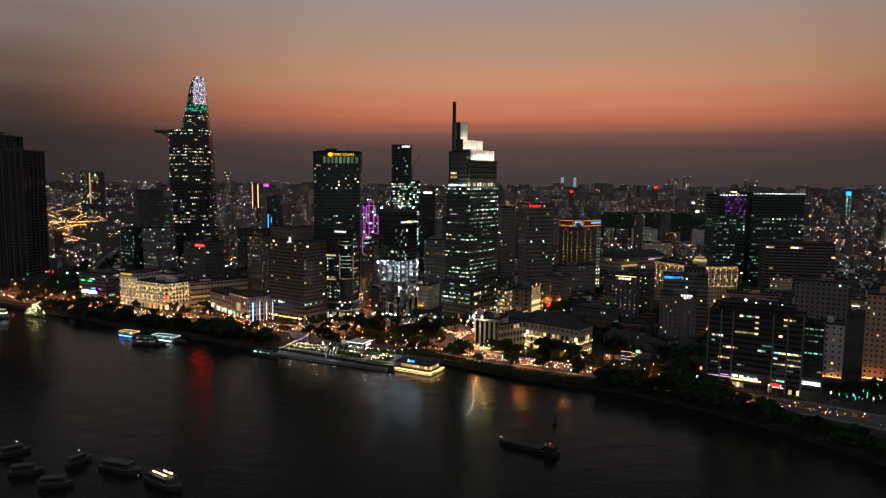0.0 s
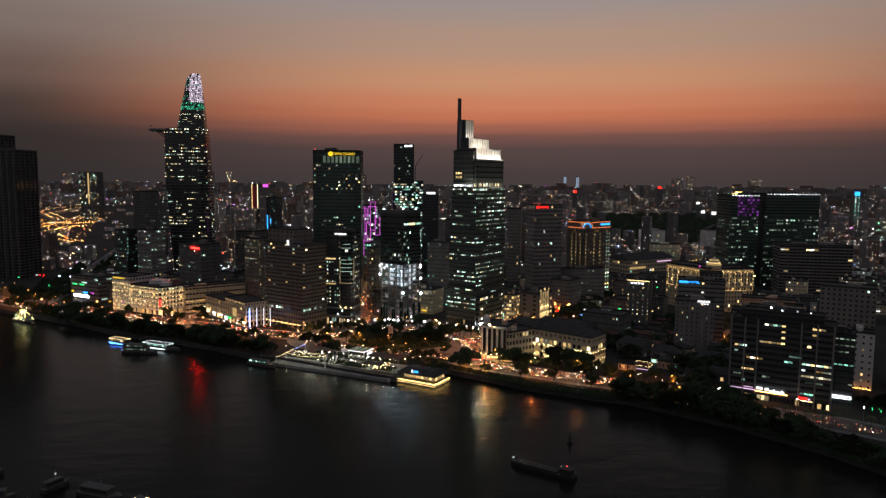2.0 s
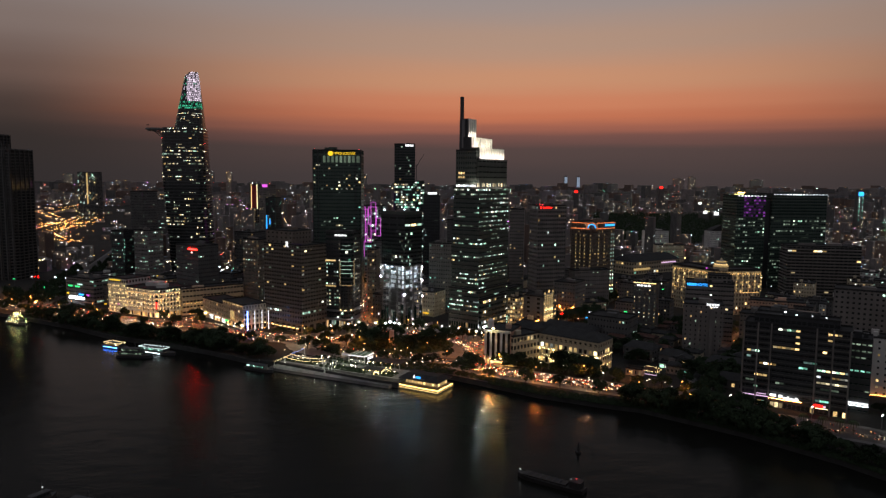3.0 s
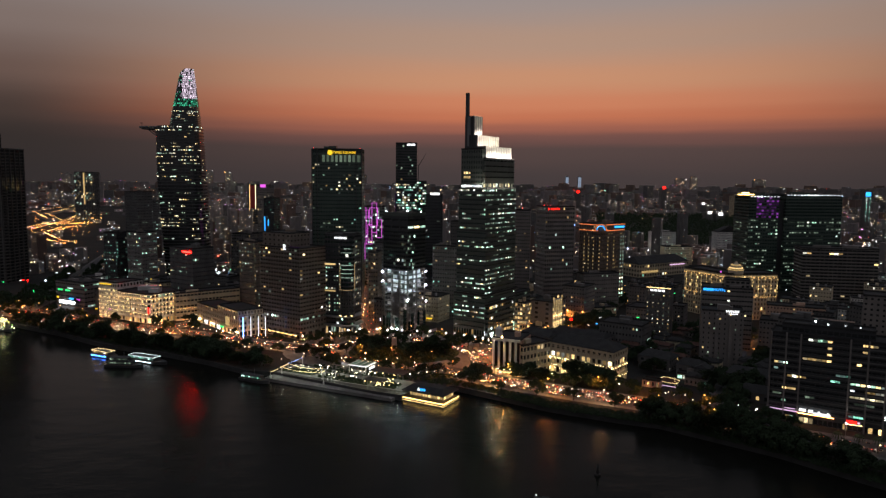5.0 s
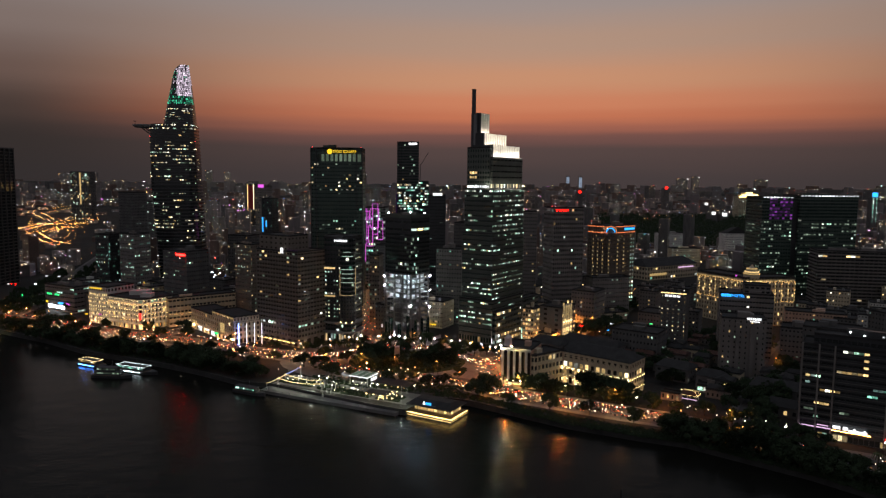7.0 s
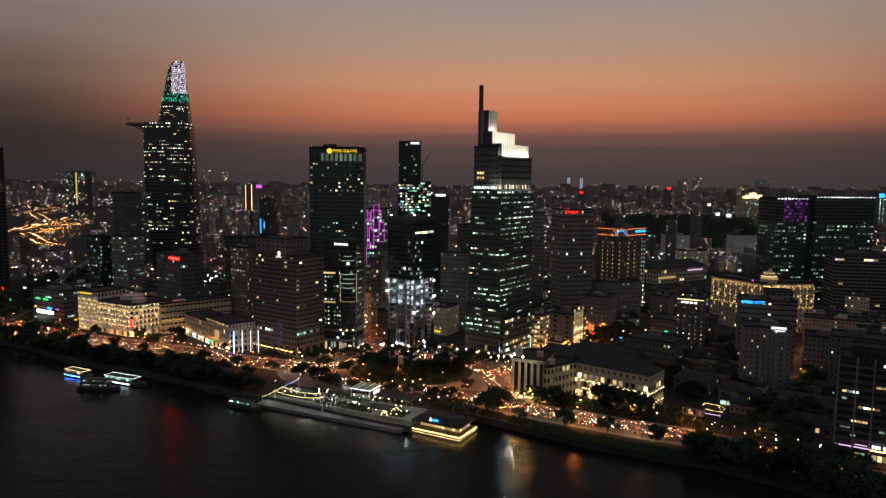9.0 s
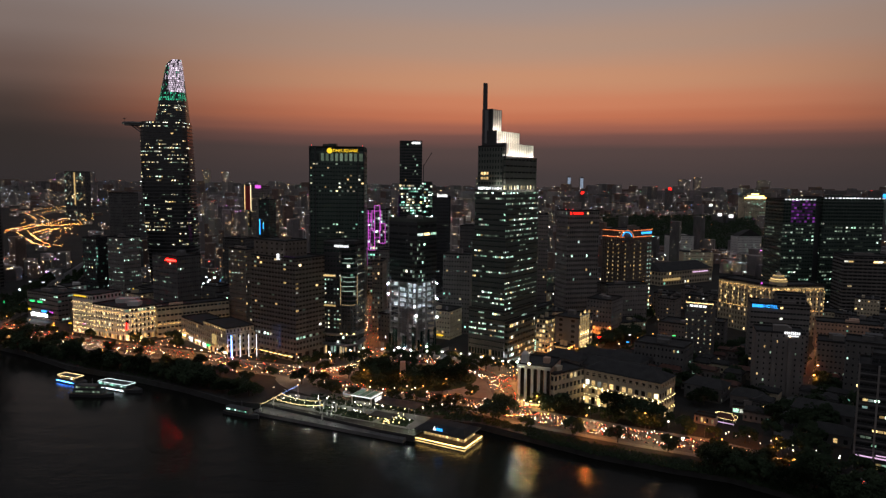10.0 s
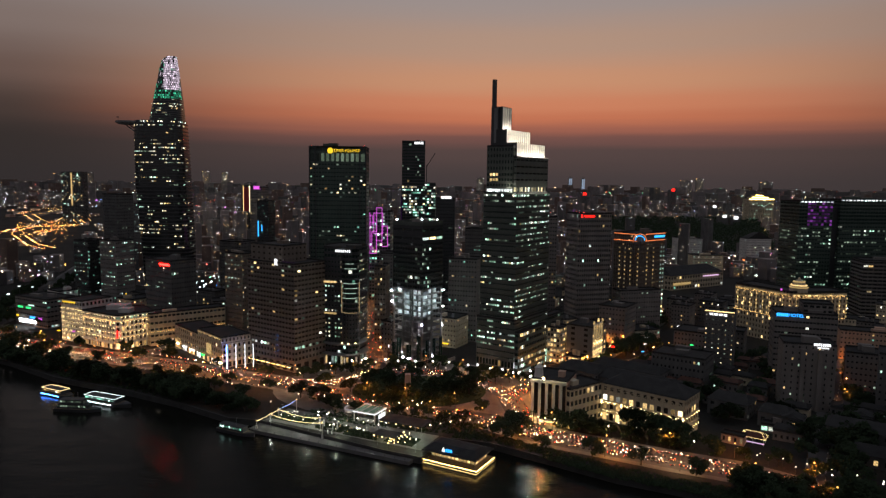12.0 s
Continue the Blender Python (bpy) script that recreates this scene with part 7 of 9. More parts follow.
for i in range(150):
    t = rng.random()
    x, side = rng.uniform(-11, 11) * (1 - 0.75 * t), rng.choice((-1, 1))
    y, z, k = side * 4.2 * (1 - 0.8 * t), 1.6 + 9 * t, 0.16
    bulbs.box(x - k, y - k, z, x + k, y + k, z + 2 * k)
part("bulb_net", bulbs, "bulb_net", boat, "nets of yellow and green bulbs", kind="stuff")
passenger_boat(-119, 508, -27, 24, 6, "win_teal", "river bus with teal lit cabin at the landing", None, 1, "river_bus")
# moored boats by the near bank
passenger_boat(-112, 288, -35, 22, 7.5, "glass", "moored yacht with glowing golden deck lights", None, 1)
passenger_boat(-137, 303, -20, 22, 6.5, "glass", "dark moored motor yacht", None, 1)
passenger_boat(-160, 311, 60, 12, 4.0, "glass", "small moored launch with one lamp", None, 1)
passenger_boat(-178, 300, 15, 14, 4.5, "glass", "small dark moored launch", None, 1)
passenger_boat(-196, 322, 40, 13, 4.5, "glass", "small moored launch with a teal lamp", None, 1)
passenger_boat(-206, 312, 30, 13, 4.5, "glass", "small dark moored launch", None, 1)
passenger_boat(-158, 287, 10, 14, 4.5, "glass", "small dark moored launch", None, 1)
for i, (x, y, z, w, d, mat) in enumerate(((-117.0, 290.0, 5.0, 2.2, 0.5, "strip_warm"), (-114.2, 288.0, 5.0, 2.4, 0.5, "strip_warm"), (-111.4, 286.0, 5.0, 2.4, 0.5, "strip_warm"), (-112.6, 290.4, 5.0, 2.2, 0.5, "strip_warm"), (-109.6, 288.4, 5.0, 2.2, 0.5, "strip_warm"))):
    s = Shape()
    s.box(-w / 2, -d / 2, 0, w / 2, d / 2, 0.35, 1)
    s.box(-w / 2, -d / 2, -0.5, w / 2, d / 2, 0)
    solid("deck_lamp", s, ["dark_steel", mat], "glowing golden deck lamp on the yacht", "lamp", pose(x, y, z, 0, 0, -35), "deck lamps")
for x, y, z, mat in ((-161, 313, 4.8, "win_bright"), (-196, 324, 4.8, "win_bright"), (-202, 318, 4.8, "win_teal"), (-122, 285, 4.8, "win_teal")):
    s = Shape()
    s.tube((0, 0, -0.4), (0, 0, 0.6), 0.05)
    s.box(-0.25, -0.25, 0.6, 0.25, 0.25, 1.0, 1)
    solid("deck_lamp", s, ["steel", mat], "small bright lamp on a moored launch", "lamp", pose(x, y, z), "deck lamps")


def barge():
    B = thing("cargo_barge", "long dark unlit cargo barge on the river", "barge", pose(52, 327, 0, 0, 0, 145))
    part("hull", hull(32, 6.2, 3.0, 0.5, 13, 0.18), "boat_dark", B)
    s = Shape()
    s.box(-8, -2.4, 1.7, 13, 2.4, 2.5)
    part("hatch_cover", s, "boat_dark", B)
    for i in range(7):
        t = Shape()
        t.box(-8 + i * 3.1, -2.5, 2.5, -7.7 + i * 3.1, 2.5, 2.75)
        part("hatch_bar", t, "dark_steel", B)
    s = Shape()
    s.box(-14.6, -2.2, 1.7, -9.6, 2.2, 4.6)
    s.box(-14.9, -2.5, 4.6, -9.3, 2.5, 4.8)
    part("wheelhouse", s, "boat_dark", B)
    for x, z, mat in ((-12, 4.8, "aviation_red"), (-9.4, 4.0, "win_bright"), (15, 2.6, "win_bright")):
        t = Shape()
        t.tube((x, 0, z - 1.0), (x, 0, z + 0.6), 0.05)
        t.box(x - 0.15, -0.15, z + 0.6, x + 0.15, 0.15, z + 0.9, 1)
        part("navigation_lamp", t, ["steel", mat], B)


barge()


def buoy():
    B = thing("channel_buoy", "dark conical channel buoy with a lattice top", "buoy", pose(72, 362, 0))
    s = Shape()
    s.tube((0, 0, -0.6), (0, 0, 0.8), 1.4, n=12)
    part("float", s, "boat_dark", B)
    s = Shape()
    s.tube((0, 0, 0.8), (0, 0, 4.6), 0.75, 0.3, n=8)
    s.tube((0, 0, 4.6), (0, 0, 5.6), 0.45, 0.1, n=8)
    part("tower", s, "boat_dark", B)


buoy()


def quay_floodlights():
    """Two strong lamps high on the corner office, mirrored in the river."""
    for x, y, z, mat in ((37.6, 514.6, 28.6, "quay_white"), (44.2, 511.4, 28.6, "quay_gold")):
        L = thing("roof_floodlight", "strong lamp on the corner office roof edge", "lamp", pose(x, y, z, 0, 0, -25), "roof floodlights")
        t = Shape()
        t.tube((0, 0, -0.4), (0, 0, 0.8), 0.06)
        part("pole", t, "dark_steel", L)
        t = Shape()
        t.box(-0.3, -0.2, 0.8, 0.3, 0.05, 1.2)
        part("bulb", t, mat, L)
        t = Shape()
        t.box(-0.6, 0.08, 0.5, 0.6, 0.3, 1.6)
        t.box(-0.6, -0.2, 1.3, 0.6, 0.08, 1.6)
        part("housing", t, "dark_steel", L)


lamp_glow("quay_white", (0.80, 1.0, 0.95), 1500.0, sampled=True)
lamp_glow("quay_gold", (1.0, 0.66, 0.2), 1700.0, sampled=True)
quay_floodlights()

# ---- street lamps, trees and traffic ----
def street_lamp(mat, label, h=9.0):
    L = thing("street_lamp", label, "street lamp", pose(0, 0, -60), "street lamps")
    s = Shape()
    s.tube((0, 0, 0), (0, 0, 0.8), 0.18, 0.14)
    s.tube((0, 0, 0.8), (0, 0, h), 0.12, 0.07)
    part("pole", s, "dark_steel", L)
    s = Shape()
    s.tube((0, 0, h), (1.9, 0, h + 0.5), 0.06)
    part("arm", s, "dark_steel", L)
    s = Shape()
    s.box(1.5, -0.3, h + 0.42, 2.5, 0.3, h + 0.62)
    part("housing", s, "dark_steel", L)
    s = Shape()
    s.face([(1.55, 0.26, h + 0.40), (2.45, 0.26, h + 0.40), (2.45, -0.26, h + 0.40), (1.55, -0.26, h + 0.40)])
    part("bulb", s, mat, L)
    # glowing cap added above the housing, stands in for the lamp's glare
    s = Shape()
    s.loft([[(2.0 + r * math.cos(k * 1.047), r * math.sin(k * 1.047), h + z) for k in range(6)] for r, z in ((0.2, 0.63), (0.32, 0.7), (0.32, 0.95), (0.15, 1.1))])
    part("lens", s, mat.replace("bulb", "glow"), L)
    return L


def place_lamps():
    a = street_lamp("street_bulb", "street lamp with an orange sodium glow")
    b = street_lamp("street_bulb_white", "street lamp with a warm white glow", 7.0)
    spots = []
    for line, step, off in ((QUAY_ROAD[1:17], 34, 11.5), (QUAY_ROAD[1:17], 30, -11.5), (ROUND, 24, -9), (NGUYEN[:5], 34, 11.5), (NGUYEN[:5], 34, -11.5), (HAI_BA, 26, 9.5), (HAI_BA, 26, -9.5), (DONG_KHOI, 30, 7), (SIDE_A, 22, 6), (RIGHT_B[1:], 30, 6)):
        for i, (x, y, h) in enumerate(along(line, step, off, 7)):
            spots.append((x, y, h + (90 if off > 0 else -90)))
    spots += [(-494, 824, 0), (-472, 810, 40), (-462, 776, 0), (-426, 758, 90), (-446, 739, 0), (-384, 706, 30), (-305, 663, 0)]
    for i, (x, y, h) in enumerate(spots):
        copy_thing(b if i % 7 == 3 else a, pose(x, y, 3.0, 0, 0, h))
    for o in (a, b):
        for c in list(o.children_recursive) + [o]:
            bpy.data.objects.remove(c)


place_lamps()


def park_globes():
    rng = random.Random(9)
    L = thing("globe_lamp", "low park lamp with a white globe", "lamp", pose(0, 0, -60), "park lamps")
    s = Shape()
    s.tube((0, 0, 0), (0, 0, 3.4), 0.07)
    part("pole", s, "dark_steel", L)
    s = Shape()
    s.loft([[(r * math.cos(k * 0.785), r * math.sin(k * 0.785), z) for k in range(8)] for r, z in ((0.1, 3.4), (0.22, 3.5), (0.27, 3.7), (0.2, 3.9), (0.08, 4.0))])
    part("globe", s, "globe_glow", L)
    pts = [(x, y) for x, y, h in along([(44, 486), (72, 472), (100, 454), (124, 441), (146, 424)], 9, 0)]
    pts += [(x, y) for x, y, h in along([(84, 506), (112, 482), (134, 470), (166, 446), (196, 420)], 10, 0)]
    pts += [(x, y) for x, y, h in along([(-22, 500), (4, 512), (16, 500)], 6, 0)]
    pts += [(rng.uniform(-58, 4), rng.uniform(520, 545)) for _ in range(12)]
    pts += [(138, 463), (142, 460), (149.5, 450), (157, 444), (161, 441), (165, 438), (169, 436), (178, 432)]
    pts += [(-170, 560), (-182, 565), (-300, 640), (-330, 655), (-95, 555), (-140, 575), (-90, 515), (-108, 540)]
    for line in ([(-102, 600), (-84, 609), (-66, 617), (-54, 628)], [(-40, 616), (-16, 616), (4, 612)], [(14, 606), (30, 594), (46, 584)], [(62, 604), (76, 618), (96, 628)], [(-250, 664), (-210, 646), (-165, 622)]):
        pts += [(x, y) for x, y, h in along(line, 7, 0)]
    m = pose(-70, 492, 3, 0, 0, -26.5)
    for i in range(26):
        p = m @ Vector((rng.uniform(-38, 46), rng.uniform(10, 26), 0))
        pts.append((p.x, p.y))
    for x, y in pts:
        copy_thing(L, pose(x, y, 3.0))
    for c in list(L.children_recursive) + [L]:
        bpy.data.objects.remove(c)


def plaza_lamps():
    """White lamp posts before the entrances round the circle."""
    for x, y in ((-84, 612), (-70, 619), (-61, 624), (-47, 622), (-38, 619), (-26, 618), (-14, 617), (-3, 615), (10, 609), (24, 600), (38, 590), (50, 594), (62, 606), (210, 401), (240, 387)):
        L = thing("plaza_lamp", "tall lamp post with a cold white head", "lamp", pose(x, y, 3), "plaza lamps")
        t = Shape()
        t.tube((0, 0, 0), (0, 0, 7.0), 0.09)
        part("pole", t, "steel", L)
        t = Shape()
        t.loft([[(r * math.cos(k * 1.047), r * math.sin(k * 1.047), z) for k in range(6)] for r, z in ((0.12, 7.0), (0.30, 7.08), (0.34, 7.3), (0.26, 7.55), (0.08, 7.65))])
        part("head", t, "plaza_bulb", L)


park_globes()
plaza_lamps()


def make_tree(seed, h, spread, leaves, leaf=0.55):
    """A broad street tree: a forked trunk and a crown of separate clumps with gaps between them."""
    rng = random.Random(seed)
    T = thing("tree", "dark leafy street tree by the river", "tree", pose(0, 0, -60), "trees")
    s = Shape()
    s.tube((0, 0, 0), (0.15, 0.1, h * 0.3), 0.34, 0.22, n=7)
    tips = []
    for i in range(11):
        a = i * 2.4 + rng.uniform(-0.4, 0.4)
        r = spread * rng.uniform(0.25, 0.95)
        p = Vector((r * math.cos(a), r * math.sin(a), h * (0.86 - 0.42 * (r / spread) ** 1.5 + rng.uniform(-0.10, 0.10))))
        fork = Vector((0.15, 0.1, h * rng.uniform(0.22, 0.32)))
        mid = fork.lerp(p, 0.55) + Vector((0, 0, h * 0.05))
        s.tube(fork, mid, 0.14, 0.08, n=5)
        s.tube(mid, p, 0.08, 0.03, n=4)
        tips.append((p, spread * rng.uniform(0.22, 0.42)))
    tips.append((Vector((0, 0, h * 0.8)), spread * 0.4))
    part("trunk", s, "bark", T)
    c = Shape()
    for i in range(leaves):
        t, r = rng.choice(tips)
        v = Vector((rng.gauss(0, 1), rng.gauss(0, 1), rng.gauss(0, 0.75))).normalized() * r * rng.random() ** 0.35
        p = t + v
        d1 = Vector((rng.gauss(0, 1), rng.gauss(0, 1), rng.gauss(0, 0.6))).normalized()
        d2 = d1.orthogonal().normalized()
        k = leaf * rng.uniform(0.5, 1.2)
        c.face([p - d1 * k, p + d2 * k * 0.5, p + d1 * k, p - d2 * k * 0.5])
    part("crown", c, "leaf", T)
    return T


def make_palm(seed):
    rng = random.Random(seed)
    T = thing("palm_tree", "slim palm tree beside the road", "tree", pose(0, 0, -60), "palms")
    s = Shape()
    s.tube((0, 0, 0), (0.3, 0.1, 7), 0.22, 0.13, n=6)
    part("trunk", s, "bark", T)
    c = Shape()
    for i in range(14):
        a = i * 0.449
        prev = Vector((0.3, 0.1, 7))
        for k in range(4):
            r = (k + 1) * 0.75
            nx = Vector((0.3 + r * math.cos(a), 0.1 + r * math.sin(a), 7 + 0.9 * math.sin(k * 0.9) - 0.28 * k * k))
            side = Vector((-math.sin(a), math.cos(a), -0.3)) * (0.5 - 0.1 * k)
            c.face([prev - side, nx - side * 0.8, nx, prev])
            c.face([prev, nx, nx + side * 0.8, prev + side])
            prev = nx
    part("crown", c, "palm_leaf", T)
    return T


def place_trees():
    rng = random.Random(11)
    kinds = [make_tree(1, 10, 6.5, 1500, 0.8), make_tree(2, 12, 8.0, 2000, 0.85), make_tree(3, 8, 5.2, 1200, 0.7), make_tree(4, 14, 9.5, 2600, 0.9)]
    palm = make_palm(5)
    spots = []
    for line, step, off, kk in ((QUAY_ROAD[1:9], 30, 15, (2,)), (QUAY_ROAD[1:8], 44, -14, (2,)), (QUAY_ROAD[7:11], 13, 14, (2, 0)), (QUAY_ROAD[7:11], 15, -13, (2,)), (QUAY_ROAD[11:15], 24, 13, (2,)), (QUAY_ROAD[11:15], 20, -15, (2, 0)),
                                (NGUYEN[:2], 22, 14, (2,)), (HAM_NGHI[:3], 12, -14, (0, 1)), (HAI_BA[1:], 14, 10.5, (0, 2)), (DONG_KHOI, 26, 8, (2, 0)), (RIGHT_B, 18, 8, (0, 1)), (HAM_NGHI, 20, 14, (0, 1))):
        for x, y, h in along(line, step, off, 4):
            spots.append((x + rng.uniform(-2, 2), y + rng.uniform(-2, 2), rng.choice(kk)))
    # dark gardens behind the upstream quay
    for i in range(20):
        spots.append((rng.uniform(-470, -352), rng.uniform(752, 835), rng.choice((0, 1, 1, 3))))
    # the round garden
    for i in range(38):
        a, r = rng.uniform(0, 6.283), 38 * math.sqrt(rng.random())
        spots.append((-23 + r * math.cos(a), 574 + r * 0.76 * math.sin(a), rng.choice((2, 2, 0, 0))))
    # dense old trees on the bank to the right
    for x, y, h in along([(114, 424), (134, 409), (164, 383), (195, 347), (219, 306), (262, 231)], 10, 0):
        for k in range(3 if y > 350 else 2):
            n = Vector((math.cos(radians(h + 90)), math.sin(radians(h + 90))))
            spots.append((x + n.x * (2 + k * 6.5) + rng.uniform(-2, 2), y + n.y * (2 + k * 6.5) + rng.uniform(-2, 2), rng.choice((0, 1, 0)) if y > 365 else rng.choice((0, 2, 2))))
    for line, step in (([(-330, 640), (-290, 622), (-262, 606)], 10), ([(-240, 596), (-190, 572), (-150, 550), (-120, 530)], 9), ([(-190, 586), (-160, 570), (-120, 556)], 22)):
        for x, y, h in along(line, step, 0):
            spots.append((x + rng.uniform(-3, 3), y + rng.uniform(0, 4), rng.choice((2, 2, 0))))
    # the dark promenade between the river road and the water, and the yards by the apartments
    for x, y, h in along(SHORE[3:9], 6.5, 0.0, 3):
        a = radians(h)
        off = rng.uniform(4, 22)
        spots.append((x - math.sin(a) * off, y + math.cos(a) * off, rng.choice((2, 2, 2, 0))))
    for x, y, h in along(QUAY_ROAD[11:18], 13, -16, 3):
        spots.append((x + rng.uniform(-2, 2), y + rng.uniform(-3, 4), 2))
    for i in range(22):
        spots.append((rng.uniform(250, 300), rng.uniform(388, 412), rng.choice((0, 2, 2))))
    spots += [(-80, 610, 2), (-73, 616, 2), (-66, 611, 0), (-58, 621, 2), (-42, 622, 2), (-34, 624, 2), (-22, 619, 2), (-10, 622, 0), (4, 618, 2), (12, 610, 2), (20, 604, 0), (27, 594, 2), (36, 592, 2), (46, 590, 0), (-92, 606, 2), (-100, 601, 2), (58, 612, 2)]
    spots += [(27, 500, 3), (22, 494, 1), (30, 507, 0), (-168, 560, 3), (-176, 566, 3), (-160, 556, 3), (-152, 552, 1), (-186, 572, 1), (-228, 596, 0), (-240, 606, 0), (-215, 600, 0), (62, 503, 1), (70, 500, 0), (100, 488, 3), (90, 497, 3),
              (108, 482, 1), (-340, 680, 1), (-325, 672, 1), (-300, 660, 0), (150, 520, 1), (165, 540, 3), (150, 550, 3), (140, 560, 1), (178, 520, 3), (190, 500, 3), (200, 480, 1), (230, 500, 3), (186, 475, 1), (175, 490, 1)]
    keep = []
    for x, y, k in spots:
        if any((x - c[0]) ** 2 + (y - c[1]) ** 2 < c[2] ** 2 for c in ((-50, 521, 12), (-70, 504, 9), (-2, 473, 26), (205, 408, 13), (196, 404, 9), (228, 392, 9))):
            continue
        keep.append((x, y, k))
    back = [c for c in keep if c[1] > 628 or c[0] < -345]
    grove, wood = Shape(), Shape()
    for x, y, k in back:
        h, r = (10, 12, 8, 14)[k], (6.5, 8.0, 5.2, 9.5)[k]
        tips = [(x + rng.uniform(-0.7, 0.7) * r, y + rng.uniform(-0.7, 0.7) * r, 3 + h * rng.uniform(0.45, 0.9)) for _ in range(8)]
        for p in tips:
            wood.tube((x, y, 3 + h * 0.25), p, 0.1, 0.04, n=4)
        wood.tube((x, y, 3), (x, y, 3 + h * 0.3), 0.3, 0.2, n=5)
        for i in range(420):
            p = Vector(rng.choice(tips)) + Vector((rng.gauss(0, 1), rng.gauss(0, 1), rng.gauss(0, 0.7))).normalized() * r * 0.36 * rng.random() ** 0.35
            d1 = Vector((rng.gauss(0, 1), rng.gauss(0, 1), rng.gauss(0, 0.6))).normalized() * rng.uniform(0.6, 1.3)
            d2 = d1.orthogonal() * 0.5
            grove.face([p - d1, p + d2, p + d1, p - d2])
    solid("street_trees", grove, "leaf", "dark leafy crowns of trees along the inner streets", "trees", kind="stuff")
    solid("street_tree_trunks", wood, "bark", "bare trunks and limbs of inner street trees", "tree trunks", kind="stuff")
    for x, y, k in [c for c in keep if c not in back]:
        size = rng.uniform(0.75, 1.15)
        copy_thing(kinds[k], pose(x, y, 3.0, 0, 0, rng.uniform(0, 360)) @ Matrix.Diagonal((size * rng.uniform(0.9, 1.15), size, size * rng.uniform(0.8, 1.1), 1)))
    for x, y in ((206, 384), (213, 380), (219, 378), (198, 388), (234, 372), (240, 368), (40, 515), (72, 540)):
        copy_thing(palm, pose(x, y, 3.0, 0, 0, rng.uniform(0, 360)))
    for T in kinds + [palm]:
        for c in list(T.children_recursive) + [T]:
            bpy.data.objects.remove(c)


place_trees()


def shrubs():
    """Low dark planting along the promenade, in the round garden and on the terrace beds."""
    rng = random.Random(43)
    c = Shape()

    def bush(x, y, z, r):
        for k in range(14):
            v = Vector((rng.gauss(0, 1), rng.gauss(0, 1), abs(rng.gauss(0, 0.7)))).normalized() * r * rng.random() ** 0.4
            p = Vector((x, y, z + 0.2)) + v
            d1 = Vector((rng.gauss(0, 1), rng.gauss(0, 1), rng.gauss(0, 0.8))).normalized() * rng.uniform(0.25, 0.6)
            d2 = d1.orthogonal() * 0.6
            c.face([p - d1, p + d2, p + d1, p - d2])
    for line, lo, hi, step in ((SHORE[3:8], -3, -16, 1.0), (SHORE[12:20], -2, -11, 0.55), (SHORE[14:21], 1.2, -3, 0.35), ([(-84, 532), (-60, 524), (-20, 512), (14, 504)], -6, 9, 0.8), (QUAY_ROAD[7:11], 10, 15, 1.2)):
        for x, y, h in along(line, step):
            a = radians(h)
            for rep in range(2):
                off = rng.uniform(lo, hi)
                bush(x + math.sin(a) * off, y - math.cos(a) * off, 3.0, rng.uniform(0.7, 1.7))
    for i in range(420):
        a, r = rng.uniform(0, 6.283), 40 * math.sqrt(rng.random())
        bush(-23 + r * math.cos(a), 574 + r * 0.76 * math.sin(a), 3.3, rng.uniform(0.6, 1.5))
    m = pose(-70, 492, 3, 0, 0, -26.5)
    for x, y, w, d in ((-32, 17, 26, 9), (-6, 15, 16, 8), (14, 14, 20, 8), (36, 16, 16, 10)):
        for i in range(60):
            p = m @ Vector((x + rng.uniform(-0.5, 0.5) * w, y + rng.uniform(-0.5, 0.5) * d, 0.4))
            bush(p.x, p.y, p.z, rng.uniform(0.4, 0.9))
    solid("shrubbery", c, "leaf", "low dark shrubs along the river promenade", "shrubs", kind="stuff")


shrubs()


def garden():
    s = Shape()
    s.prism([(-23 + 92 * math.cos(k * 0.1963), 580 + 60 * math.sin(k * 0.1963)) for k in range(32)], 2.9, 3.004)
    solid("plaza", s, "paving", "grey paved square round the traffic circle", "pavement", kind="structure")
    s = Shape()
    s.prism([(-23 + 42 * math.cos(k * 0.1963), 574 + 32 * math.sin(k * 0.1963)) for k in range(32)], 2.9, 3.3)
    solid("round_garden", s, "lawn", "round planted garden inside the traffic circle", "garden", kind="structure")
    M = thing("monument", "tall stone monument column in the round garden", "monument", pose(-30, 565, 3.3))
    t = Shape()
    t.loft([[(-3, -3, 0), (3, -3, 0), (3, 3, 0), (-3, 3, 0)], [(-2.4, -2.4, 1.6), (2.4, -2.4, 1.6), (2.4, 2.4, 1.6), (-2.4, 2.4, 1.6)]])
    part("plinth", t, "quay_stone", M)
    t = Shape()
    t.loft([[(-2, -2, 1.6), (2, -2, 1.6), (2, 2, 1.6), (-2, 2, 1.6)], [(-1.6, -1.6, 13), (1.6, -1.6, 13), (1.6, 1.6, 13), (-1.6, 1.6, 13)]])
    part("shaft", t, "pink_paint", M)


garden()


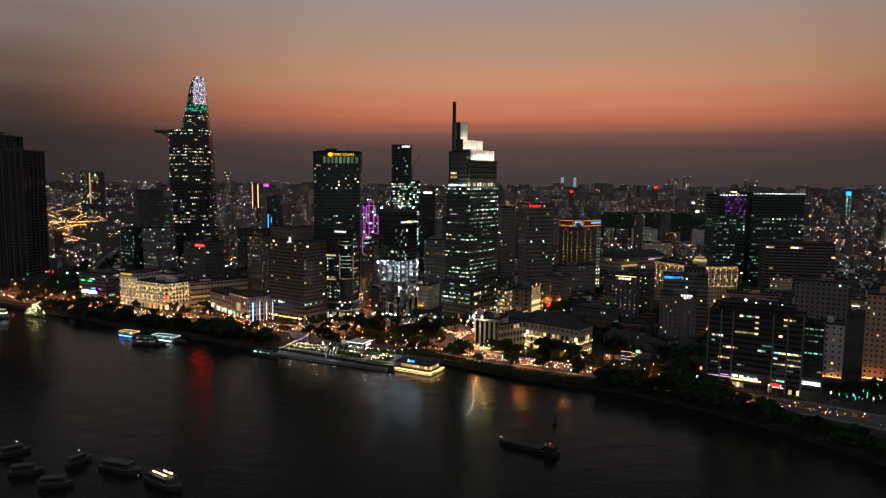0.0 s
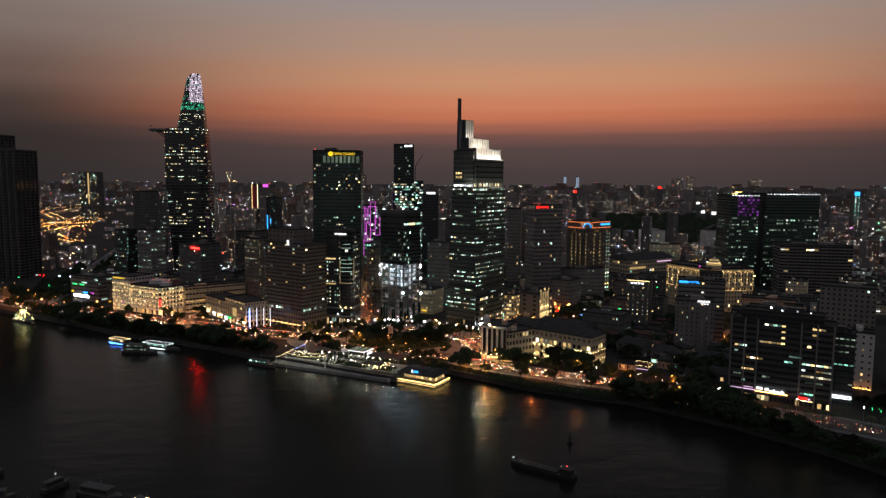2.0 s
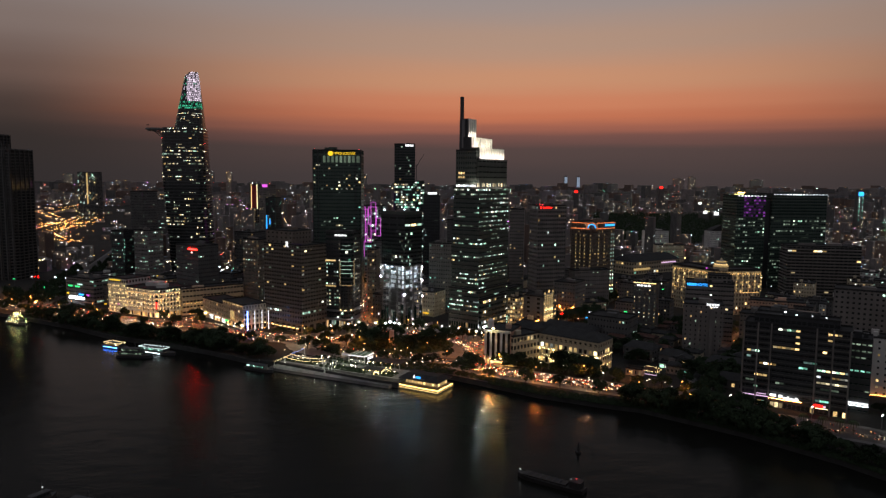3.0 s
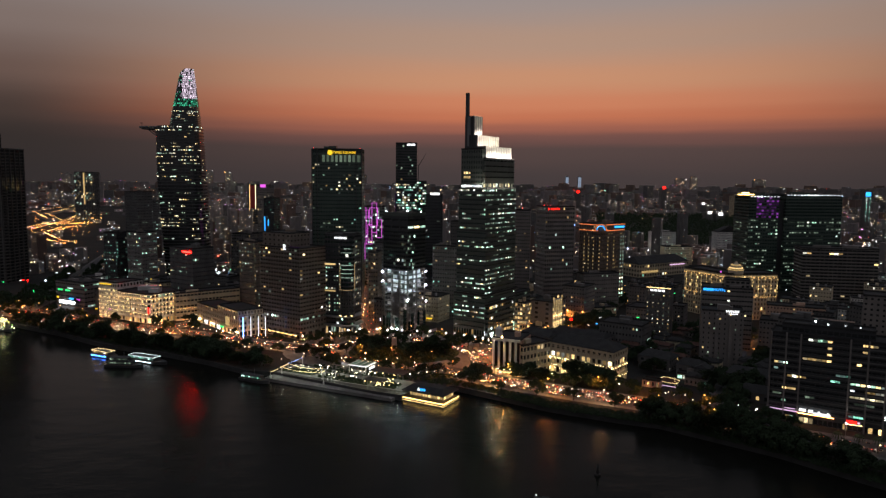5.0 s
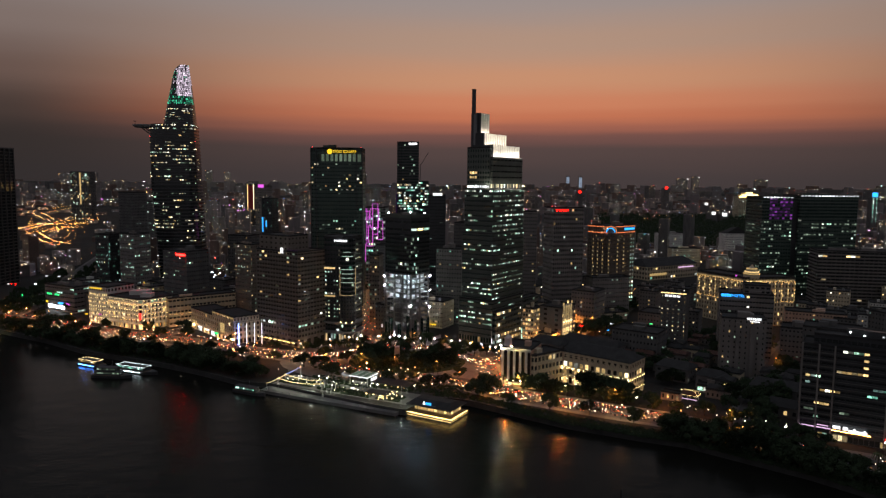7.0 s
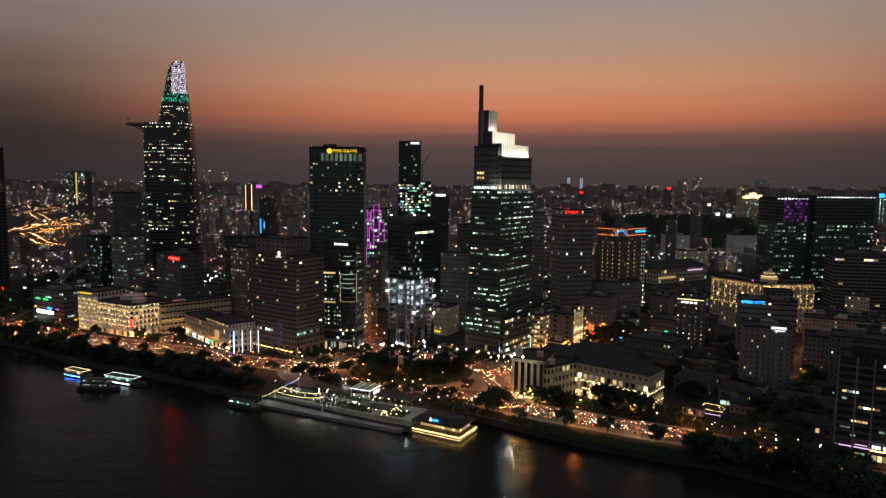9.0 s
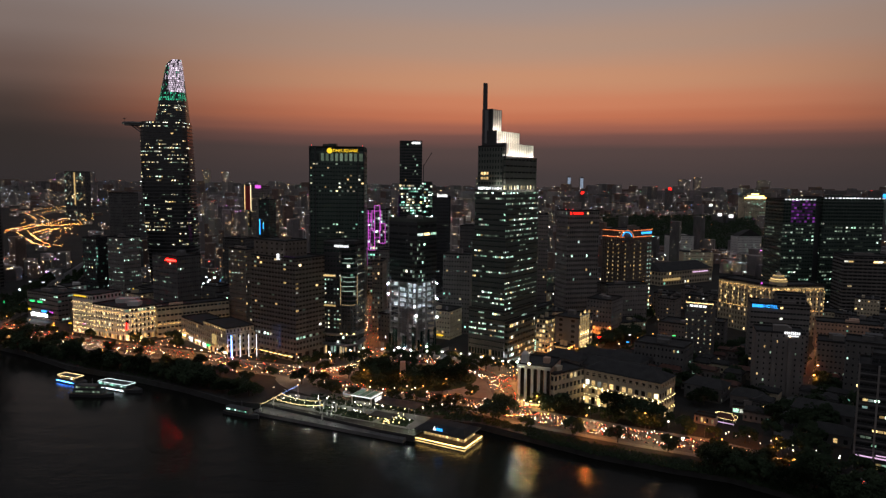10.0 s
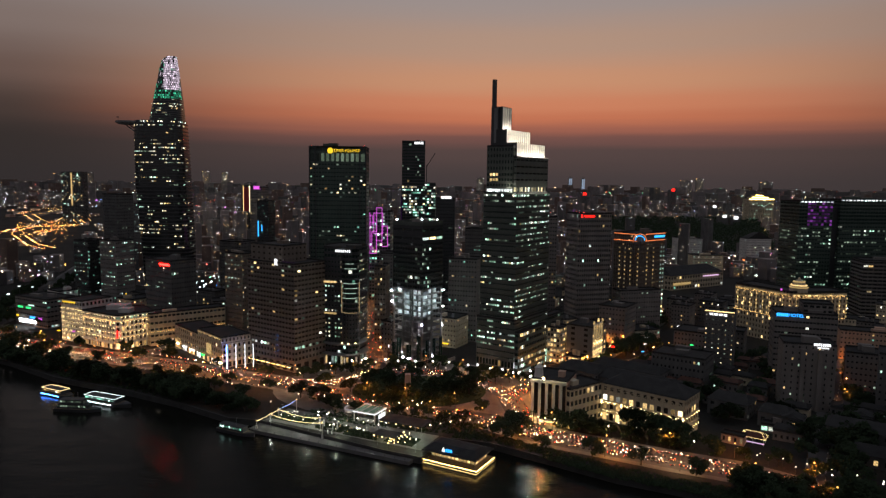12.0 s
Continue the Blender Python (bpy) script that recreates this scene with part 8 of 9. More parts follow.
def make_car(paint, label):
    C = thing("car", label, "car", pose(0, 0, -60), "cars")
    s = Shape()
    s.loft([[(x, -w, z), (x, w, z), (x, w * 0.94, z2), (x, -w * 0.94, z2)] for x, w, z, z2 in ((-2.2, 0.78, 0.35, 0.85), (-1.9, 0.86, 0.28, 0.98), (0.9, 0.88, 0.28, 0.95), (1.9, 0.84, 0.28, 0.78), (2.25, 0.7, 0.36, 0.66))])
    part("body", s, paint, C)
    s = Shape()
    s.loft([[(-1.7, -0.8, 0.93), (0.95, -0.8, 0.93), (0.95, 0.8, 0.93), (-1.7, 0.8, 0.93)], [(-1.3, -0.64, 1.45), (0.25, -0.64, 1.45), (0.25, 0.64, 1.45), (-1.3, 0.64, 1.45)]])
    part("cabin_glass", s, "glass", C)
    for x in (-1.35, 1.35):
        for y in (-0.82, 0.82):
            t = Shape()
            t.tube((x, y - 0.1, 0.32), (x, y + 0.1, 0.32), 0.32, n=10)
            part("wheel", t, "tyre", C)
    for y in (-0.55, 0.55):
        t = Shape()
        t.box(2.1, y - 0.18, 0.5, 2.32, y + 0.18, 0.74)
        part("headlight", t, "headlight", C)
        t = Shape()
        t.box(-2.32, y - 0.18, 0.62, -2.14, y + 0.18, 0.85)
        part("taillight", t, "taillight", C)
    return C


def make_bike():
    C = thing("motorbike", "small motorbike on the street", "motorbike", pose(0, 0, -60), "motorbikes")
    s = Shape()
    s.loft([[(x, -w, z), (x, w, z), (x, w, z2), (x, -w, z2)] for x, w, z, z2 in ((-0.8, 0.1, 0.55, 0.8), (-0.3, 0.16, 0.35, 0.82), (0.15, 0.12, 0.3, 0.5), (0.5, 0.14, 0.4, 1.0))])
    s.tube((0.5, -0.32, 1.02), (0.5, 0.32, 1.02), 0.03)
    part("body", s, "car_paint", C)
    t = Shape()
    for x in (-0.62, 0.62):
        t.tube((x, -0.05, 0.28), (x, 0.05, 0.28), 0.28, n=8)
    part("wheels", t, "tyre", C)
    t = Shape()
    t.box(0.55, -0.13, 0.72, 0.72, 0.13, 0.98)
    part("headlight", t, "headlight", C)
    t = Shape()
    t.box(-0.95, -0.12, 0.6, -0.8, 0.12, 0.8)
    part("taillight", t, "taillight", C)
    return C


def traffic():
    rng = random.Random(13)
    dark, white = make_car("car_paint", "dark car with its lights on"), make_car("car_white", "white car with its lights on")
    bike = make_bike()
    jobs = []
    for line, step, lanes, share in ((QUAY_ROAD[1:8], 9, (-7, -4, 4, 7), 0.42), (QUAY_ROAD[10:18], 7, (-7, -4, 4, 7), 0.6), (ROUND, 8, (-4, 0, 4), 0.55), (NGUYEN[:4], 12, (-6, -3, 3, 6), 0.4), (HAI_BA, 9, (-5, -2, 2, 5), 0.5), (QUAY_ROAD[16:20], 12, (-6, -3, 3, 6), 0.2),
                                     (DONG_KHOI[:3], 14, (-2, 2), 0.4), (SIDE_A, 10, (-2, 2), 0.5)):
        for lane in lanes:
            for x, y, h in along(line, step, lane, rng.uniform(0, step)):
                if rng.random() < share:
                    jobs.append((x + rng.uniform(-0.6, 0.6), y + rng.uniform(-0.6, 0.6), h + (0 if lane > 0 else 180) + rng.uniform(-6, 6)))
    rng.shuffle(jobs)
    jobs, rest = jobs[:110], jobs[110:]
    for x, y, h in jobs:
        r = rng.random()
        copy_thing(bike if r < 0.7 else (white if r > 0.88 else dark), pose(x, y, 3.06, 0, 0, h))
    # the rest of the evening stream of motorbikes, too many to count
    body, front, back = Shape(), Shape(), Shape()
    more = []
    for line, width, n in ((QUAY_ROAD[0:8], 17, 620), (QUAY_ROAD[1:7], 38, 260), (QUAY_ROAD[0:4], 19, 420), (QUAY_ROAD[7:11], 15, 110), (QUAY_ROAD[10:17], 17, 420), (ROUND, 14, 420), (HAI_BA[:4], 14, 330), (NGUYEN[:4], 18, 260), (QUAY_ROAD[16:20], 15, 60), (DONG_KHOI[:4], 9, 170), (SIDE_A, 8, 110), (HAM_NGHI[:3], 16, 120)):
        pts = along(line, 1.0)
        for i in range(n):
            x, y, h = rng.choice(pts)
            off = rng.uniform(-width / 2, width / 2)
            a = radians(h)
            more.append((x + math.sin(a) * off, y - math.cos(a) * off, h + (0 if off > 0 else 180) + rng.uniform(-8, 8)))
    for x, y, h in more + rest:
        a = radians(h)
        u, v = Vector((math.cos(a), math.sin(a), 0)), Vector((-math.sin(a), math.cos(a), 0))
        c = Vector((x, y, 3.06))
        for shape, x0, x1, w, z0, z1 in ((body, -0.85, 0.55, 0.14, 0.3, 0.85), (body, 0.35, 0.6, 0.3, 0.85, 1.05), (front, 0.6, 0.8, 0.12, 0.72, 0.96), (back, -1.0, -0.85, 0.09, 0.6, 0.78)):
            e = [c + u * x0 - v * w, c + u * x1 - v * w, c + u * x1 + v * w, c + u * x0 + v * w]
            shape.loft([[p + Vector((0, 0, z0)) for p in e], [p + Vector((0, 0, z1)) for p in e]])
    solid("motorbike_stream", body, "car_paint", "dense stream of motorbikes filling the streets", "motorbikes", kind="stuff")
    solid("motorbike_headlights", front, "headlight_far", "many small headlights in the street traffic", "headlights", kind="stuff")
    solid("motorbike_taillights", back, "taillight_far", "many small red tail lights in the traffic", "tail lights", kind="stuff")
    for T in (dark, white, bike):
        for c in list(T.children_recursive) + [T]:
            bpy.data.objects.remove(c)


traffic()

# ---- the low city between the towers, and the far city ----
TAKEN = [(40, 606, 48), (-100, 800, 42), (-294, 890, 48), (-108, 613, 52), (-85, 650, 36), (-22, 645, 34), (-490, 905, 95), (-36, 1060, 34), (-71, 912, 30), (-30, 560, 62), (113, 492, 55), (100, 640, 34), (230, 401, 75),
         (280, 700, 62), (300, 450, 48), (-253, 690, 62), (-190, 640, 62), (-200, 740, 48), (376, 890, 60), (440, 890, 60), (470, 890, 62), (420, 815, 62), (345, 1050, 80), (90, 560, 40), (-400, 735, 62), (-455, 790, 55), (-350, 715, 40), (-345, 668, 48), (-395, 690, 45), (-300, 650, 40), (146, 488, 16), (166, 499, 14)]


def blocked(x, y, margin=14.0):
    for c in TAKEN:
        if (x - c[0]) ** 2 + (y - c[1]) ** 2 < c[2] ** 2:
            return True
    for o in BLOCKS:
        if (x - o[0]) ** 2 + (y - o[1]) ** 2 < (o[2] + margin) ** 2:
            return True
    for line, width in ROADS:
        for (a, b), (c, d) in zip(line, line[1:]):
            u, p = Vector((c - a, d - b)), Vector((x - a, y - b))
            t = max(0, min(1, p.dot(u) / u.length_squared))
            if (p - u * t).length < width / 2 + margin:
                return True
    return False


BLOCKS = []
for o in scene.objects:
    if o.type == "EMPTY" and o.get("category") in ("building", "hotel", "skyscraper"):
        walls = [c for c in o.children if c.name.startswith("wall")]
        if walls:
            pts = [o.matrix_basis @ Vector(c) for c in walls[0].bound_box]
            cx, cy = sum(p.x for p in pts) / 8, sum(p.y for p in pts) / 8
            BLOCKS.append((cx, cy, max((Vector((p.x, p.y)) - Vector((cx, cy))).length for p in pts) * 0.8))


def town_houses():
    rng = random.Random(17)
    kinds = []
    for k in range(12):
        a, b, h = rng.uniform(14, 26), rng.uniform(14, 24), rng.uniform(9, 24)
        wall = rng.choice(("concrete", "white_paint", "cream_paint", "dark_concrete", "pink_paint", "concrete"))
        B = simple_block("town_house", "flat roofed town house with a few lit windows", "house", (0, 0, -200), 0, a, b, h, wall, max(2, int(h / 3.4)), bay=2.7, ww=0.42, wh=0.36, sill=0.32, lit=0.07, keys=(("win_warm", "win_cool", "win_warm", "win_teal")[k % 4],), run=1,
                         seed=300 + k, plant=1, dark_single=0, group="town houses", single=0)
        t = Shape()
        t.tube((-a * 0.3, b * 0.3, h), (-a * 0.3, b * 0.3, h + 2.6), 1.1, n=10)
        B.add("water_tank", t, "steel")
        if k % 3 == 0:
            s = Shape()
            s.box(-a * 0.6, -0.7, 2.6, -a * 0.3, -0.3, 3.5)
            B.add("shop_sign", s, rng.choice(("sign_white", "sign_gold", "sign_green", "strip_warm")))
        kinds.append(B.ob)
    n = 0
    y = 655.0
    while y < 1000:
        x = -0.72 * y
        while x < 0.72 * y:
            px, py = x + rng.uniform(-5, 5), y + rng.uniform(-5, 5)
            if not blocked(px, py) and n < 100:
                copy_thing(rng.choice(kinds), pose(px, py, 3.0, 0, 0, rng.choice((-36, -36, 54, -30, 20)) + rng.uniform(-3, 3)))
                n += 1
            x += 33
        y += 33
    for T in kinds:
        for c in list(T.children_recursive) + [T]:
            bpy.data.objects.remove(c)
    # low houses and yards behind the river road
    low = []
    for k in range(5):
        a, b, h = rng.uniform(9, 16), rng.uniform(8, 13), rng.uniform(4, 8)
        B = simple_block("low_house", "low dark house in a yard behind the road", "house", (0, 0, -200), 0, a, b, h, rng.choice(("concrete", "cream_paint", "dark_concrete")), 1 if h < 6 else 2, bay=3.0, ww=0.4, wh=0.36, lit=0.10,
                         keys=(("win_warm", "win_cool", "win_teal")[k % 3],), run=1, seed=330 + k, plant=0, dark_single=0, group="low houses", single=0)
        s = Shape()
        s.loft([[(-a - 0.5, -0.5, h + 0.1), (0.5, -0.5, h + 0.1), (0.5, b + 0.5, h + 0.1), (-a - 0.5, b + 0.5, h + 0.1)], [(-a + 2, b / 2 - 0.1, h + 2.6), (-2, b / 2 - 0.1, h + 2.6), (-2, b / 2 + 0.1, h + 2.6), (-a + 2, b / 2 + 0.1, h + 2.6)]])
        B.add("pitched_roof", s, ("roof_felt", "roof_tile")[k % 2])
        low.append(B.ob)
    n = 0
    for i in range(400):
        x, y = rng.uniform(128, 330), rng.uniform(440, 650)
        if n < 64 and not blocked(x, y, 5) and x / y < 0.6:
            copy_thing(rng.choice(low), pose(x, y, 3.0, 0, 0, rng.choice((-36, 54)) + rng.uniform(-4, 4)))
            BLOCKS.append((x, y, 7))
            n += 1
    for T in low:
        for c in list(T.children_recursive) + [T]:
            bpy.data.objects.remove(c)


town_houses()


def yard_trees():
    """Dark tree crowns filling the yards between the low houses and town blocks."""
    rng = random.Random(59)
    grove, wood = Shape(), Shape()
    n = 0
    for i in range(1500):
        x, y = rng.uniform(120, 345), rng.uniform(440, 700)
        if n > 150 or x / y > 0.62 or blocked(x, y, 3.5) or (x + y * 0.8 < 510):
            continue
        n += 1
        h, r = rng.uniform(6, 12), rng.uniform(3.5, 7)
        wood.tube((x, y, 3), (x, y, 3 + h * 0.6), 0.3, 0.12, n=5)
        tips = [(x + rng.uniform(-0.7, 0.7) * r, y + rng.uniform(-0.7, 0.7) * r, 3 + h * rng.uniform(0.45, 0.9)) for _ in range(7)]
        for p in tips:
            wood.tube((x, y, 3 + h * 0.4), p, 0.1, 0.04, n=4)
        for k in range(330):
            p = Vector(rng.choice(tips)) + Vector((rng.gauss(0, 1), rng.gauss(0, 1), rng.gauss(0, 0.7))).normalized() * r * 0.4 * rng.random() ** 0.35
            d1 = Vector((rng.gauss(0, 1), rng.gauss(0, 1), rng.gauss(0, 0.6))).normalized() * rng.uniform(0.5, 1.1)
            d2 = d1.orthogonal() * 0.5
            grove.face([p - d1, p + d2, p + d1, p - d2])
    solid("yard_trees", grove, "leaf", "dark leafy tree crowns in the yards between houses", "trees", kind="stuff")
    solid("yard_tree_trunks", wood, "bark", "bare trunks and limbs of the yard trees", "tree trunks", kind="stuff")


yard_trees()

HUES = [(0, (1.0, 0.45, 0.14)), (0.2, (1.0, 0.72, 0.40)), (0.38, (0.95, 0.95, 1.0)), (0.64, (0.55, 0.85, 1.0)), (0.74, (1.0, 0.06, 0.04)), (0.83, (0.7, 0.12, 0.8)), (0.89, (0.15, 0.3, 1.0)), (0.94, (0.15, 1.0, 0.4)), (0.97, (1.0, 0.7, 0.3))]
surface("far_brick", (0.17, 0.12, 0.10), 0.9, 0, 0.05, 0.3, 1, 0.0)
surface("far_plaster", (0.21, 0.19, 0.185), 0.9, 0, 0.05, 0.3, 1, 0.0)
lamp_glow("far_light", (1, 0.8, 0.5), 18.0, 0.93, island=True, hue=HUES)
lamp_glow("far_window", (1, 0.8, 0.5), 4.4, 0.94, island=True, hue=[(0, (1.0, 0.80, 0.5)), (0.35, (0.85, 0.95, 1.0)), (0.75, (1.0, 0.6, 0.25))])
lamp_glow("far_street", (1.0, 0.42, 0.10), 14.0, 0.7, island=True, hue=[(0, (1.0, 0.40, 0.08)), (0.55, (1.0, 0.60, 0.22)), (0.88, (1.0, 0.18, 0.05))])


def far_city():
    rng = random.Random(19)
    body, lights, wins = Shape(), Shape(), Shape()
    count = 0
    y = 990.0
    while y < 4780:
        step = 26 + (y - 990) * 0.013
        x = -0.74 * y
        while x < 0.74 * y:
            px, py = x + rng.uniform(-0.4, 0.4) * step, y + rng.uniform(-0.4, 0.4) * step
            x += step
            park = 0.235 < px / py < 0.45 and 1380 < py < 2600
            canal = -0.64 < px / py < -0.36 and 1150 < py < 3200
            if park or blocked(px, py, 8) or (canal and rng.random() < 0.92):
                continue
            r = rng.random()
            h = rng.uniform(8, 20)
            if r > 0.80:
                h = rng.uniform(20, 45)
            if r > 0.965:
                h = rng.uniform(40, 75)
            if canal:
                h = min(h, 9)
            elif py > 2600:
                h = h * (1 + (py - 2600) / 2200 * 0.9) + max(0, py - 3300) / 1500 * rng.uniform(40, 68)
                h = min(h, 96 + rng.uniform(0, 26))
            w, d = step * rng.uniform(0.35, 0.6), step * rng.uniform(0.35, 0.6)
            if py > 3300:
                w, d = step * rng.uniform(0.5, 1.3), step * 0.6
            if h > 45 and py < 3300:
                w, d = min(w, 30), min(d, 30)
            a = radians(rng.choice((-36, -30, 20, 5)))
            u, v = Vector((math.cos(a), math.sin(a))), Vector((-math.sin(a), math.cos(a)))
            c = Vector((px, py))
            q = [c - u * w / 2 - v * d / 2, c + u * w / 2 - v * d / 2, c + u * w / 2 + v * d / 2, c - u * w / 2 + v * d / 2]
            body.loft([[(*p, 2.9) for p in q], [(*p, 3 + h) for p in q]], rng.choice((0, 0, 1, 2)))
            count += 1
            front, side = (q[0], u, w), (q[1], v, d)
            size = 0.6 + py / 3200
            for o, dirn, ln in (front, side):
                nn = Vector((dirn.y, -dirn.x)) * 0.3
                k = rng.randint(2, 12 if h < 30 else 24)
                for i in range(k):
                    if rng.random() < 0.75:
                        s = rng.uniform(0.05, 0.85) * ln
                        z = 3 + rng.uniform(0.2, 0.95) * h
                        ww, hh = rng.uniform(0.35, 1.0) * size, rng.uniform(0.3, 0.5) * size
                        p0, p1 = o + dirn * s + nn, o + dirn * (s + ww) + nn
                        wins.face([(*p0, z), (*p1, z), (*p1, z + hh), (*p0, z + hh)])
                for rep in range(rng.choice((1, 2, 3, 4))):
                    s = rng.uniform(0.1, 0.8) * ln
                    z = 3 + h - rng.uniform(0, 3) if rng.random() < 0.6 else 3 + rng.uniform(2, 6)
                    ww, hh = rng.choice((0.4, 0.55, 0.7, 1.8)) * size, rng.uniform(0.35, 0.6) * size
                    p0, p1 = o + dirn * s + nn, o + dirn * (s + ww) + nn
                    lights.face([(*p0, z), (*p1, z), (*p1, z + hh), (*p0, z + hh)])
        y += step
    ob = solid("far_city", body, ["far_plaster", "dark_concrete", "far_brick"], "crowded low city blocks reaching to the horizon", "city", kind="stuff")
    solid("far_windows", wins, "far_window", "scattered lit windows of the far city", "city windows", kind="stuff")
    solid("far_lights", lights, "far_light", "scattered coloured signs and lamps of the far city", "city lights", kind="stuff")
    print("far blocks", count)


far_city()


def canal_road():
    """The broad lamp-lit roads far off beyond the tall tower."""
    rng = random.Random(23)
    s = Shape()
    # each road: its line, the spacing of its lamps, its width
    lines = [([(-1315, 2428), (-1410, 2709), (-1459, 2977), (-1881, 4065)], 40, 60), ([(-1315, 2428), (-1090, 2088)], 32, 26), ([(-1414, 2887), (-971, 2104)], 50, 24), ([(-1437, 2981), (-1079, 2337)], 56, 20),
             ([(-1270, 2576), (-939, 2015)], 44, 20), ([(-936, 1674), (-1002, 1908), (-915, 1863), (-917, 1958)], 10, 24), ([(-859, 1595), (-720, 1396), (-662, 1342)], 9, 18), ([(-849, 1624), (-887, 1761), (-858, 1777)], 9, 16),
             ([(-950, 1838), (-1046, 2123), (-1154, 2388)], 30, 20)]
    for line, step, wide in lines:
        for off in (-wide / 2, wide / 2):
            for x, y, h in along(line, step * 0.8, off, rng.uniform(0, step)):
                z = rng.uniform(11.5, 12.5)
                k = rng.uniform(0.55, 0.95) * (0.45 + y / 3600)
                s.box(x - k / 2, y - k / 2, z, x + k / 2, y + k / 2, z + k)
    for i in range(170):
        a = rng.random() ** 1.3
        b = rng.random()
        x = (1 - a) * (-880 + 200 * b) + a * (-1318 + 372 * b)
        y = (1 - a) * (1600 - 200 * b) + a * (2407 - 388 * b)
        k = rng.uniform(0.25, 0.6) * (0.45 + y / 3600)
        z = rng.uniform(6, 12)
        s.box(x - k / 2, y - k / 2, z, x + k / 2, y + k / 2, z + k)
    solid("far_street_lights", s, "far_street", "dense orange lamps along a far canal road", "street lights", kind="stuff")
    for line, step, wide in lines[:4]:
        solid("road", strip(line, wide / 2, 2.9, 3.05), "asphalt", "far broad road under orange lamps", "road", kind="structure")


canal_road()


def neon_signs():
    """Small coloured shop signs among the low houses."""
    rng = random.Random(41)
    spots = [(-419, 771, 24, "sign_red"), (-422, 771, 24, "sign_white"), (-415, 771, 23, "sign_red"), (-393, 810, 26, "sign_white"), (-408, 814, 26, "sign_white"), (-258, 742, 14, "sign_blue"), (-262, 760, 16, "sign_pink"), (-246, 770, 10, "sign_pink"), (-300, 700, 8, "sign_pink"), (-318, 712, 6, "sign_gold"), (-420, 790, 9, "sign_green"), (-120, 700, 12, "sign_white"),
             (-95, 710, 30, "sign_white"), (-128, 760, 20, "sign_white"), (24, 690, 20, "sign_white"), (120, 650, 10, "sign_red"), (150, 668, 8, "sign_white"), (143, 652, 6, "sign_blue"), (175, 640, 14, "sign_green")]
    for i in range(16):
        spots.append((rng.choice((-47, -73)) + rng.uniform(-3, 3) - i * 0.6, 640 + i * 9, rng.uniform(3, 9), rng.choice(("sign_white", "strip_warm", "sign_gold", "strip_warm", "sign_white"))))
    for i in range(10):
        spots.append((-350 + rng.uniform(-12, 6) - i * 4, 905 + i * 13, rng.uniform(3, 14), rng.choice(("sign_blue", "strip_warm", "sign_white", "sign_pink", "strip_warm"))))
    for i in range(7):
        spots.append((-274 + rng.uniform(-12, 12), 945 + rng.uniform(-8, 8), rng.uniform(5, 14), "line_white"))
    spots += [(-488, 850, 10, "sign_green"), (-440, 850, 12, "line_white"), (-425, 845, 12, "line_white")]
    for i in range(26):
        y = rng.uniform(690, 990)
        spots.append((rng.uniform(-0.6, 0.6) * y, y, rng.uniform(8, 32), rng.choice(("sign_white", "sign_white", "sign_gold", "sign_blue", "sign_pink", "sign_green", "sign_red", "strip_warm"))))
    for x, y, z, mat in spots:
        S = thing("neon_sign", "small lit shop sign on a steel post", "sign", pose(x, y, 3, 0, 0, rng.uniform(-20, 20)), "neon signs")
        w, h = rng.choice(((1.8, 0.7), (0.6, 2.2), (2.4, 0.8), (1.1, 1.1)))
        s = Shape()
        s.tube((0, 0.3, 0), (0, 0.3, z + h), 0.15)
        part("post", s, "dark_steel", S)
        s = Shape()
        s.box(-w / 2, -0.15, z, w / 2, 0.15, z + h)
        part("panel", s, mat, S)


neon_signs()


def far_streets():
    """Lines of orange lamps along the streets between far blocks."""
    rng = random.Random(29)
    s = Shape()
    for i in range(70):
        y = rng.uniform(1050, 3600)
        x = rng.uniform(-0.66, 0.66) * y
        a = radians(rng.choice((54, 58, -36, -30)))
        n = rng.randint(4, 16)
        for k in range(n):
            px, py = x + math.cos(a) * k * 24, y + math.sin(a) * k * 24
            kk = rng.uniform(0.4, 0.75) * (0.5 + py / 3000)
            z = rng.uniform(8, 12)
            s.box(px - kk / 2, py - kk / 2, z, px + kk / 2, py + kk / 2, z + kk)
    solid("far_street_lights", s, "far_street", "rows of orange street lamps in the far city", "street lights", kind="stuff")


far_streets()


def park_woods():
    rng = random.Random(31)
    c = Shape()
    for i in range(900):
        y = rng.uniform(1390, 2600)
        x = y * rng.uniform(0.235, 0.45)
        h, r = rng.uniform(12, 20), rng.uniform(7, 13)
        for k in range(26):
            v = Vector((rng.gauss(0, 1), rng.gauss(0, 1), rng.gauss(0, 0.6))).normalized() * r * rng.random() ** 0.4
            p = Vector((x, y, h)) + v
            d1 = Vector((rng.gauss(0, 1), rng.gauss(0, 1), rng.gauss(0, 1))).normalized() * rng.uniform(1.5, 3)
            d2 = d1.orthogonal() * 0.6
            c.face([p - d1, p + d2, p + d1, p - d2])
        c.tube((x, y, 3), (x, y, h), 0.5, 0.3, n=4)
    solid("park_woods", c, "leaf", "dark wooded park among the city blocks", "woods", kind="stuff")


park_woods()


lamp_glow("tower_blue", (0.62, 0.76, 1.0), 0.42)


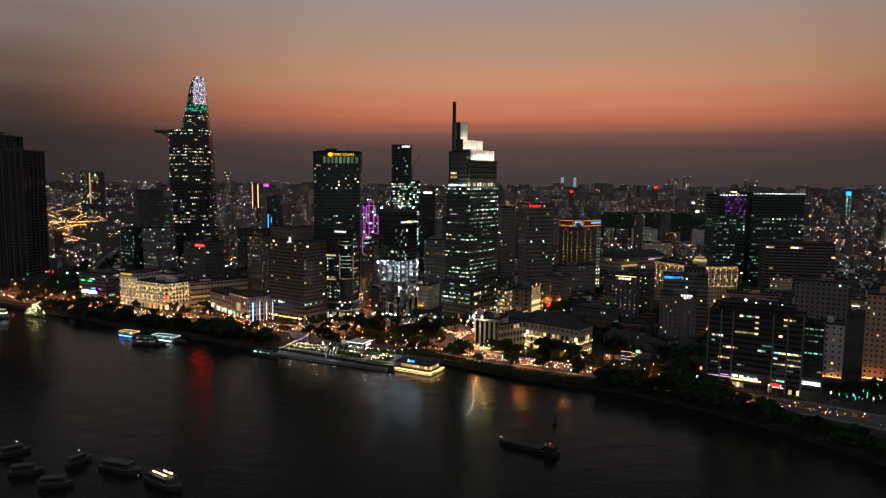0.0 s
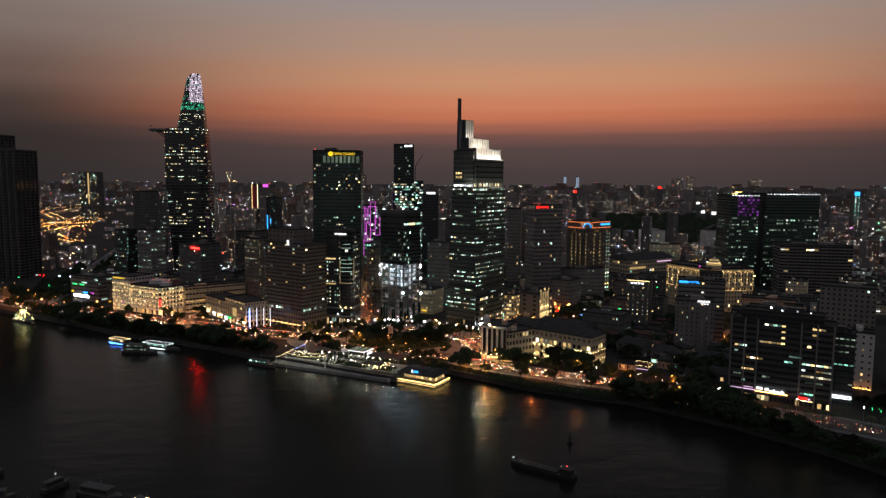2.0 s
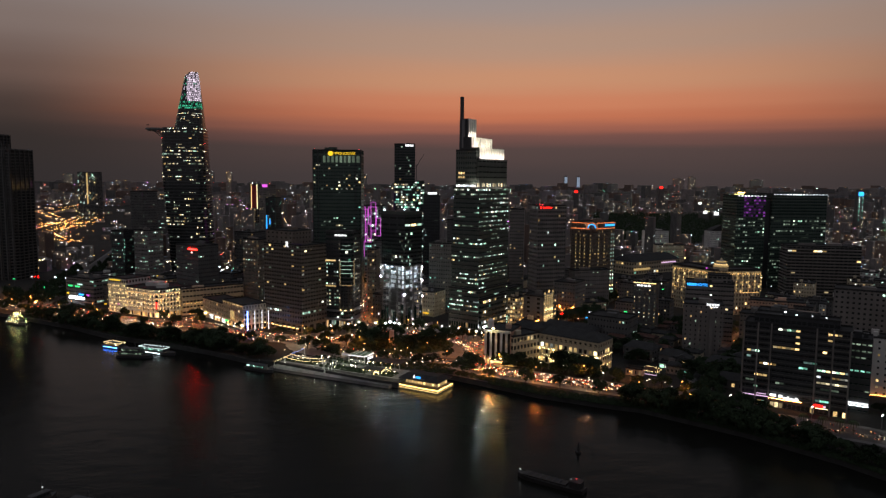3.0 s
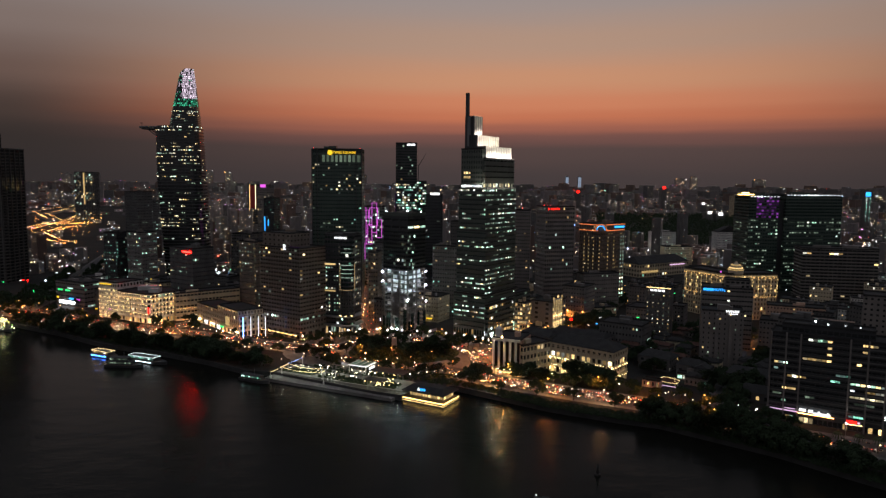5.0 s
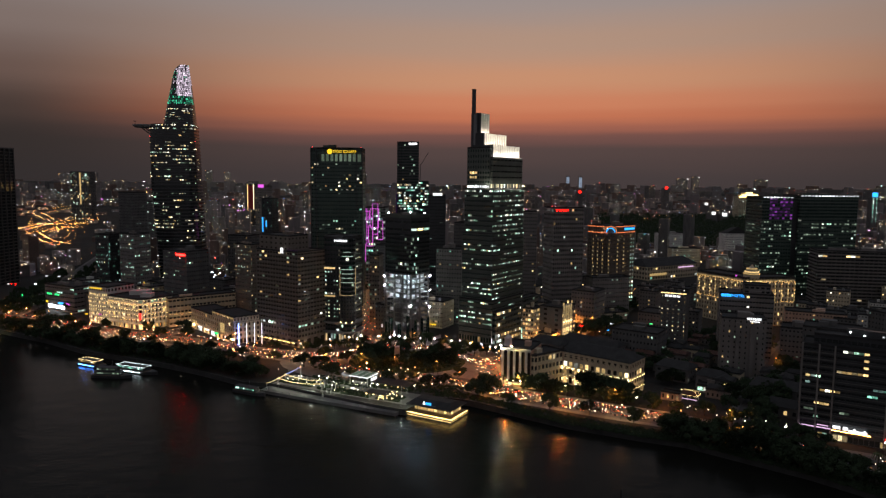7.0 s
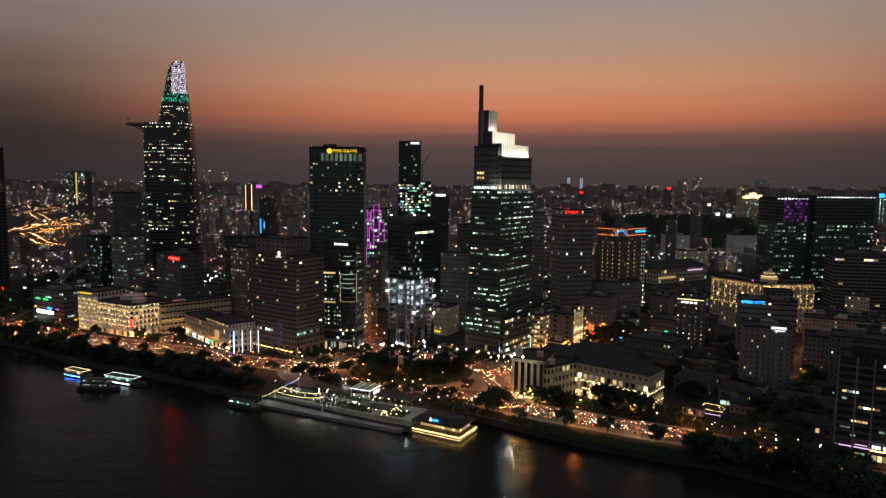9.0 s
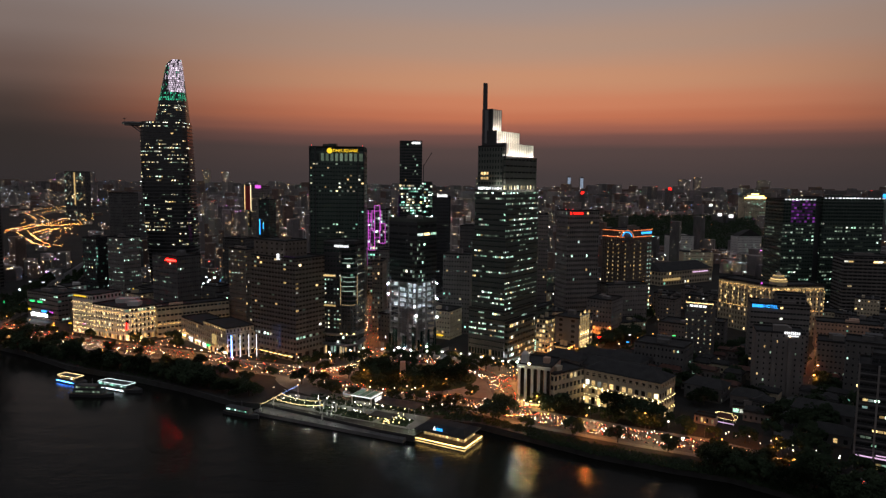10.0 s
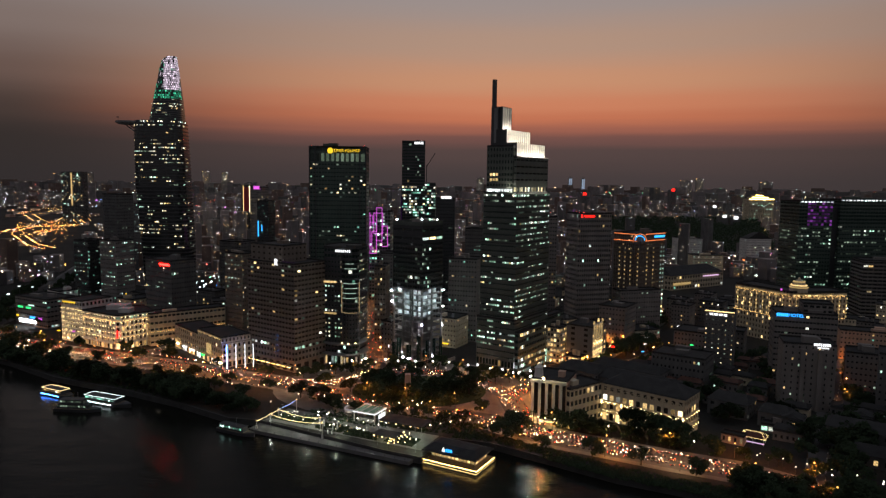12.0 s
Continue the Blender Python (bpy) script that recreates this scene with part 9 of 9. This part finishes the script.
def landmarks():
    """A few far buildings that stand out by their light."""
    rng = random.Random(37)
    for x, y, w, h, mat, label in ((916, 4600, 22, 162, "far_window", "far pale tower"), (1008, 4640, 22, 160, "far_window", "far pale tower")):
        T = thing("far_tower", "far tower with a pale blue lit shaft", "skyscraper", pose(x, y, 3), "far towers")
        s = Shape()
        s.box(-w / 2, 0, 0, w / 2, 20, h)
        s.box(-w / 4, 4, h, w / 4, 16, h + 6)
        part("shaft", s, "concrete", T)
        for x0, x1 in ((-w / 2 + 2, -1), (1, w / 2 - 2)):
            t = Shape()
            t.box(x0, -0.6, 92, x1, -0.1, h - 3)
            part("lit_face", t, "tower_blue", T, "pale blue lit face")
    B = Block("far_tower", "slim far tower with a red lit stripe", "skyscraper", (-352, 1480, 3), -4, "dark_concrete", seed=401, dark_single=0)
    P = ring_of(20, 18)
    for i in range(4):
        B.face(P[i], P[(i + 1) % 4], 0, 118, 30, 5, lit=0.03, keys=("win_warm",), run=1)
    B.roof(P, 118)
    s = Shape()
    s.box(-15, -0.6, 70, -5, -0.1, 116)
    B.add("red_stripe", s, "red_paint")
    for x in (-16.5, -4.5):
        t = Shape()
        t.box(x, -0.9, 68, x + 1.2, -0.5, 118)
        B.add("light_strip", t, "win_warm")
    B.done()
    B = Block("far_tower", "far block with a tall yellow light stripe", "skyscraper", (-1000, 2150, 3), -4, "dark_concrete", seed=402, dark_single=0)
    P = ring_of(60, 30)
    for i in range(4):
        B.face(P[i], P[(i + 1) % 4], 0, 145, 36, 12, lit=0.16 if i == 0 else 0, keys=("win_warm", "win_cool"), run=1)
    B.roof(P, 145)
    s = Shape()
    s.box(-32, -1.0, 50, -28, -0.4, 143)
    B.add("light_strip", s, "win_gold")
    B.done()
    B = Block("far_hotel", "far block outlined with golden roof light", "hotel", (1180, 2500, 3), 4, "cream_paint", seed=403, dark_single=0)
    P = ring_of(90, 40)
    for i in range(4):
        B.face(P[i], P[(i + 1) % 4], 0, 84, 20, 14, lit=0.1 if i == 0 else 0, keys=("win_teal", "win_cool"), run=1)
    B.roof(P, 84)
    for z, x0, x1 in ((84, -90, 0), (90, -80, -20), (97, -66, -40)):
        s = Shape()
        s.box(x0, -1.2, z - 3, x1, -0.4, z)
        B.add("light_strip", s, "strip_gold")
        if z > 84:
            t = Shape()
            t.box(x0, 0, 84, x1, 30, z)
            B.add("roof_step", t, "cream_paint")
    B.done()
    for x, y, z, k, mat in ((1073, 2730, 52, 12, "sign_white"), (880, 2200, 40, 12, "sign_white"), (915, 2200, 36, 14, "sign_white"), (1040, 4500, 100, 26, "strip_blue"), (1075, 4500, 100, 20, "sign_pink"), (640, 3000, 90, 12, "sign_red"), (1010, 3000, 110, 12, "sign_red")):
        S = thing("far_sign", "far bright illuminated roof sign", "sign", pose(x, y, 3), "far signs")
        s = Shape()
        s.box(-k, 2, 0, k, 30, z - 3)
        part("building", s, "dark_concrete", S)
        s = Shape()
        s.box(-k / 2, 1.0, z - 3 - k * 0.4, k / 2, 1.9, z - 3 + k * 0.3)
        part("panel", s, mat, S)
    for x, y, w, h in ((-1390, 4500, 40, 175), (-1290, 4560, 36, 168), (-2300, 4520, 60, 150), (-2140, 4560, 50, 158), (1650, 4540, 70, 150), (1760, 4600, 46, 165), (2150, 4500, 80, 148), (-420, 4620, 36, 160), (330, 4580, 44, 152)):
        T = thing("far_tower", "far dark tower with red roof lamps", "skyscraper", pose(x, y, 3), "far towers")
        s = Shape()
        s.box(-w / 2, 0, 0, w / 2, 25, h)
        s.box(-w / 5, 5, h, w / 5, 20, h + 7)
        part("shaft", s, "far_plaster", T)
        t, u = Shape(), Shape()
        for k in range(34):
            px, pz = rng.uniform(-w / 2 + 2, w / 2 - 4), rng.uniform(70, h - 4)
            t.box(px, -0.5, pz, px + rng.uniform(1, 3), -0.1, pz + 1.2)
        part("windows", t, "far_window", T, kind="stuff")
        for px in (-w / 2 + 1, w / 2 - 3):
            u.box(px, -0.6, h - 1, px + 2, 0.6, h + 1)
        part("warning_light", u, "far_light", T)
    T = thing("radio_tower", "far tower with blue and white beacon lights", "tower", pose(1180, 1900, 3))
    s = Shape()
    s.loft([[(-9, -9, 0), (9, -9, 0), (9, 9, 0), (-9, 9, 0)], [(-7, -7, 96), (7, -7, 96), (7, 7, 96), (-7, 7, 96)]])
    part("shaft", s, "dark_concrete", T)
    for z in range(30, 96, 6):
        for x in (-5, 4):
            t = Shape()
            t.box(x, -9.6, z, x + 1.6, -9.2, z + 4)
            part("light_strip", t, "win_teal", T)
    t = Shape()
    t.box(-6, -9.8, 97, 6, -6, 108)
    part("beacon", t, "sign_blue", T)


landmarks()
